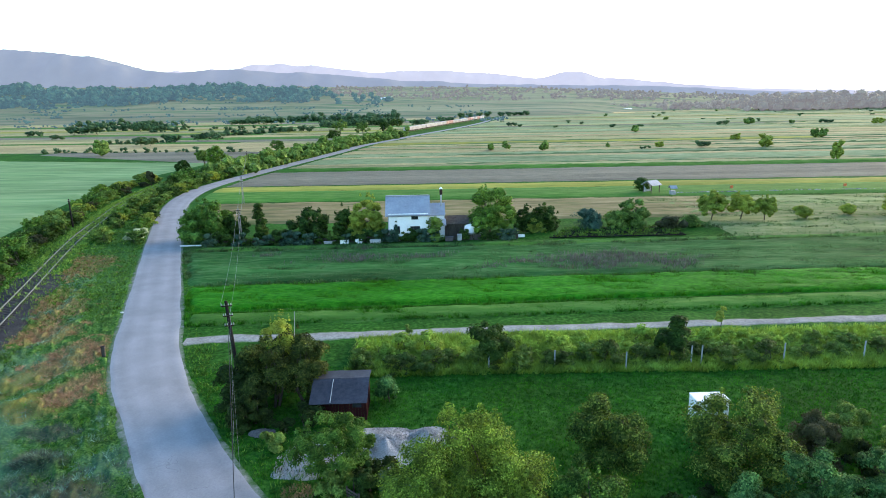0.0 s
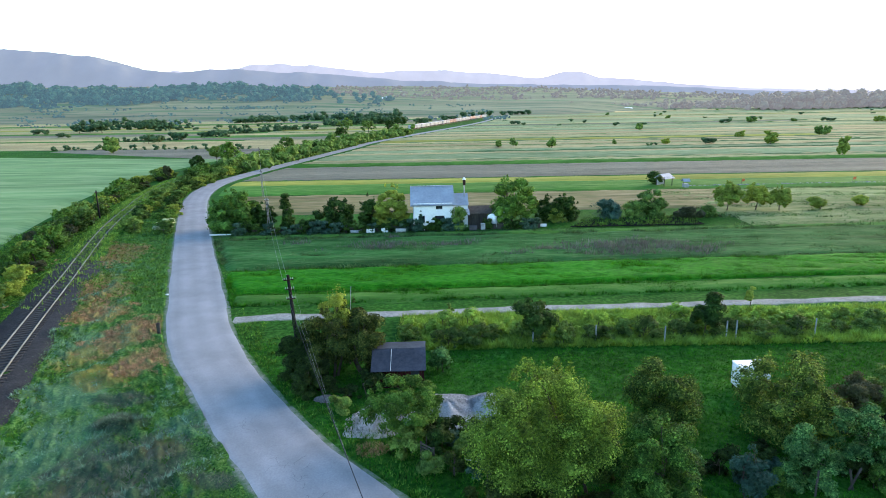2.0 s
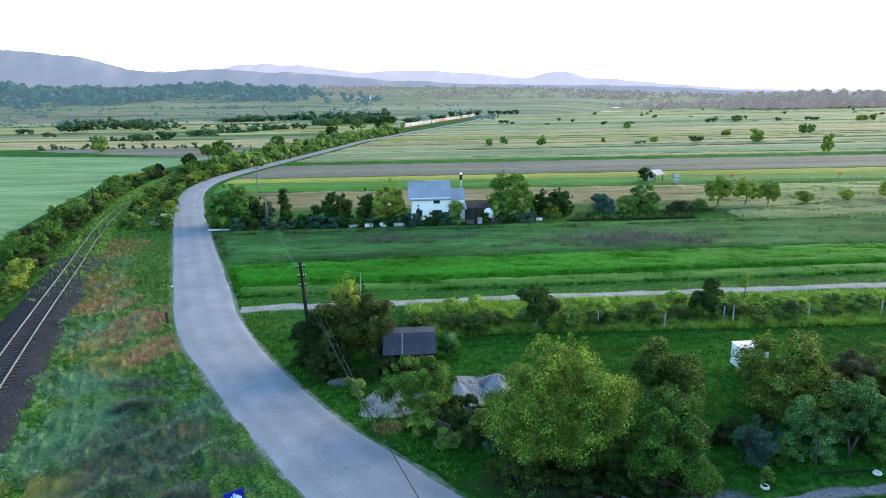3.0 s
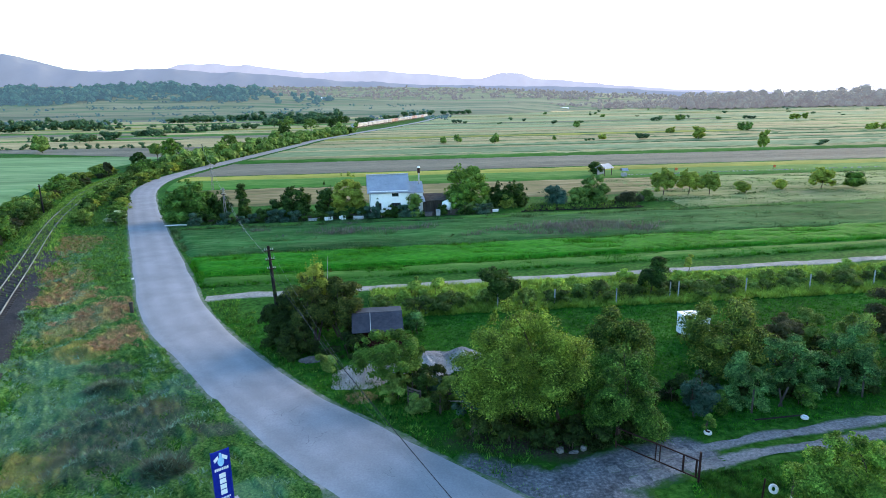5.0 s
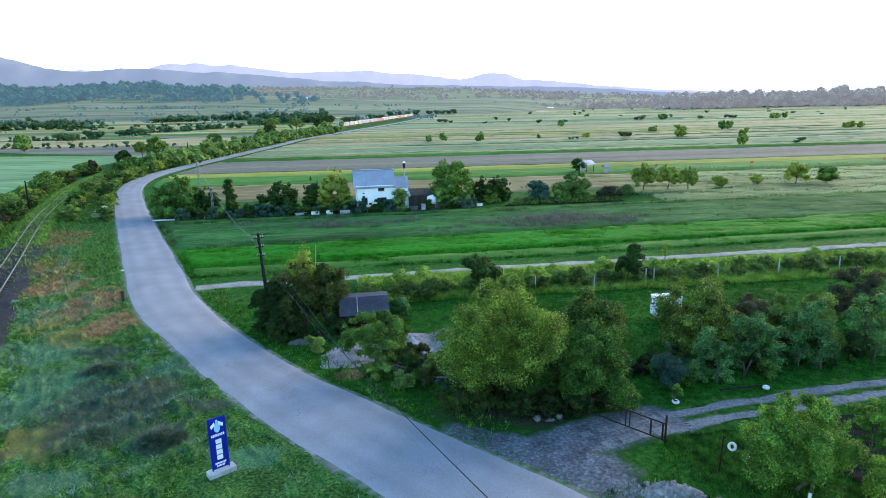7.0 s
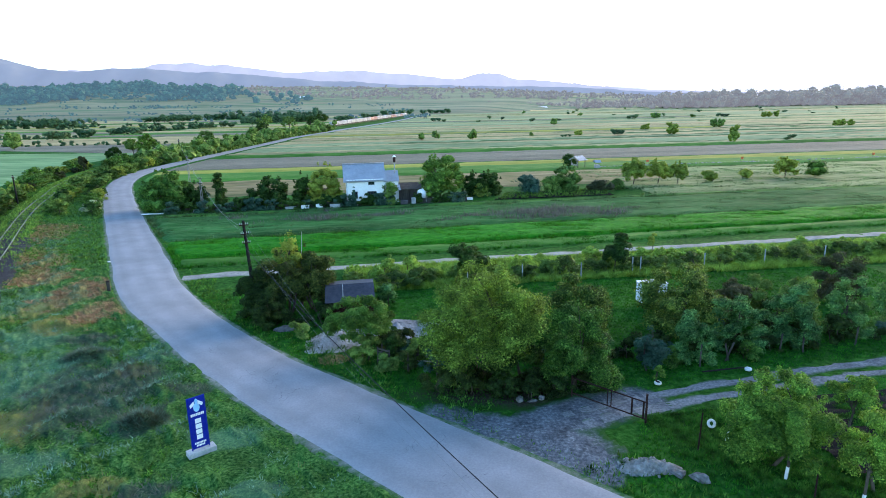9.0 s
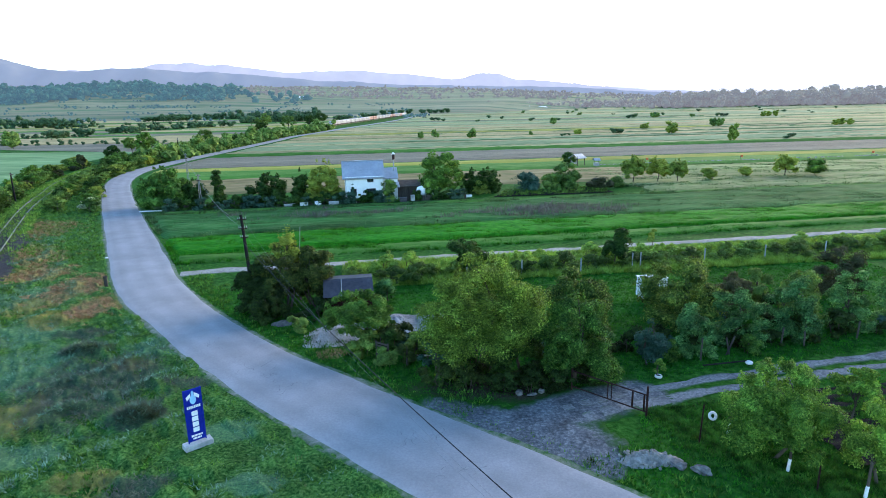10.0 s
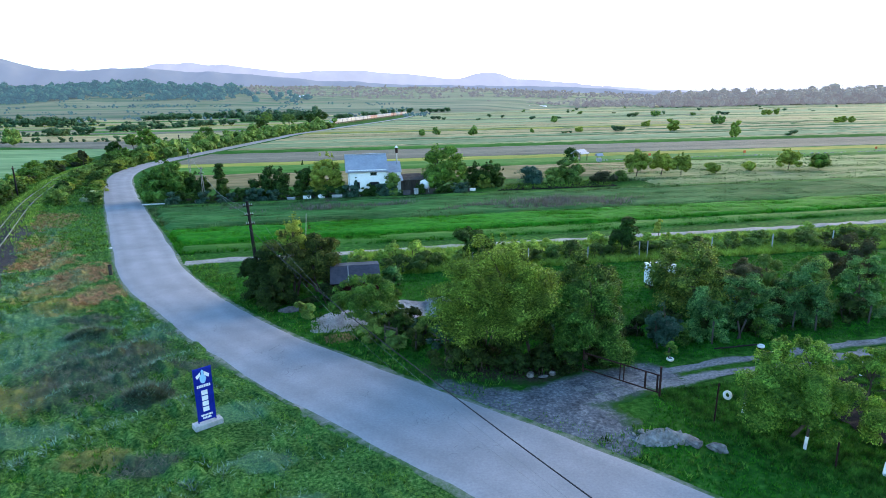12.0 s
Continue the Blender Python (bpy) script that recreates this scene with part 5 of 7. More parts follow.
heap((-3.9, 34.8, 0), 2.7, 2.3, 0.75, 51, "heap of pale grey gravel beside the shed")
heap((-1.2, 35.2, 0), 1.9, 1.8, 0.85, 52, "rounded heap of pale grey gravel")
heap((-8.3, 33.6, 0), 2.4, 1.9, 0.4, 53, "low spread heap of pale gravel near the fence", "gravel", 30)
heap((-12.4, 36.6, 0), 0.9, 0.5, 0.25, 54, "small flat heap of grey rubble by the road", "stone")

van = thing("box_trailer", (17.65, 36.85, -0.08), 2, "white box trailer parked in the grass", "trailer")
bm = box(bmesh.new(), (2.6, 1.2, 1.45), (0, 0, 1.1), (0, 0, 0), 0.06)
part("body", bm, "white", van)
block("roof", (2.66, 1.26, 0.06), (0, 0, 1.86), "white", van, "", (0, 0, 0), 0.02)
block("door", (0.04, 0.8, 1.1), (-1.32, 0, 1.1), "white", van)
block("chassis", (2.4, 0.9, 0.12), (0, 0, 0.32), "darkmetal", van)
for sgn in (-1, 1):
    w = bar("wheel", (0.2, sgn * 0.5, 0.3), (0.2, sgn * 0.66, 0.3), 0.3, "darkmetal", van, "", 18)
    bar("rim", (0.2, sgn * 0.665, 0.3), (0.2, sgn * 0.675, 0.3), 0.16, "zinc", w, "", 14)
for sgn in (-1, 1):
    bar("leg", (-1.15, sgn * 0.45, 0.0), (-1.15, sgn * 0.45, 0.4), 0.04, "darkmetal", van)


van.matrix_world = van.matrix_world @ Matrix.Diagonal((0.85, 1, 1.12, 1))

# ---------------------------------------------------------------- gate, posts, tyres, rocks
gate = thing("farm_gate", (0, 0, 0), 0, "open rusty steel frame farm gate between thin posts", "gate")
g0, g1 = Vector((5.6, 22.3, 0)), Vector((8.45, 18.75, 0))
for f, h, r in ((1.0, 1.75, 0.06), (0.0, 1.5, 0.055)):
    q = g0.lerp(g1, f)
    bar("post", (q.x, q.y, 0), (q.x, q.y, h), r, "darkmetal", gate)
for z in (0.28, 1.25):
    bar("rail", (g0.x, g0.y, z), (g1.x, g1.y, z), 0.04, "darkmetal", gate)
for f, r in ((0.5, 0.035), (0.55, 0.035), (0.82, 0.055), (0.965, 0.055)):
    q = g0.lerp(g1, f)
    bar("upright", (q.x, q.y, 0.28), (q.x, q.y, 1.25), r, "darkmetal", gate)
q = g0.lerp(g1, 1.0)
bar("hinge_pin", (q.x, q.y, 0.9), (q.x + 0.05, q.y - 0.03, 1.0), 0.035, "darkmetal", gate)


def post(x, y, h, material, label, lean=0.0, r=0.06, name="fence_post", grp="fence posts", turn=0.0, category="post"):
    ob = thing(name, (x, y, -0.05), turn, label, category, grp)
    tip = (math.sin(radians(lean)) * h, 0, h)
    bar("shaft", (0, 0, 0), tip, r, material, ob, "", 7)
    part("cap", tube(bmesh.new(), tip, (tip[0], 0, h + 0.06), r, r * 0.5, 7), material, ob)
    return ob


post(9.8, 15.9, 2.1, "darkmetal", "thin dark steel post at the orchard corner", 2, 0.04)
post(12.75, 11.7, 1.2, "darkmetal", "thin dark steel post in the orchard grass", 0, 0.04)
post(20.5, 19.1, 1.1, "lime", "short white post at the garden bed", 4, 0.07)
for px, py, h, ln in ((15.2, 25.0, 1.5, 0), (21.7, 26.2, 1.3, 3), (23.2, 25.9, 1.4, -3), (27.5, 26.3, 1.3, 2), (32, 26.0, 1.3, 0)):
    post(px, py, h, "wood", "weathered grey fence post beside the farm drive", ln, 0.06)
for px, py, h, ln in ((17.3, 25.5, 1.25, 22), (17.5, 25.5, 1.2, -14)):
    post(px, py, h, "wood", "leaning grey prop stake under the fruit trees", ln, 0.06)
post(29.8, 34.6, 1.7, "concrete", "pale concrete post among the fruit trees", 1, 0.07)
for px, py in ((3.6, 45.9), (9.0, 46.0), (14.7, 45.4), (20.4, 46.4), (21.3, 46.5), (28.2, 46.6), (35.0, 46.8), (42.0, 47.0)):
    post(px, py, 1.6, "concrete", "pale concrete fence post in the weedy hedge", 0, 0.06)
for px, py in ((0.3, 26.2), (-3.6, 27.4), (-5.2, 29.3), (4.2, 23.8), (-1.8, 26.6)):
    post(px, py, 1.3, "wood", "dark wooden fence post under the trees", 2, 0.05)


def log(x, y, length, turn, label):
    ob = thing("log", (x, y, 0.06), turn, label, "log", "logs")
    bar("stem", (-length / 2, 0, 0.08), (length / 2, 0, 0.1), 0.05, "tarred", ob, "", 9)
    bar("cut_end", (length / 2, 0, 0.1), (length / 2 + 0.02, 0, 0.1), 0.055, "straw", ob, "", 9)


log(16.2, 23.95, 3.0, 2, "thin grey log lying beside the farm drive")


def tyre(x, y, z, tilt, label, turn=0.0):
    ob = thing("tyre", (x, y, z), turn, label, "tyre", "painted tyres")
    bm = bmesh.new()
    a, b = np.meshgrid(np.linspace(0, 2 * math.pi, 25)[:-1], np.linspace(0, 2 * math.pi, 11)[:-1])
    R, rr = 0.165, 0.065
    ring = [[bm.verts.new(((R + rr * math.cos(q)) * math.cos(p), (R + rr * math.cos(q)) * math.sin(p), 0.08 + 0.085 * math.sin(q))) for q in np.linspace(0, 2 * math.pi, 11)[:-1]] for p in np.linspace(0, 2 * math.pi, 25)[:-1]]
    for i in range(24):
        for j in range(10):
            bm.faces.new((ring[i][j], ring[(i + 1) % 24][j], ring[(i + 1) % 24][(j + 1) % 10], ring[i][(j + 1) % 10])).smooth = True
    bmesh.ops.transform(bm, matrix=pose(0, 0, 0, tilt, 0, 0), verts=bm.verts)
    part("ring", bm, "rubber", ob)
    return ob


tyre(11.3, 23.0, 0.02, 0, "white painted tyre used as a planter")
tyre(17.8, 23.85, 0.02, 0, "white painted tyre lying beside the drive")
tyre(10.7, 16.45, 1.12, 62, "white painted tyre hung on a steel post")
patchbed = tagged(link("tyre_soil", sheet("tyre_soil", np.stack([np.stack([11.3 + 0.2 * q * np.cos(np.linspace(0, 6.283, 13)), 23.0 + 0.2 * q * np.sin(np.linspace(0, 6.283, 13)), np.full(13, 0.16)], -1) for q in (0.01, 0.5, 1.0)], 0)), "bed"), "dark soil inside the planter tyre", "soil")


def rock(x, y, s, seed, label, squash=0.55, turn=0.0, material="stone"):
    ob = thing("rock", (x, y, -0.02), turn, label, "rock", "rocks")
    rng = np.random.RandomState(seed)
    bm = bmesh.new()
    bmesh.ops.create_icosphere(bm, subdivisions=3, radius=s)
    ph = rng.uniform(0, 6, 6)
    for v in bm.verts:
        n = v.co / s
        k = 1 + 0.16 * math.sin(3.1 * n.x + ph[0]) + 0.12 * math.sin(4.3 * n.y + ph[1]) + 0.1 * math.sin(6.5 * n.z + 4 * n.x + ph[2]) + rng.normal() * 0.03
        v.co = Vector((n.x * 1.25, n.y * 0.85, n.z * squash)) * s * k
        v.co.z = max(v.co.z + 0.6 * squash * s, -0.05)
    part("body", bm, material, ob)
    return ob


rp = random.Random(91)
pile = thing("rubble_pile", (6.75, 15.0, -0.03), -14, "low pile of pale earth and broken rubble in roadside grass", "rubble")
pa, pq = np.meshgrid(np.linspace(0, 2 * math.pi, 61), np.linspace(0, 1, 24))
pe = 1 + 0.14 * np.sin(2 * pa + 0.6) + 0.1 * np.sin(3 * pa + 2.0) + 0.06 * np.sin(7 * pa)
px, py = 1.35 * pq * pe * np.cos(pa), 0.75 * pq * pe * np.sin(pa)
pz = np.maximum(0.42 * (1 - pq ** 1.6) + (0.09 * waves(px, py, 92, 0.55) + 0.05 * waves(px, py, 93, 0.22)) * (1 - pq ** 3), 0)
link("earth", sheet("earth", np.stack([px, py, pz], -1)), "rubble", pile)
for k in range(70):
    q, a = rp.random() ** 0.6, rp.uniform(0, 6.28)
    px, py = 1.45 * q * math.cos(a), 0.8 * q * math.sin(a)
    s = rp.uniform(0.03, 0.12)
    bm = bmesh.new()
    bmesh.ops.create_icosphere(bm, subdivisions=1, radius=s)
    for v in bm.verts:
        v.co *= rp.uniform(0.6, 1.25)
    bmesh.ops.transform(bm, matrix=pose(px, py, 0.4 * (1 - q ** 1.6) + 0.02, rp.uniform(0, 90), rp.uniform(0, 90), 0) @ Matrix.Diagonal((1.25, 0.9, 0.7, 1)), verts=bm.verts)
    part("stone", bm, "rubble", pile)
rock(7.75, 14.45, 0.2, 2, "pale rough boulder in the roadside grass", 0.6, 10)
rock(8.0, 14.25, 0.24, 3, "grey boulder half sunk in grass", 0.6, 30)
rock(8.65, 13.75, 0.32, 4, "slanting grey stone block in the grass", 0.7, -40)
rock(2.5, 22.4, 0.2, 5, "pale stone at the foot of the trees", 0.8, 0)
rock(3.2, 22.2, 0.2, 6, "flat pale stone at the foot of the trees", 0.35, 10)
rock(3.8, 22.4, 0.18, 7, "pale stone at the foot of the trees", 0.7, 50)


stub = thing("marker_post", (-30.3, 50.0, -0.02), 12, "short dark roadside marker post in the verge grass", "post")
block("post", (0.3, 0.22, 0.95), (0, 0, 0.48), "wood", stub, "", (0, 0, 0), 0.04)
block("cap", (0.34, 0.26, 0.08), (0, 0, 0.98), "darkmetal", stub, "", (0, 0, 0), 0.02)
rock(-34.7, 61.7, 0.12, 8, "small whitish stone at the asphalt edge", 0.7, 20, "lime")

# slatted garden gate, scrap boards and sheet in the fenced yard
slat_gate = thing("slatted_gate", (-5.1, 28.55, 0.0), -42, "low dark slatted wooden gate in the yard fence", "gate")
for sx in (-0.5, 0.5):
    block("stile", (0.08, 0.06, 1.25), (sx, 0, 0.62), "wood", slat_gate)
for k in range(6):
    block("slat", (1.0, 0.025, 0.11), (0, -0.04, 0.2 + 0.19 * k), "wood", slat_gate, "", (0, random.Random(k).uniform(-1.5, 1.5), 0))
scrap = thing("scrap_pile", (-2.1, 29.45, 0.0), -34, "pile of grey boards under a crumpled dark sheet", "scrap pile")
su, sv = np.meshgrid(np.linspace(-0.9, 0.9, 26), np.linspace(-0.55, 0.55, 18))
sz = np.maximum(0.62 * (1 - (su / 0.95) ** 4) * (1 - (sv / 0.62) ** 4) + 0.07 * waves(su, sv, 95, 0.5), 0.02)
link("cover_sheet", sheet("cover_sheet", np.stack([su, sv, sz], -1)), "tarp", scrap, "crumpled dark plastic sheet")
for k, (bx, by, bz, ln, tn, mt) in enumerate(((-0.5, 0.1, 0.66, 1.5, 12, "concrete"), (-0.2, -0.3, 0.6, 1.2, -8, "lime"), (0.55, -0.66, 0.06, 1.9, 16, "concrete"), (-1.25, 0.15, 0.08, 1.4, 74, "wood"), (0.2, 0.3, 0.68, 1.1, 30, "concrete"))):
    block("board", (ln, 0.16, 0.04), (bx, by, bz), mt, scrap, "", (0, 4 - 3 * k, tn), 0.005)


# ---------------------------------------------------------------- welcome sign
sign = thing("roadside_sign", (-14.6, 19.75, 0.0), 33, "tall blue roadside sign on a pale concrete plinth", "sign")
block("plinth", (1.55, 0.55, 0.28), (0, 0, 0.14), "concrete", sign, "", (0, 0, 0), 0.02)
block("panel", (1.02, 0.07, 2.75), (0, 0, 1.72), "blue", sign, "", (0, 0, 0), 0.008)
for sgn in (-1, 1):
    block("frame", (0.05, 0.1, 2.85), (sgn * 0.535, 0, 1.68), "blue", sign)
y0 = -0.04


def flatten(name, pts, material, label=""):
    bm = bmesh.new()
    lo = [bm.verts.new((x, y0, z)) for x, z in pts]
    hi = [bm.verts.new((x, y0 - 0.006, z)) for x, z in pts]
    bm.faces.new(hi)
    for i in range(len(pts)):
        j = (i + 1) % len(pts)
        bm.faces.new((lo[i], lo[j], hi[j], hi[i]))
    bmesh.ops.recalc_face_normals(bm, faces=bm.faces)
    return part(name, bm, material, sign, label)


flatten("emblem", [(0.2 * math.cos(t), 2.55 + 0.24 * math.sin(t)) for t in np.linspace(0, 6.283, 17)[:-1]], "paleblue", "pale blue round emblem")
flatten("wing", [(-0.43, 2.72), (-0.14, 2.9), (-0.12, 2.72), (-0.36, 2.56)], "white")
flatten("wing", [(0.43, 2.72), (0.1, 2.92), (0.1, 2.72), (0.36, 2.56)], "white")
flatten("tower", [(-0.08, 2.78), (-0.08, 2.95), (0.0, 3.02), (0.08, 2.95), (0.08, 2.78)], "paleblue")
for k in range(8):
    flatten("text_bar", [(-0.42 + k * 0.107, 2.1), (-0.34 + k * 0.107, 2.1), (-0.34 + k * 0.107, 2.24), (-0.42 + k * 0.107, 2.24)], "white")
for k in range(4):
    z = 1.82 - 0.29 * k
    flatten("text_bar", [(-0.19, z - 0.12), (0.19, z - 0.12), (0.19, z + 0.12), (-0.19, z + 0.12)], "white")
for row_z, m in ((0.64, 8), (0.5, 6)):
    for k in range(m):
        c = (k - (m - 1) / 2) * 0.09
        flatten("text_bar", [(c - 0.035, row_z - 0.05), (c + 0.035, row_z - 0.05), (c + 0.035, row_z + 0.05), (c - 0.035, row_z + 0.05)], "white")


for ob in sign.children:                          # a slim panel on a short plinth
    ob.data.transform(Matrix.Diagonal((0.88 if ob.name.startswith("plinth") else 0.77, 1, 1, 1)))


# ---------------------------------------------------------------- power line
def power_pole(x, y, h, turn, label, arms=2, lean=0.0, lattice=False):
    ob = thing("power_pole", (x, y, -0.1), turn, label, "power pole", "power poles")
    if lattice:
        for sx in (-1, 1):
            for sy in (-1, 1):
                bar("leg", (sx * 0.2, sy * 0.2, 0), (sx * 0.07, sy * 0.07, h), 0.03, "steelwire", ob, "", 5)
        for k in range(int(h)):
            f0, f1 = 0.2 - 0.13 * k / h, 0.2 - 0.13 * (k + 1) / h
            for sy in (-1, 1):
                bar("brace", (-f0, sy * f0, k), (f1, sy * f1, k + 1), 0.018, "steelwire", ob, "", 5)
    else:
        tip = (math.sin(radians(lean)) * h, 0, h)
        part("shaft", tube(bmesh.new(), (0, 0, 0), tip, 0.17, 0.11, 10), "tarred", ob)
    for k in range(arms):
        z = h - 0.35 - 0.75 * k
        sx = math.sin(radians(lean)) * z
        arm = block("crossarm", (0.75 - 0.08 * k, 0.08, 0.08), (sx, -0.14, z), "darkmetal", ob)
        for o in (-0.3, -0.14, 0.14, 0.3):
            part("insulator", tube(bmesh.new(), (sx + o, -0.14, z + 0.05), (sx + o, -0.14, z + 0.2), 0.035, 0.02, 8), "porcelain", arm)
    return ob


pole = power_pole(-15.35, 41.6, 7.9, 15, "dark wooden power pole with crossarms above a thicket", 3, -3.0)
block("notice_plate", (0.5, 0.03, 0.22), (0.28, -0.3, 1.7), "white", pole, "white notice plate with dark bars")
block("notice_plate", (0.3, 0.03, 0.2), (-0.2, -0.3, 1.75), "white", pole)
for k in range(2):
    block("text_bar", (0.1, 0.01, 0.14), (0.18 + k * 0.2, -0.325, 1.7), "darkmetal", pole)
power_pole(-32.1, 93.9, 5.9, 0, "grey lattice power pole by the house garden", 2, 0, True)
power_pole(-44.5, 134.0, 6.3, 0, "grey lattice power pole beside the road", 2, 0, True)
power_pole(-67.8, 212.5, 6.0, 0, "grey power pole beside the bend", 1)
power_pole(-68.2, 109.5, 5.5, 60, "old dark wooden telegraph pole beside the railway", 1)
power_pole(6.0, -19.4, 10.6, 15, "dark wooden power pole at the roadside", 2)


def wire(a, b, sag, r, material, label):
    s = np.linspace(0, 1, 40)
    a, b = np.array(a, float), np.array(b, float)
    p = a + (b - a) * s[:, None]
    p[:, 2] -= 4 * sag * s * (1 - s)
    cu = bpy.data.curves.new("overhead_wire", "CURVE")
    cu.dimensions, cu.bevel_depth, cu.bevel_resolution = "3D", r, 1
    sp = cu.splines.new("POLY")
    sp.points.add(len(p) - 1)
    sp.points.foreach_set("co", np.column_stack([p, np.ones(len(p))]).ravel())
    tmp = new("wire_curve", cu)
    me = bpy.data.meshes.new_from_object(tmp.evaluated_get(bpy.context.evaluated_depsgraph_get()))
    bpy.data.objects.remove(tmp)
    return tagged(link("overhead_wire", me, material), label, "wire", "overhead wires")


PT = (-15.8, 41.2)
wire((PT[0] + 0.1, PT[1], 5.6), (5.9, -19.5, 9.2), 1.07, 0.018, "cable", "thick black cable hanging from the poles")
wire((PT[0] + 0.2, PT[1], 6.6), (6.6, -19.5, 10.1), 3.3, 0.004, "steelwire", "thin grey overhead wire")
wire((PT[0] + 0.4, PT[1], 7.3), (5.4, -19.5, 10.2), 2.7, 0.004, "steelwire", "thin grey overhead wire")
wire((PT[0] - 0.3, PT[1], 7.5), (-32.3, 93.8, 5.6), 1.0, 0.009, "steelwire", "thin grey overhead wire")
wire((PT[0] + 0.3, PT[1], 6.7), (-31.8, 93.8, 5.0), 1.1, 0.009, "steelwire", "thin grey overhead wire")
wire((-32.3, 93.9, 5.6), (-44.7, 134.0, 6.0), 0.8, 0.011, "steelwire", "thin grey overhead wire")
wire((-31.8, 93.9, 5.0), (-44.2, 134.0, 5.4), 0.8, 0.011, "steelwire", "thin grey overhead wire")
wire((-44.5, 134.0, 6.0), (-67.8, 212.5, 5.7), 1.0, 0.018, "steelwire", "thin grey overhead wire")


# ---------------------------------------------------------------- trees of the lot by the road
plant("tree", (0.9, 24.9, 0), 7.7, 8.2, "walnut", "broad spreading tree with yellow-green leaves by the road", 1, -0.4, n=92000, size=0.092, stems=3, group="roadside trees", thick=0.12, core=0.3, lobes=34, shoots=14)
plant("tree", (6.1, 23.5, 0), 5.5, 5.2, "gate_leaf", "dense rounded green tree beside the farm gate", 3, -0.7, n=52000, size=0.1, group="roadside trees", core=0.5, lobes=22, shoots=3)
plant("tree", (3.4, 25.6, 0), 4.9, 3.6, "deep", "dark green tree behind the gate trees", 4, 0.1, n=14000, size=0.12, group="roadside trees", lobes=14)
plant("tree", (9.7, 32.0, 0), 4.5, 5.2, "tipped", "low round tree with yellowing leaf tips", 5, -1.0, n=30000, size=0.11, group="orchard trees", core=0.5, lobes=18)
plant("tree", (16.9, 31.2, 0), 5.1, 7.6, "tipped", "round dark tree in front of the white trailer", 6, -1.8, n=34000, size=0.11, group="orchard trees", core=0.5, lobes=20, shoots=4)
plant("tree", (12.7, 14.3, 0), 4.8, 5.3, "bright", "bright green fruit tree with whitewashed foot", 7, -0.5, n=68000, size=0.088, group="fruit trees", thick=0.09, core=0.45, lobes=30, shoots=26)
plant("tree", (15.7, 11.8, 0), 3.9, 3.4, "bright", "bright green young fruit tree by the garden bed", 8, 0.0, n=24000, size=0.088, group="fruit trees", thick=0.08, core=0.35, lobes=14, shoots=8)
plant("tree", (18.6, 16.6, 0), 3.0, 2.6, "bright", "slim young fruit tree with fresh leaves", 19, 1.0, n=7000, size=0.1, group="fruit trees", thick=0.06, core=0.3, lobes=8, shoots=3)
for k, (px, py, h, w, lf) in enumerate(((15.1, 25.9, 3.4, 3.4, "bluish"), (19.0, 27.0, 4.0, 4.0, "bluish"), (23.4, 27.4, 4.3, 4.4, "bluish"), (28.6, 28.4, 4.4, 3.6, "bluish"), (26.0, 30.2, 4.2, 3.6, "scrub"),
                                        (21.6, 31.6, 3.6, 3.4, "plum"), (33.2, 34.6, 4.5, 5.0, "plum"), (33.0, 28.4, 4.6, 4.4, "bluish"), (38.0, 29.6, 4.6, 4.6, "deep"), (24.6, 33.4, 3.6, 3.2, "scrub"))):
    lab = {"bluish": "fruit tree with blue-green leaves in the orchard row", "scrub": "shrubby light green tree in the orchard", "plum": "dark purple-brown plum tree in the orchard", "deep": "dark green tree at the orchard's end"}[lf]
    plant("tree", (px, py, 0), h, w, lf, lab, 30 + k, -1.7, n=20000, size=0.11, group="orchard trees", thick=0.07, core=0.45, lobes=13)
plant("shrub", (11.8, 25.2, 0), 2.9, 2.6, "dusky", "dusky blue-green shrub beside the farm drive", 41, -1.0, n=11000, size=0.1, stems=3, group="drive shrubs", category="shrub", core=0.4, lobes=11, shoots=4)
plant("shrub", (17.6, 35.3, 0), 1.7, 2.8, "tipped", "low dark shrub growing against the white trailer", 46, -0.2, n=7000, size=0.11, stems=3, group="drive shrubs", category="shrub", lobes=10)
plant("shrub", (13.4, 25.4, 0), 1.6, 1.3, "fresh", "light green sapling shrub beside the drive", 42, 0.1, 14, 2500, 0.12, "bush", 2, "drive shrubs", "shrub")
plant("shrub", (11.3, 23.1, 0.1), 1.15, 0.75, "fresh", "small green shrub growing in a white tyre", 43, 0.1, 10, 1500, 0.1, "bush", 2, "drive shrubs", "shrub")
plant("shrub", (18.8, 25.4, 0), 1.3, 1.6, "fresh", "bright low shrub under the fruit trees", 44, 0.1, 12, 2200, 0.12, "bush", 2, "drive shrubs", "shrub")
plant("shrub", (8.4, 25.2, 0), 2.6, 2.2, "bluish", "green shrub behind the farm gate", 45, 0.1, 20, 4800, 0.13, "bush", 2, "drive shrubs", "shrub")
plant("tree", (-6.5, 31.4, 0), 3.9, 5.2, "fresh", "small green tree standing before the gravel", 9, 0.4, n=26000, size=0.11, group="yard trees", thick=0.07, core=0.4, lobes=24, shoots=6)
plant("tree", (-4.3, 29.2, 0), 2.6, 1.6, "deep", "narrow dark green tree by the yard fence", 10, 0.3, 20, 5000, 0.15, "column", 1, "yard trees", thick=0.05)
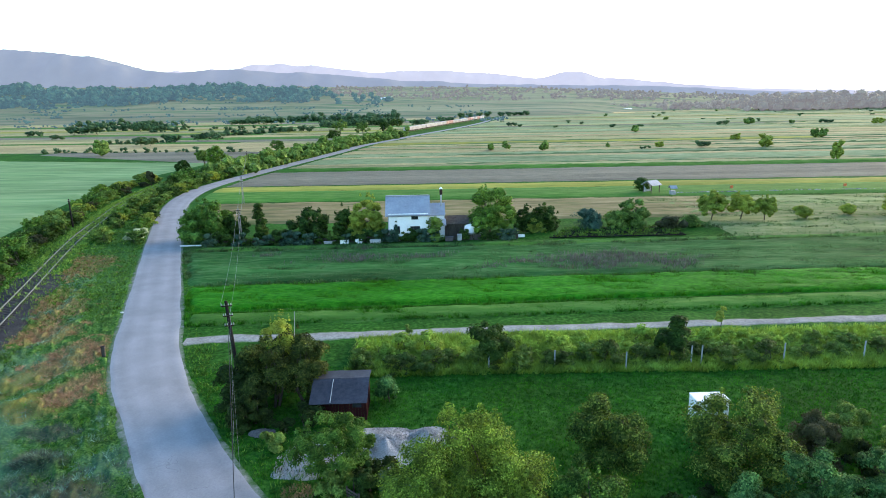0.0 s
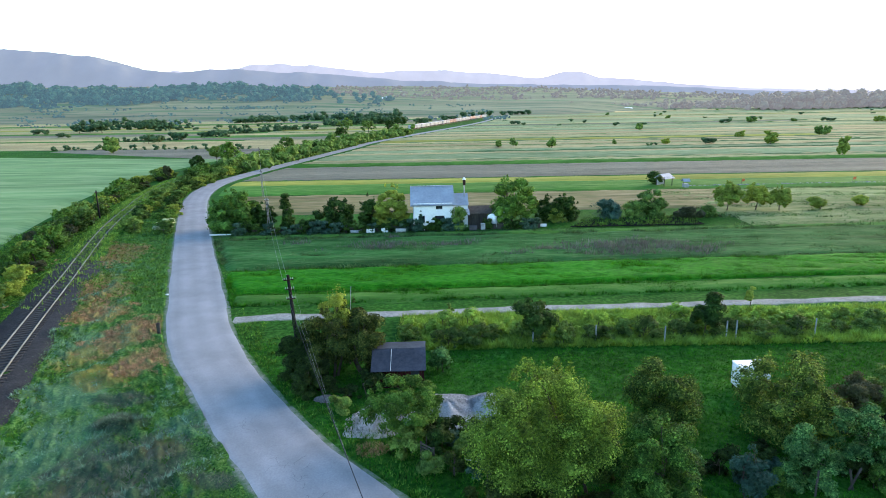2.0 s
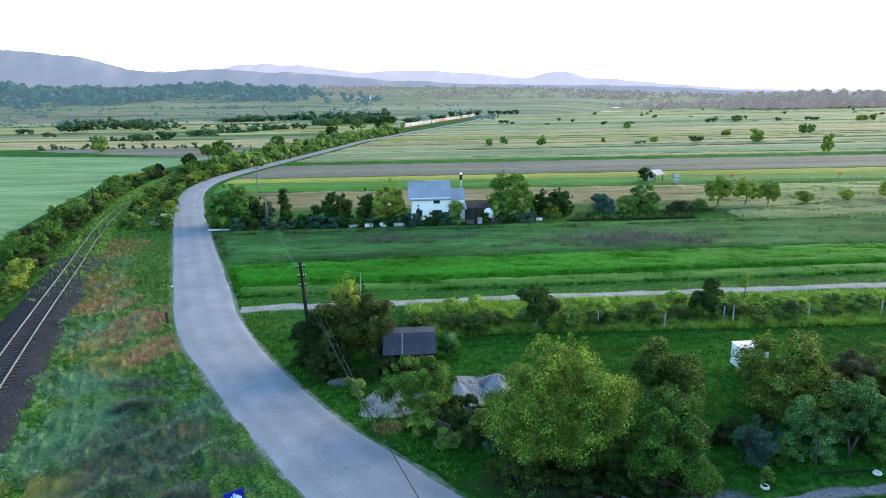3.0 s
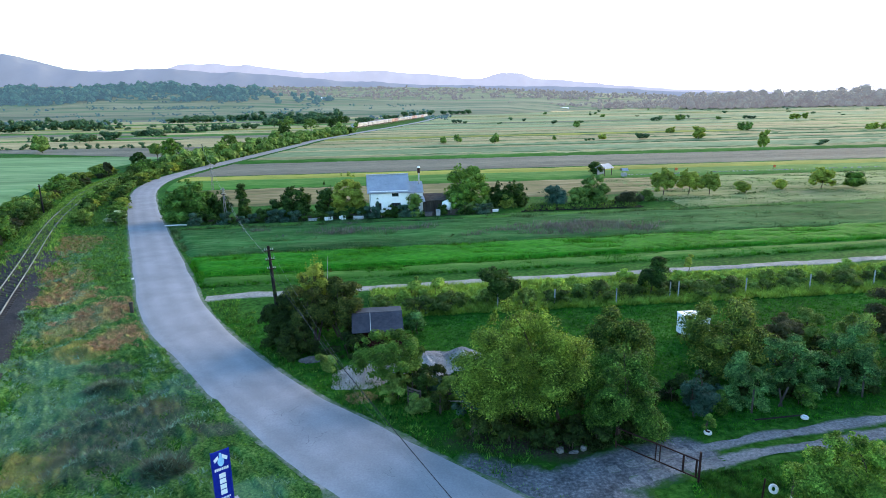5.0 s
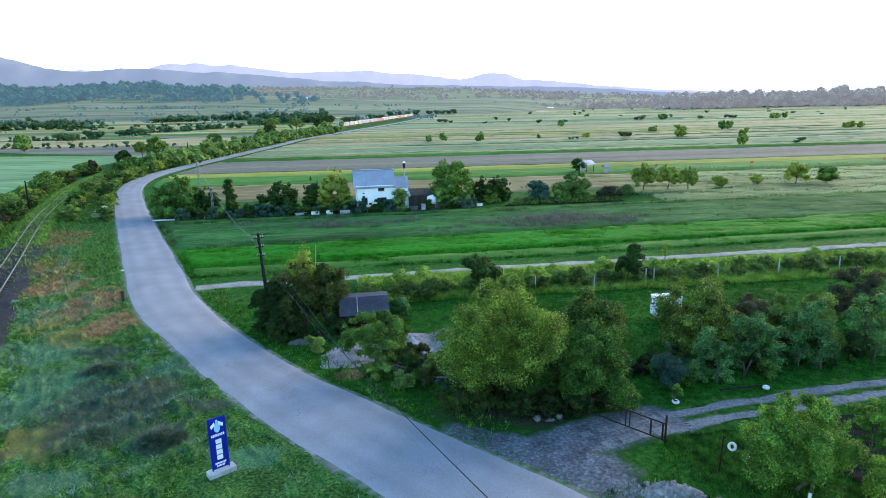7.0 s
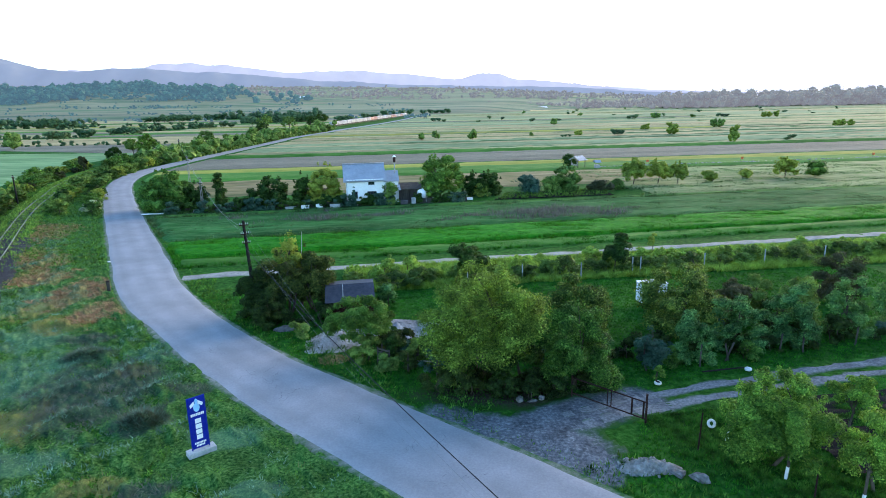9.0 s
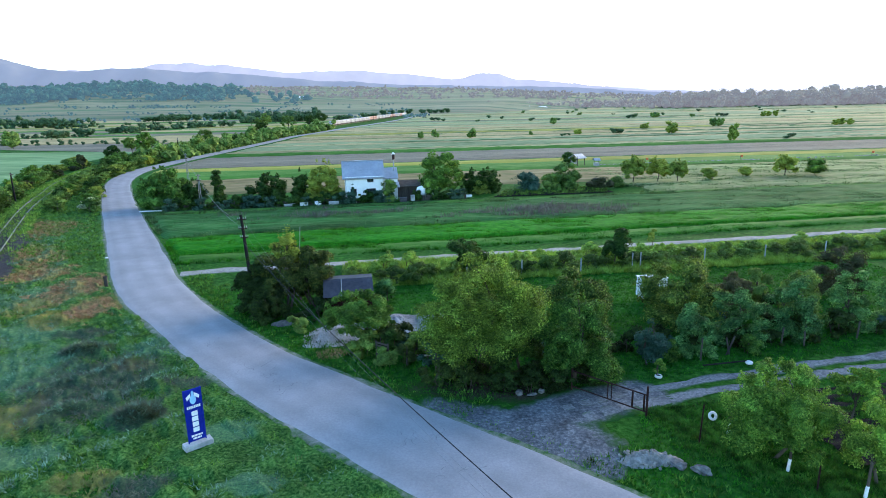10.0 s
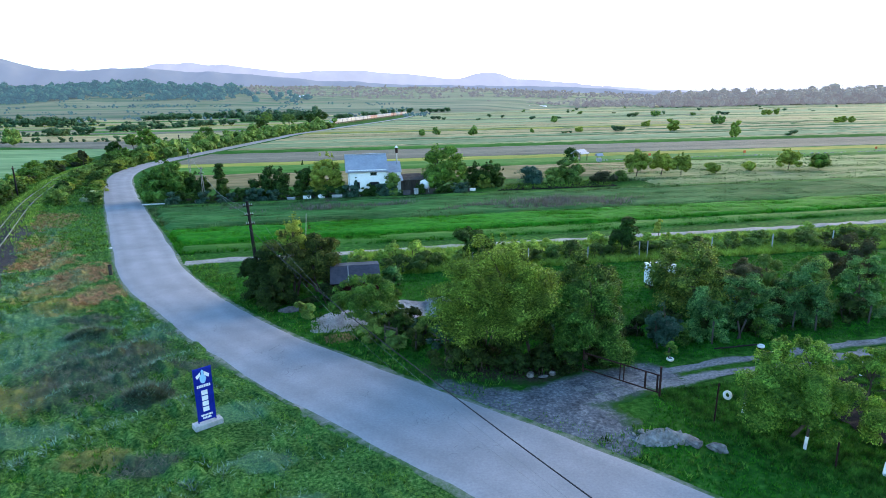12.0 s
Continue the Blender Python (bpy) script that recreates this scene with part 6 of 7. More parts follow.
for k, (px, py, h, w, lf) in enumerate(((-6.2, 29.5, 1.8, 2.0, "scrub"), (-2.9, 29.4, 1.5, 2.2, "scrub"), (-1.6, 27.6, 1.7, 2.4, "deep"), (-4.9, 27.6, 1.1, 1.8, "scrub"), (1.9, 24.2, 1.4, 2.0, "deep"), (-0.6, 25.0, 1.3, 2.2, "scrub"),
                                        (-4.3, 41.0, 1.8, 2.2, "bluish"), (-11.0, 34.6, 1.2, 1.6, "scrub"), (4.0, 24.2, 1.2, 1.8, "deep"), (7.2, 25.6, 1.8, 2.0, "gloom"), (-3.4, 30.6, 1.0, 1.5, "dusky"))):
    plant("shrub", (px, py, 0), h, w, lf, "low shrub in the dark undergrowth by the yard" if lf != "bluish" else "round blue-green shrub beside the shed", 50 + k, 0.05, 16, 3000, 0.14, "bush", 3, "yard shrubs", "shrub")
# extra dark shrubs, added to stand in for deep shade under the roadside trees
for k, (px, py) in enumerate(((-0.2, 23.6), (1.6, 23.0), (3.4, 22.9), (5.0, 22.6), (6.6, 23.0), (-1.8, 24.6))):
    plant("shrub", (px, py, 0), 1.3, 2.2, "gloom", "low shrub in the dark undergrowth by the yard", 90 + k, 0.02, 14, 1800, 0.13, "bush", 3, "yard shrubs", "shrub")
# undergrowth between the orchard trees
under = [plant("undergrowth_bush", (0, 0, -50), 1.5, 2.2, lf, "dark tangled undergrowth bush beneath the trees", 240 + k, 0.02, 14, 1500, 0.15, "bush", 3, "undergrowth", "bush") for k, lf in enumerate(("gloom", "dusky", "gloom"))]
rp = random.Random(20)
firstu = [True] * 3
for px, py in [(6.5 + 1.45 * k, 26.3 + 0.06 * k + 0.8 * (k % 2)) for k in range(20)] + [(-3.4 + 1.3 * k, 27.6 - 0.75 * k + 0.5 * (k % 2)) for k in range(7)] + [(-9.6, 37.0), (-10.6, 36.2), (-4.8, 30.2), (-2.6, 31.0), (-0.4, 29.8), (2.0, 28.6), (4.8, 27.4), (19.5, 30.2), (24.2, 31.2), (14.0, 28.0)]:
    k = rp.randrange(3)
    m = pose(px + rp.uniform(-0.3, 0.3), py + rp.uniform(-0.4, 0.4), 0, 0, 0, rp.uniform(0, 360))
    ob = under[k] if firstu[k] else copy_thing(under[k], m)
    s = rp.uniform(0.6, 1.2)
    ob.matrix_world = m @ Matrix.Diagonal((s, s, s * rp.uniform(0.8, 1.2), 1))
    firstu[k] = False
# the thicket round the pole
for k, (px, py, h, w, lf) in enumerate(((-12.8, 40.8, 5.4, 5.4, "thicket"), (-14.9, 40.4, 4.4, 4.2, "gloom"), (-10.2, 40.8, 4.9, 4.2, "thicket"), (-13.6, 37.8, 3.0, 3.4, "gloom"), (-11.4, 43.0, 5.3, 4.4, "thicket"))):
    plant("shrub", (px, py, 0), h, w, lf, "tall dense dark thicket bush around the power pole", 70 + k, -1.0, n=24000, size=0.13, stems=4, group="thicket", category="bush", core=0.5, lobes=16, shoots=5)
plant("tree", (-12.4, 43.2, 0), 6.5, 3.0, "yellowish", "yellow-green young tree rising from the thicket", 77, 1.0, n=9000, size=0.13, group="thicket", core=0.3, lobes=10, shoots=9)
stick = thing("bare_pole", (-11.8, 43.2, 0), 0, "thin bare pale stick rising from the thicket", "stick")
bar("shaft", (0, 0, 0), (0.5, 0, 6.3), 0.022, "concrete", stick)

# ---------------------------------------------------------------- weedy hedge along the lane
plant("tree", (3.8, 46.6, 0), 3.9, 3.8, "deep", "round dark green tree in the lane hedge", 80, 0.8, 34, 9000, 0.18, "round", 1, "hedge trees")
plant("tree", (18.8, 47.2, 0), 3.9, 2.9, "deep", "round dark green tree in the lane hedge", 81, 0.6, 30, 8000, 0.18, "round", 1, "hedge trees")
plant("shrub", (26.4, 54.3, 0), 2.2, 1.2, "yellowish", "yellow-green sapling at the lane's edge", 82, 0.3, 14, 1800, 0.14, "column", 1, "lane saplings", "shrub")
plant("shrub", (-3.4, 52.7, 0), 1.7, 0.9, "scrub", "small green sapling at the lane's edge", 83, 0.1, 12, 1500, 0.13, "column", 1, "lane saplings", "shrub")
weeds = [plant("hedge_shrub", (0, 0, -50), 1.3 + 0.15 * k, 2.3 + 0.3 * k, ("weed", "scrub", "weed", "hedgeleaf")[k], "weedy light green hedge shrub beside the lane", 84 + k, 0.05, 22, 2000, 0.14, "bush", 3, "lane hedge", "shrub", core=0.5) for k in range(4)]
rp = random.Random(21)
first = [True] * 4
xx = -7.0
while xx < 62:
    for row_y, among in ((46.4, (1, 3, 3)), (48.2, (0, 1, 2)), (50.0, (0, 0, 2))):
        k = rp.choice(among)
        s = rp.uniform(0.6, 1.1)
        m = pose(xx + rp.uniform(-0.5, 0.5), row_y + 0.03 * xx + rp.uniform(-0.8, 0.8), 0, 0, 0, rp.uniform(0, 360))
        ob = weeds[k] if first[k] else copy_thing(weeds[k], m)
        ob.matrix_world = m @ Matrix.Diagonal((s, s, s * rp.uniform(0.8, 1.1), 1))
        first[k] = False
    xx += 1.9

# ---------------------------------------------------------------- trees round the house
for k, (nm, px, py, h, w, lf, shp, lab) in enumerate((
        ("tree", -38.6, 96.6, 6.9, 8.4, "fresh", "round", "broad green tree at the house drive"), ("tree", -33.8, 97.0, 4.6, 4.0, "deep", "round", "dark green bushy tree in the house garden"),
        ("tree", -30.0, 97.6, 6.4, 3.6, "deep", "cone", "dark conical tree in the house garden"), ("tree", -21.3, 96.6, 5.3, 6.4, "deep", "round", "dark rounded tree in the house garden"),
        ("tree", -16.2, 97.0, 5.6, 3.8, "deep", "round", "dark green tree near the house"), ("tree", -12.6, 97.6, 7.2, 5.8, "yellowish", "round", "yellow-green tree beside the house"),
        ("conifer", -7.4, 93.7, 4.0, 1.5, "dusky", "cone", "small dark cypress before the white wall"), ("tree", -1.3, 93.6, 3.9, 2.7, "scrub", "round", "small green tree at the house corner"),
        ("tree", 8.0, 97.4, 8.1, 7.8, "fresh", "round", "large round walnut tree beside the yard"), ("tree", 13.8, 99.6, 4.6, 3.9, "deep", "round", "dark bush by the walnut tree"),
        ("tree", 17.2, 100.2, 4.6, 4.6, "deep", "round", "dark bush by the walnut tree"), ("shrub", 15.4, 98.6, 2.4, 2.4, "yellowish", "bush", "yellow-green shrub by the dark bushes"),
        ("shrub", 24.7, 101.6, 3.1, 4.6, "dusky", "bush", "dusky green bush behind the vegetable beds"), ("tree", 32.4, 101.8, 4.9, 5.2, "scrub", "round", "loose green tree behind the vegetable beds"),
        ("shrub", 29.4, 101.4, 2.9, 3.2, "scrub", "bush", "loose green bush behind the vegetable beds"), ("shrub", 38.3, 99.4, 2.2, 3.6, "plum", "bush", "brownish low bush at the garden's end"),
        ("tree", 48.0, 106.0, 5.4, 5.0, "yellowish", "wide", "yellow-green young tree in the pasture"), ("tree", 53.2, 106.0, 5.0, 4.6, "yellowish", "wide", "yellow-green young tree in the pasture"),
        ("tree", 57.0, 105.0, 4.6, 3.8, "yellowish", "round", "yellow-green young tree in the pasture"), ("shrub", 64.0, 105.4, 2.6, 2.4, "yellowish", "round", "thin yellowish sapling in the pasture"),
        ("shrub", 74.0, 108.8, 2.2, 2.4, "yellowish", "round", "thin yellowish sapling in the pasture"), ("tree", 82.1, 107.4, 4.5, 4.4, "yellowish", "wide", "loose yellow-green tree in the pasture"),
        ("tree", 88.5, 106.5, 3.7, 4.2, "walnut", "wide", "loose yellowish tree in the pasture"), ("shrub", 42.5, 101.0, 2.0, 2.6, "scrub", "bush", "low bush at the pasture's edge"),
        ("shrub", -26.0, 95.6, 1.8, 3.4, "deep", "bush", "low dark garden bush"), ("shrub", -10.0, 94.2, 1.6, 2.6, "deep", "bush", "low dark garden bush"), ("shrub", -4.2, 93.9, 1.4, 3.0, "deep", "bush", "low dark garden bush"),
        ("shrub", 3.4, 94.0, 2.4, 1.6, "deep", "column", "slim dark shrub in the yard"), ("tree", 46.6, 140.6, 3.4, 3.2, "deep", "round", "small dark tree beside the field hut"))):
    cat = "shrub" if nm == "shrub" else "tree"
    plant(nm, (px, py, 0.05), h, 1.2 * w, lf, lab, 120 + k, -0.32 * h if px < 44 else 0.05 * h, 44, 15000 if h > 6.5 else 9000 if h > 4 else 4000, 0.24 if h > 4 else 0.18, "bush" if shp in ("round", "wide") and px < 44 else shp, 1 if nm != "shrub" else 2, "house trees" if px < 40 else "pasture trees", cat,
          core=0.8, lobes=22 if h > 4 and shp != "cone" else 0, shoots=5 if h > 4 else 0)

garden_hedge = [plant("garden_bush", (0, 0, -50), 1.9, 2.4, lf, "dense dark bush along the garden fence", 155 + k, 0.02, 18, 1300, 0.24, "bush", 2, "garden hedge", "bush") for k, lf in enumerate(("deep", "dusky"))]
firstg = [True, True]
gx0 = -36.5
while gx0 < 12.5:
    k = rp.randrange(2)
    if not -0.6 < gx0 < 6.4:
        m = pose(gx0, 92.9 + 0.02 * gx0 + rp.uniform(-0.3, 1.2), 0.05, 0, 0, rp.uniform(0, 360))
        ob = garden_hedge[k] if firstg[k] else copy_thing(garden_hedge[k], m)
        s = rp.uniform(0.65, 1.15)
        ob.matrix_world = m @ Matrix.Diagonal((s, s, s, 1))
        firstg[k] = False
    gx0 += rp.uniform(1.0, 1.8)

far_bush = [plant("field_bush", (0, 0, -50), 4.6, 5.0, lf, lab, 210 + k, 0.02, 26, 1000, 0.36, "round", 1, "field bushes", "bush", core=0.85)
            for k, (lf, lab) in enumerate((("scrub", "lone green bush on the open fields"), ("bushleaf", "dull green bush on the open fields"), ("yellowish", "yellowish bush on the open fields")))]
first3 = [True] * 3


n_far = [0]
rows_of = []


def far(x, y, h, w, k):
    if w > 1.5 * h and n_far[0] < 290:            # a broad one grows from several stems
        n = min(4, math.ceil(w / (1.3 * h)))
        for q in range(n):
            far(x + (q - (n - 1) / 2) * w / n, y + rp.uniform(-1, 1), h * rp.uniform(0.75, 1), w / n * 1.25 if w / n * 1.25 < 1.5 * h * 0.75 else h, k)
        return
    n_far[0] += 1
    m = pose(x, y, 0.1, 0, 0, rp.uniform(0, 360))
    ob = far_bush[k] if first3[k] else copy_thing(far_bush[k], m)
    ob.matrix_world = m @ Matrix.Diagonal((w / 5, w / 5, h / 4, 1))
    first3[k] = False


# ---------------------------------------------------------------- hedgerows along the railway
hedge = [plant("hedge_bush", (0, 0, -50), h, w, lf, lab, 160 + k, 0.05, 26, 2000, 0.27, "bush", 3, "railway hedge", "bush", core=0.55)
         for k, (h, w, lf, lab) in enumerate(((2.6, 4.2, "scrub", "wild green bush of the railway hedge"), (3.2, 4.6, "fresh", "bright green bush of the railway hedge"), (2.2, 3.8, "yellowish", "yellow-green bush of the railway hedge"),
                                              (2.8, 4.4, "deep", "dark green bush of the railway hedge"), (2.0, 3.6, "plum", "dark purplish bush of the railway hedge"), (2.0, 3.4, "blossom", "bush with white blossom in the railway hedge")))]
first = [True] * 6


def set_bush(x, y, k, s, tall=1.0):
    m = pose(x, y, 0.05, 0, 0, rp.uniform(0, 360))
    ob = hedge[k] if first[k] else copy_thing(hedge[k], m)
    ob.matrix_world = m @ Matrix.Diagonal((s, s, s * tall, 1))
    first[k] = False


rx, ry = RAIL_UP[:, 0], RAIL_UP[:, 1]
yy = 40.0
while yy < 178:                                   # west side
    bx = float(np.interp(yy, ry, rx))
    for gap in (5.4, 8.2):
        if rp.random() < (0.92 if gap > 6.5 else 0.75):
            set_bush(bx - gap - rp.uniform(-0.6, 0.8), yy + rp.uniform(-1, 1), rp.choice((0, 0, 1, 2, 2, 3, 4)), rp.uniform(0.7, 1.15), rp.uniform(0.75, 1.15))
    yy += rp.uniform(2.6, 3.6)
yy = 95.0
while yy < 400:                                   # between railway and road
    a = float(np.interp(yy, ry, rx)) + 3.4
    b = float(np.interp(yy, ROAD_UP[:, 1], ROAD_UP[:, 0])) - 3.9
    n = 2 if b - a < 8 else 3
    for q in np.linspace(0.15, 0.95, n):
        if yy > 190 and rp.random() < 0.92:
            rows_of.append((a + (b - a) * q, yy + rp.uniform(-1.6, 1.6), rp.uniform(3.2, 6.0), 0))
        elif rp.random() < 0.92:
            s = rp.uniform(0.6, 1.0) if yy < 150 else rp.uniform(0.8, 1.4)
            set_bush(a + (b - a) * q, yy + rp.uniform(-1.4, 1.4), rp.choice((0, 0, 0, 1, 2, 3, 3)) if not (95 < yy < 102 and q > 0.4) else 5, s, rp.uniform(0.75, 1.15))
    yy += 3.2 if yy < 160 else 4.8
for k, (px, py, h, w, lf, lab) in enumerate(((-76, 205, 8.5, 7.5, "fresh", "tall green tree above the railway hedge"), (-80, 188, 5.5, 6.0, "deep", "dark tree above the railway hedge"), (-84, 215, 6.5, 6.5, "scrub", "green tree above the railway hedge"),
                                             (-70, 262, 7.0, 8.0, "scrub", "green tree above the railway hedge"), (-80.5, 167, 4.4, 2.6, "plum", "half bare dark tree beside the railway"), (-58, 330, 8.0, 9.0, "deep", "dark tree above the railway hedge"),
                                             (-50, 392, 10.0, 11.0, "scrub", "large tree beside the railway"), (-38, 418, 9.0, 9.0, "deep", "dark tree beside the railway"), (-70, 428, 11.0, 12.0, "scrub", "large tree beyond the railway"), (-35, 470, 10, 12, "deep", "large dark tree beyond the railway"))):
    plant("tree", (px, py, 0), h, w, lf, lab, 190 + k, None, n=6000, size=0.32, group="railway trees", lobes=14)

# ---------------------------------------------------------------- bushes scattered over the plain
for x, y, h, w, k in ((21.5, 267, 3.4, 3.6, 0), (28.9, 272, 3.9, 3.8, 0), (43.7, 260, 4.6, 5.4, 0), (114, 266, 3.5, 6, 1), (138, 260, 5.2, 6.2, 2), (193, 313, 5.2, 11, 0), (134, 206, 5.9, 4.2, 2), (75, 275, 2.2, 2.6, 0), (88, 263, 1.6, 6, 1), (97, 272, 2.4, 4, 2),
                      (150, 312, 3, 5, 2), (165, 215, 2.2, 3, 1), (158, 208, 1.6, 3, 1), (125, 395, 4.5, 6, 0), (215, 470, 5, 10, 1), (300, 480, 4, 12, 1), (240, 480, 5, 9, 0), (330, 460, 5, 18, 2), (128, 460, 3.5, 5, 1), (60, 520, 5, 9, 1), (260, 300, 4, 12, 2),
                      (-152, 274, 7.2, 9, 0), (-291, 496, 9.5, 17, 1), (-278, 498, 10.5, 15, 1), (-164, 340, 6.4, 11, 1), (-164, 373, 6.4, 12, 1), (-150, 386, 6.6, 11, 1), (-140, 384, 6.0, 9, 1), (-254, 529, 10.5, 16, 1), (-240, 527, 8.5, 13, 1), (-215, 668, 9, 24, 1), (-195, 672, 10, 22, 1), (-180, 676, 9, 20, 1),
                      (-262, 420, 5, 10, 1), (-310, 470, 6, 14, 1), (-120, 470, 7, 14, 1), (-105, 478, 7, 12, 1), (-90, 520, 9, 16, 1), (-75, 560, 10, 18, 1), (-60, 600, 9, 16, 1), (-20, 560, 8, 14, 1), (5, 640, 9, 18, 1), (30, 760, 10, 20, 1), (55, 800, 10, 22, 1), (85, 820, 9, 20, 1), (110, 850, 9, 24, 1), (-330, 330, 6, 10, 1)):
    far(x, y, h, w, k)
for xa, ya, xb, yb, n, low, high in ((-200, 360, -165, 372, 9, 1.2, 2.6), (-162, 432, -122, 500, 16, 2.0, 4.0), (-420, 715, -296, 690, 16, 3, 6), (-320, 560, -240, 575, 9, 3, 7), (-232, 770, -60, 800, 24, 4, 9), (-240, 520, -150, 560, 8, 2, 4), (-110, 590, -45, 620, 10, 4, 8)):
    for q in np.linspace(0, 1, n):                # hedges between the western fields
        for side in (-1.5, 1.5):
            rows_of.append((xa + (xb - xa) * q + rp.uniform(-2, 2) + side, ya + (yb - ya) * q + rp.uniform(-2, 2), 1.3 * rp.uniform(low, high), 1))
for q in range(38):                               # scattered ones to the east
    y = rp.uniform(420, 1000)
    far(rp.uniform(0.08, 0.85) * y, y, rp.uniform(1.5, 4.0), rp.uniform(2.5, 5.5), rp.choice((0, 1, 1)))
for q in range(20):
    x = -95 - 5.2 * q
    rows_of.append((x, 286 + 0.12 * (-x - 80), rp.uniform(1.6, 3.2), 1))
for k, lf, nm, lab in ((0, "scrub", "railway_hedge", "bushy hedge along road and railway"), (1, "bushleaf", "field_hedge", "low hedges between the western fields")):
    q = np.array([r[:3] for r in rows_of if r[3] == k])
    clumps(nm, q[:, 0], q[:, 1], -0.28 * q[:, 2], 1.25 * q[:, 2], lf, lab, 86 + k, 120, 1.1, "hedge", 1.9)


# ---------------------------------------------------------------- grass
def lawn(name, n, bounds, material, height, label, seed, ok=None, lean=0.6, width=0.03, per=3, on_rail=False):
    r = np.random.RandomState(seed)
    x, y = r.uniform(bounds[0], bounds[1], n), r.uniform(bounds[2], bounds[3], n)
    k = away(x, y, ROAD_NEAR) > np.interp(y, ROAD_UP[:, 1], ROAD_UP[:, 2]) / 2 + 0.25 + r.uniform(0, 0.5, n)
    k &= (away(x, y, RAIL_NEAR) > 2.4) if not on_rail else (away(x, y, RAIL_NEAR) < 2.6)
    k &= away(x, y, LANE) > 1.2
    if ok is not None:
        k &= ok(x, y, r)
    x, y = x[k], y[k]
    return tagged(link(name, soup(name, blades(r, x, y, surface(x, y) + mounds(x, y) + (0.2 * swath(x, y) if name in ("raked_rows", "verge_grass", "raked_stalks") else 0.0), height, lean, width, per), 3), material), label, "grass", "", "stuff")


def west_of_road(x, y):
    return x < np.interp(y, ROAD_UP[:, 1], ROAD_UP[:, 0])


def off_tracks(x, y):
    return (away(x, y, TRACK) > 1.5) & (((x - 3.4) / 4.6) ** 2 + ((y - 19.0) / 3.4) ** 2 > 1) & (((x - 6.0) / 4.0) ** 2 + ((y - 20.6) / 2.0) ** 2 > 1)


def cut_zone(x, y):
    return waves(x, y, 501, 9) + 0.5 * waves(x, y, 502, 3)


lawn("verge_grass", 210000, (-62, 4, 8, 70), "blade", 0.14, "short green roadside grass", 401, lambda x, y, r: west_of_road(x, y) & (np.maximum(np.maximum(drift(x, y, RAKED, 613), drift(x, y, DEAD, 614)), 0.6 * drift(x, y, PALE, 611)) < r.uniform(0.2, 1.0, len(x))) & (waves(x, y, 509, 2.2) > r.uniform(-1.6, 0.5, len(x))), 0.8, 0.026)
lawn("cut_grass", 120000, (-60, -2, 8, 90), "cut", 0.18, "drying cut grass lying in grey-green swaths", 402, lambda x, y, r: west_of_road(x, y) & (np.maximum(drift(x, y, PALE, 611), 0.35 * (cut_zone(x, y) > 0.5)) > r.uniform(0.2, 1.0, len(x))), 1.5, 0.03, 2)
lawn("straw_grass", 40000, (-60, -2, 8, 90), "straw", 0.18, "yellowing grass on the bank", 403, lambda x, y, r: west_of_road(x, y) & (np.maximum(drift(x, y, STRAW, 612), 0.3 * (waves(x, y, 503, 5) > 0.5)) > r.uniform(0.2, 1.0, len(x))), 1.4)
lawn("bank_grass", 30000, (-75, -20, 60, 135), "blade", 0.32, "long grass on the railway bank", 404, lambda x, y, r: west_of_road(x, y), 1.0, 0.05)


lawn("raked_rows", 90000, (-48, -8, 11, 72), "cut", 0.2, "rows of raked grey-green cut grass", 419, lambda x, y, r: west_of_road(x, y) & (swath(x, y) > r.uniform(0.1, 1.0, len(x))), 1.3, 0.03, 3)


def in_spots(x, y, r):
    return west_of_road(x, y) & (drift(x, y, DEAD, 614) > r.uniform(0.2, 1.1, len(x)))


lawn("dead_grass", 260000, (-57, -24, 38, 88), "dead", 0.14, "reddish brown patches of dead grass", 405, in_spots, 1.8, 0.045)


lawn("trampled_grass", 1700, (-10, -7, 28.6, 31.6), "dead", 0.1, "small brown patch of trampled grass by the gravel", 417, lambda x, y, r: ((x + 8.5) / 1.1) ** 2 + ((y - 30.1) / 0.9) ** 2 < r.uniform(0.2, 1.1, len(x)), 1.6, 0.03)


def in_heaps(x, y, r):
    return drift(x, y, RAKED, 613) > r.uniform(0.3, 1.5, len(x))


lawn("raked_stalks", 60000, (-36, -14, 15, 39), "grey_stalk", 0.2, "raked grey stalks lying in low heaps", 406, in_heaps, 1.8, 0.02, 2)
lawn("lot_grass", 100000, (-24, 44, 10, 47), "lush", 0.13, "lush green grass of the fenced lot", 407, lambda x, y, r: ~west_of_road(x, y) & off_tracks(x, y))
lawn("orchard_grass", 46000, (8.5, 22, 8, 19.6), "orchard", 0.16, "deep green uncut grass under the fruit trees", 415, lambda x, y, r: (x > 9.6 - 0.45 * (y - 16) + r.normal(size=len(x)) * 0.9) & (waves(x, y, 510, 3) > r.uniform(-1.3, 0.8, len(x))), 0.8, 0.03)
lawn("edge_weeds", 26000, (-32, 14, 12, 54), "blade", 0.28, "taller weeds along the road's inner edge", 408, lambda x, y, r: ~west_of_road(x, y) & off_tracks(x, y) & (away(x, y, ROAD_NEAR) < 6.5) & (waves(x, y, 506, 4) > -0.2), 0.7, 0.035)
lawn("lane_weeds", 34000, (-8, 62, 45, 53.6), "weed", 0.5, "weeds between hedge and lane", 409, lambda x, y, r: ~west_of_road(x, y), 0.7, 0.04)
lawn("crop_blades", 80000, (-30, 80, 57, 73), "lush", 0.42, "upright blades of the young crop", 410, lambda x, y, r: ~west_of_road(x, y) & (y < 70.5 + 0.045 * (x + 26)) & (y > 61.8 + 0.045 * (x + 26)), 0.4, 0.035)
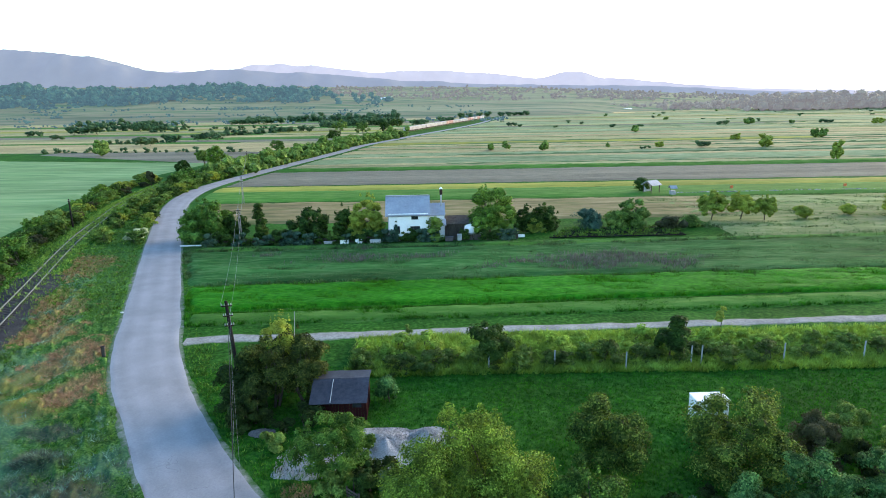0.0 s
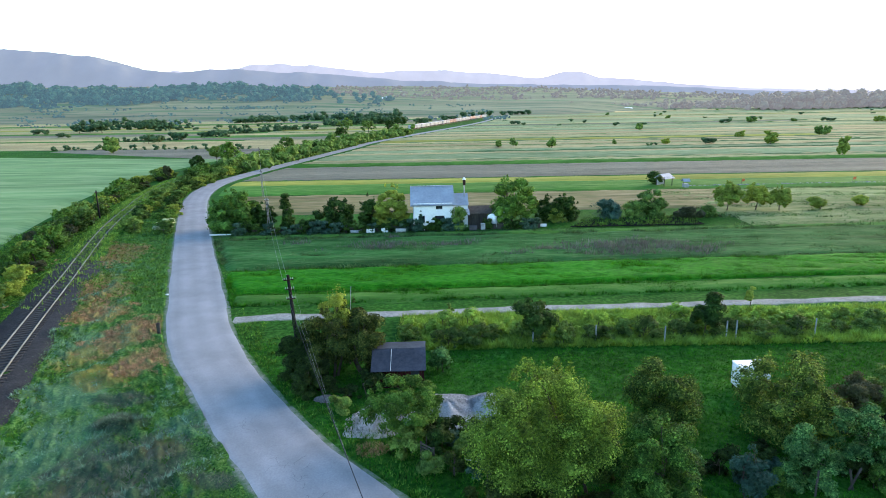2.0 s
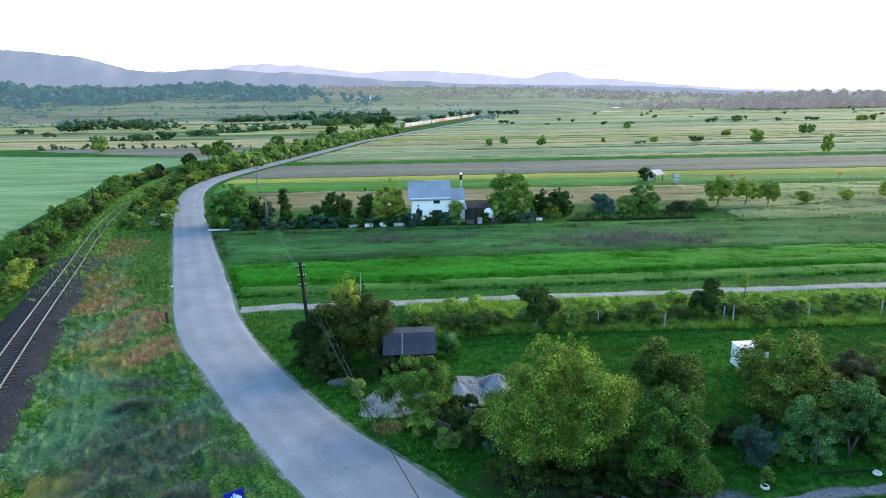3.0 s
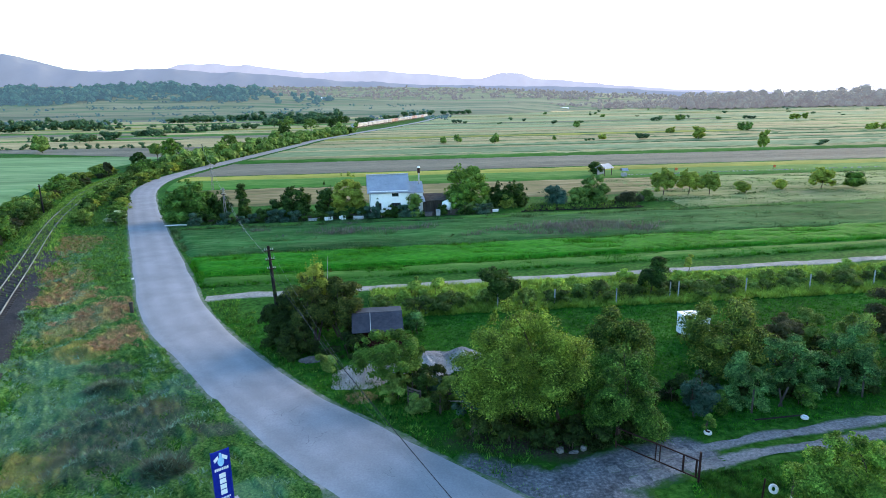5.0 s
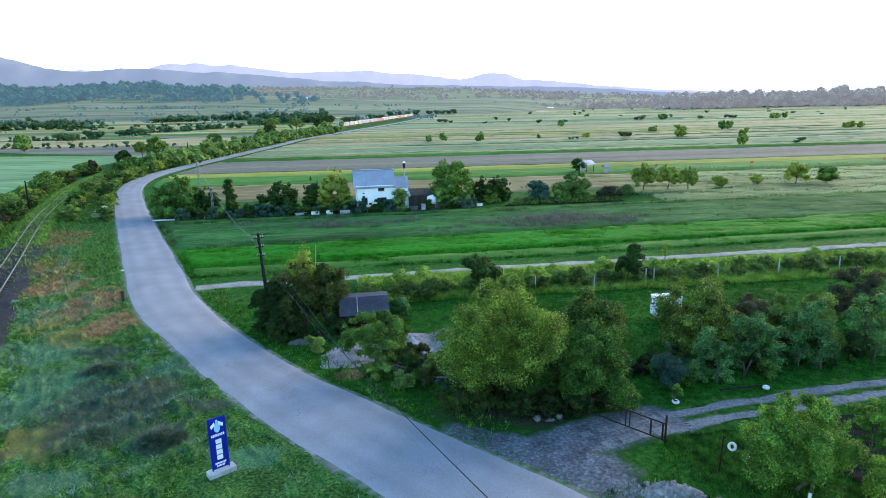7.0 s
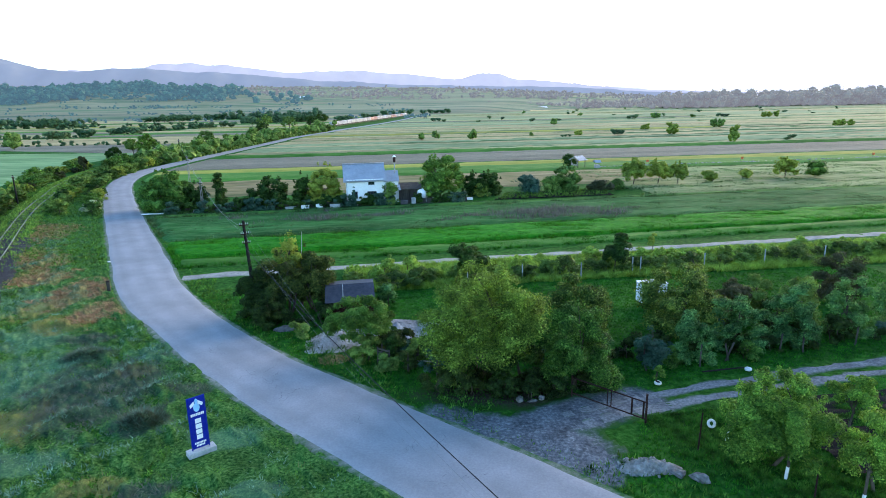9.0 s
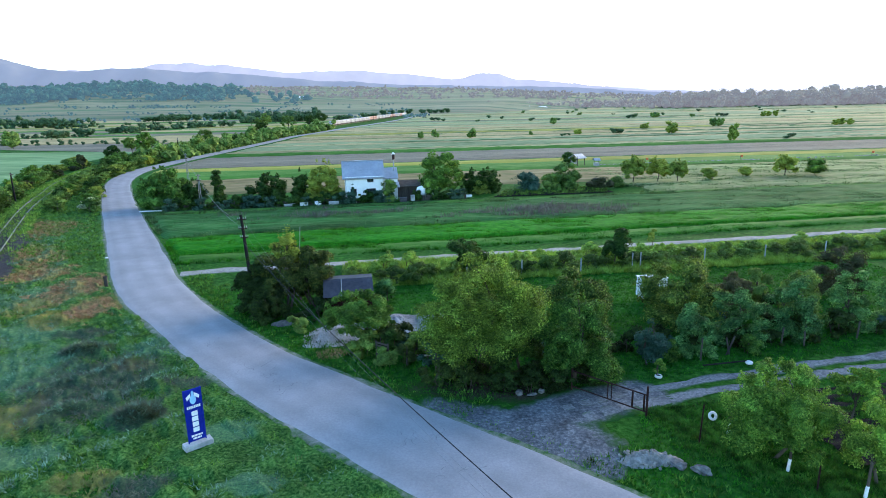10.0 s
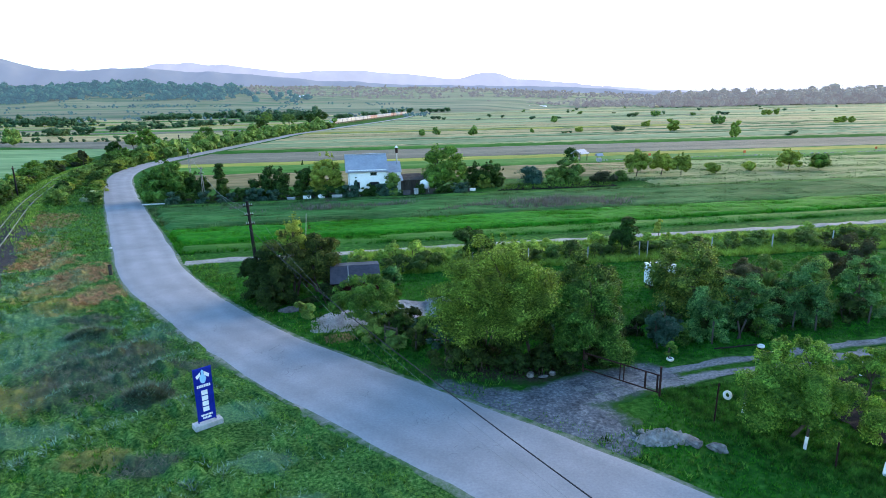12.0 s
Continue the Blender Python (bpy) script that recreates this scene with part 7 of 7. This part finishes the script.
lawn("kerb_tufts", 60000, (-62, 6, 6, 120), "blade", 0.14, "grass tufts creeping over the asphalt edge", 418, lambda x, y, r: away(x, y, ROAD_NEAR) < 4.6, 0.9, 0.035)
lawn("meadow_blades", 40000, (-40, 80, 71, 92), "seedhead", 0.45, "uneven seed heads of the meadow", 411, lambda x, y, r: ~west_of_road(x, y) & (waves(x, y * 3, 507, 14) > -0.3), 0.6, 0.05)
lawn("pasture_tufts", 26000, (44, 118, 92, 134), "seedhead", 0.42, "uneven tufts of the rough pasture", 416, lambda x, y, r: waves(x, y * 2.5, 511, 16) > r.uniform(-0.4, 0.8, len(x)), 0.6, 0.09)
lawn("purple_stalks", 24000, (-32, 56, 74, 90), "purple", 0.8, "greyish purple dry stalks in the meadow", 412, lambda x, y, r: np.minimum(((x - 22) / 12) ** 2 + ((y - 79) / 5.0) ** 2, 0.6 + ((x + 12) / 16) ** 2 + ((y - 83) / 3) ** 2) * (1 + 0.5 * waves(x, y * 2, 508, 8)) < r.uniform(0.1, 1.2, len(x)), 0.4, 0.05)
garden = tagged(link("dug_garden", sheet("dug_garden", np.stack([np.stack([np.linspace(15.9, 36, 40), np.full(40, yy), 0.05 + 0.05 * np.sin(np.full(40, yy) * 7) + 0.02 * waves(np.linspace(15.9, 36, 40), np.full(40, yy), 9, 1)], -1) for yy in np.linspace(12.9, 20.0, 60)], 0)), "bed"),
                "dark freshly dug garden soil beside the drive", "garden bed", "", "structure")
for px, py in ((12.5, 13.2), (14.3, 10.9), (11.7, 16.5)):
    ob = thing("whitewashed_stem", (px, py, 0), 0, "short whitewashed young tree stem", "tree trunk", "whitewashed stems")
    bar("lime_coat", (0, 0, 0), (0.05, 0, 0.6), 0.07, "lime", ob)
    bar("stem", (0.05, 0, 0.6), (0.12, 0.05, 1.7), 0.06, "bark", ob)

lawn("track_grass", 110000, (-80, -33, 36, 175), "weed", 0.4, "grass growing between and beside the rails", 413, lambda x, y, r: y > 54 + r.uniform(0, 62, len(x)), 0.5, 0.05, 3, True)

lawn("strip_grass", 26000, (-28, 80, 56.5, 63), "lush", 0.34, "grass of the strip beside the lane", 414, lambda x, y, r: ~west_of_road(x, y) & (y < 61.2 + 0.05 * (x + 24)) & (y > 57.2 + 0.05 * (x + 24)), 0.6, 0.045)

# cracks and tar patches of the road
cracks = []
rc = np.random.RandomState(66)


def crack_line(p, a, length, width):
    """A wandering crack of short tapering pieces, which now and then forks."""
    p = np.array(p, float)
    for k in range(int(length / 0.16)):
        a += rc.normal() * 0.45
        t = np.array([math.cos(a), math.sin(a)])
        side = np.array([-t[1], t[0]]) * width * rc.uniform(0.4, 1.3)
        q = p + t * 0.18
        z = 0.109 - 0.05 * 4 * min(1.0, (away(q[:1], q[1:], ROAD_NEAR)[0] / 6.6)) ** 2
        cracks.append([(*v, z) for v in (p - side, q - side * 0.7, q + side * 0.7, p + side)])
        if rc.uniform() < 0.13 and length > 0.6:
            crack_line(q, a + rc.choice((-1, 1)) * rc.uniform(0.6, 1.3), length * 0.4, width * 0.8)
        p = p + t * 0.16


for cx, cy, n, spread, size in ((-16.4, 32.4, 2, 0.5, 3.0), (-14.4, 30.1, 3, 0.6, 1.5), (-12.8, 28.1, 7, 0.7, 1.2), (-11.9, 27.0, 5, 0.6, 0.9), (-10.7, 25.6, 5, 0.9, 1.0), (-4.26, 18.3, 8, 0.4, 0.7), (-2.7, 18.6, 6, 0.4, 0.6),
                                (-3.0, 15.3, 5, 0.4, 0.5), (-1.6, 15.6, 8, 0.35, 0.5), (-7.0, 21.6, 3, 0.8, 0.9), (-24.4, 39.9, 2, 0.9, 1.6)):
    for _ in range(n):
        crack_line(np.array([cx, cy]) + rc.normal(size=2) * spread * 0.6, rc.uniform(0, 6.28) if size < 2 else 2.26 + rc.normal() * 0.1, size * rc.uniform(0.5, 1.2), rc.uniform(0.006, 0.02))
tagged(link("road_cracks", soup("road_cracks", np.array(cracks)), "crack"), "dark broken spots and cracks in the asphalt", "road crack", "", "stuff")


# ---------------------------------------------------------------- raked heaps of stalks on the verge
def brush_heap(x, y, rx, ry, h, seed):
    r = np.random.RandomState(seed)
    n = 1500
    q, a = r.uniform(0, 1, n) ** 0.55, r.uniform(0, 6.28, n)
    px, py = x + rx * q * np.cos(a), y + ry * q * np.sin(a)
    pz = surface(px, py) + mounds(px, py) + h * (1 - q ** 2) * r.uniform(0.2, 1, n)
    ob = thing("brush_heap", (0, 0, 0), 0, "dark heap of raked stalks and cut brush on the grass", "brush heap", "brush heaps")
    link("stalk_layer", soup("stalk_layer", blades(r, px, py, pz, 0.3, 1.6, 0.018, 1), 3), "twig", ob)["kind"] = "stuff"
    link("clipping_layer", soup("clipping_layer", blades(r, px[::2], py[::2], pz[::2], 0.22, 1.2, 0.03, 1), 3), "cut", ob)["kind"] = "stuff"


for k, q in enumerate(((-18.5, 23.2, 1.2, 0.8, 0.45), (-25.5, 33.4, 1.4, 0.7, 0.35))):
    brush_heap(*q, 430 + k)
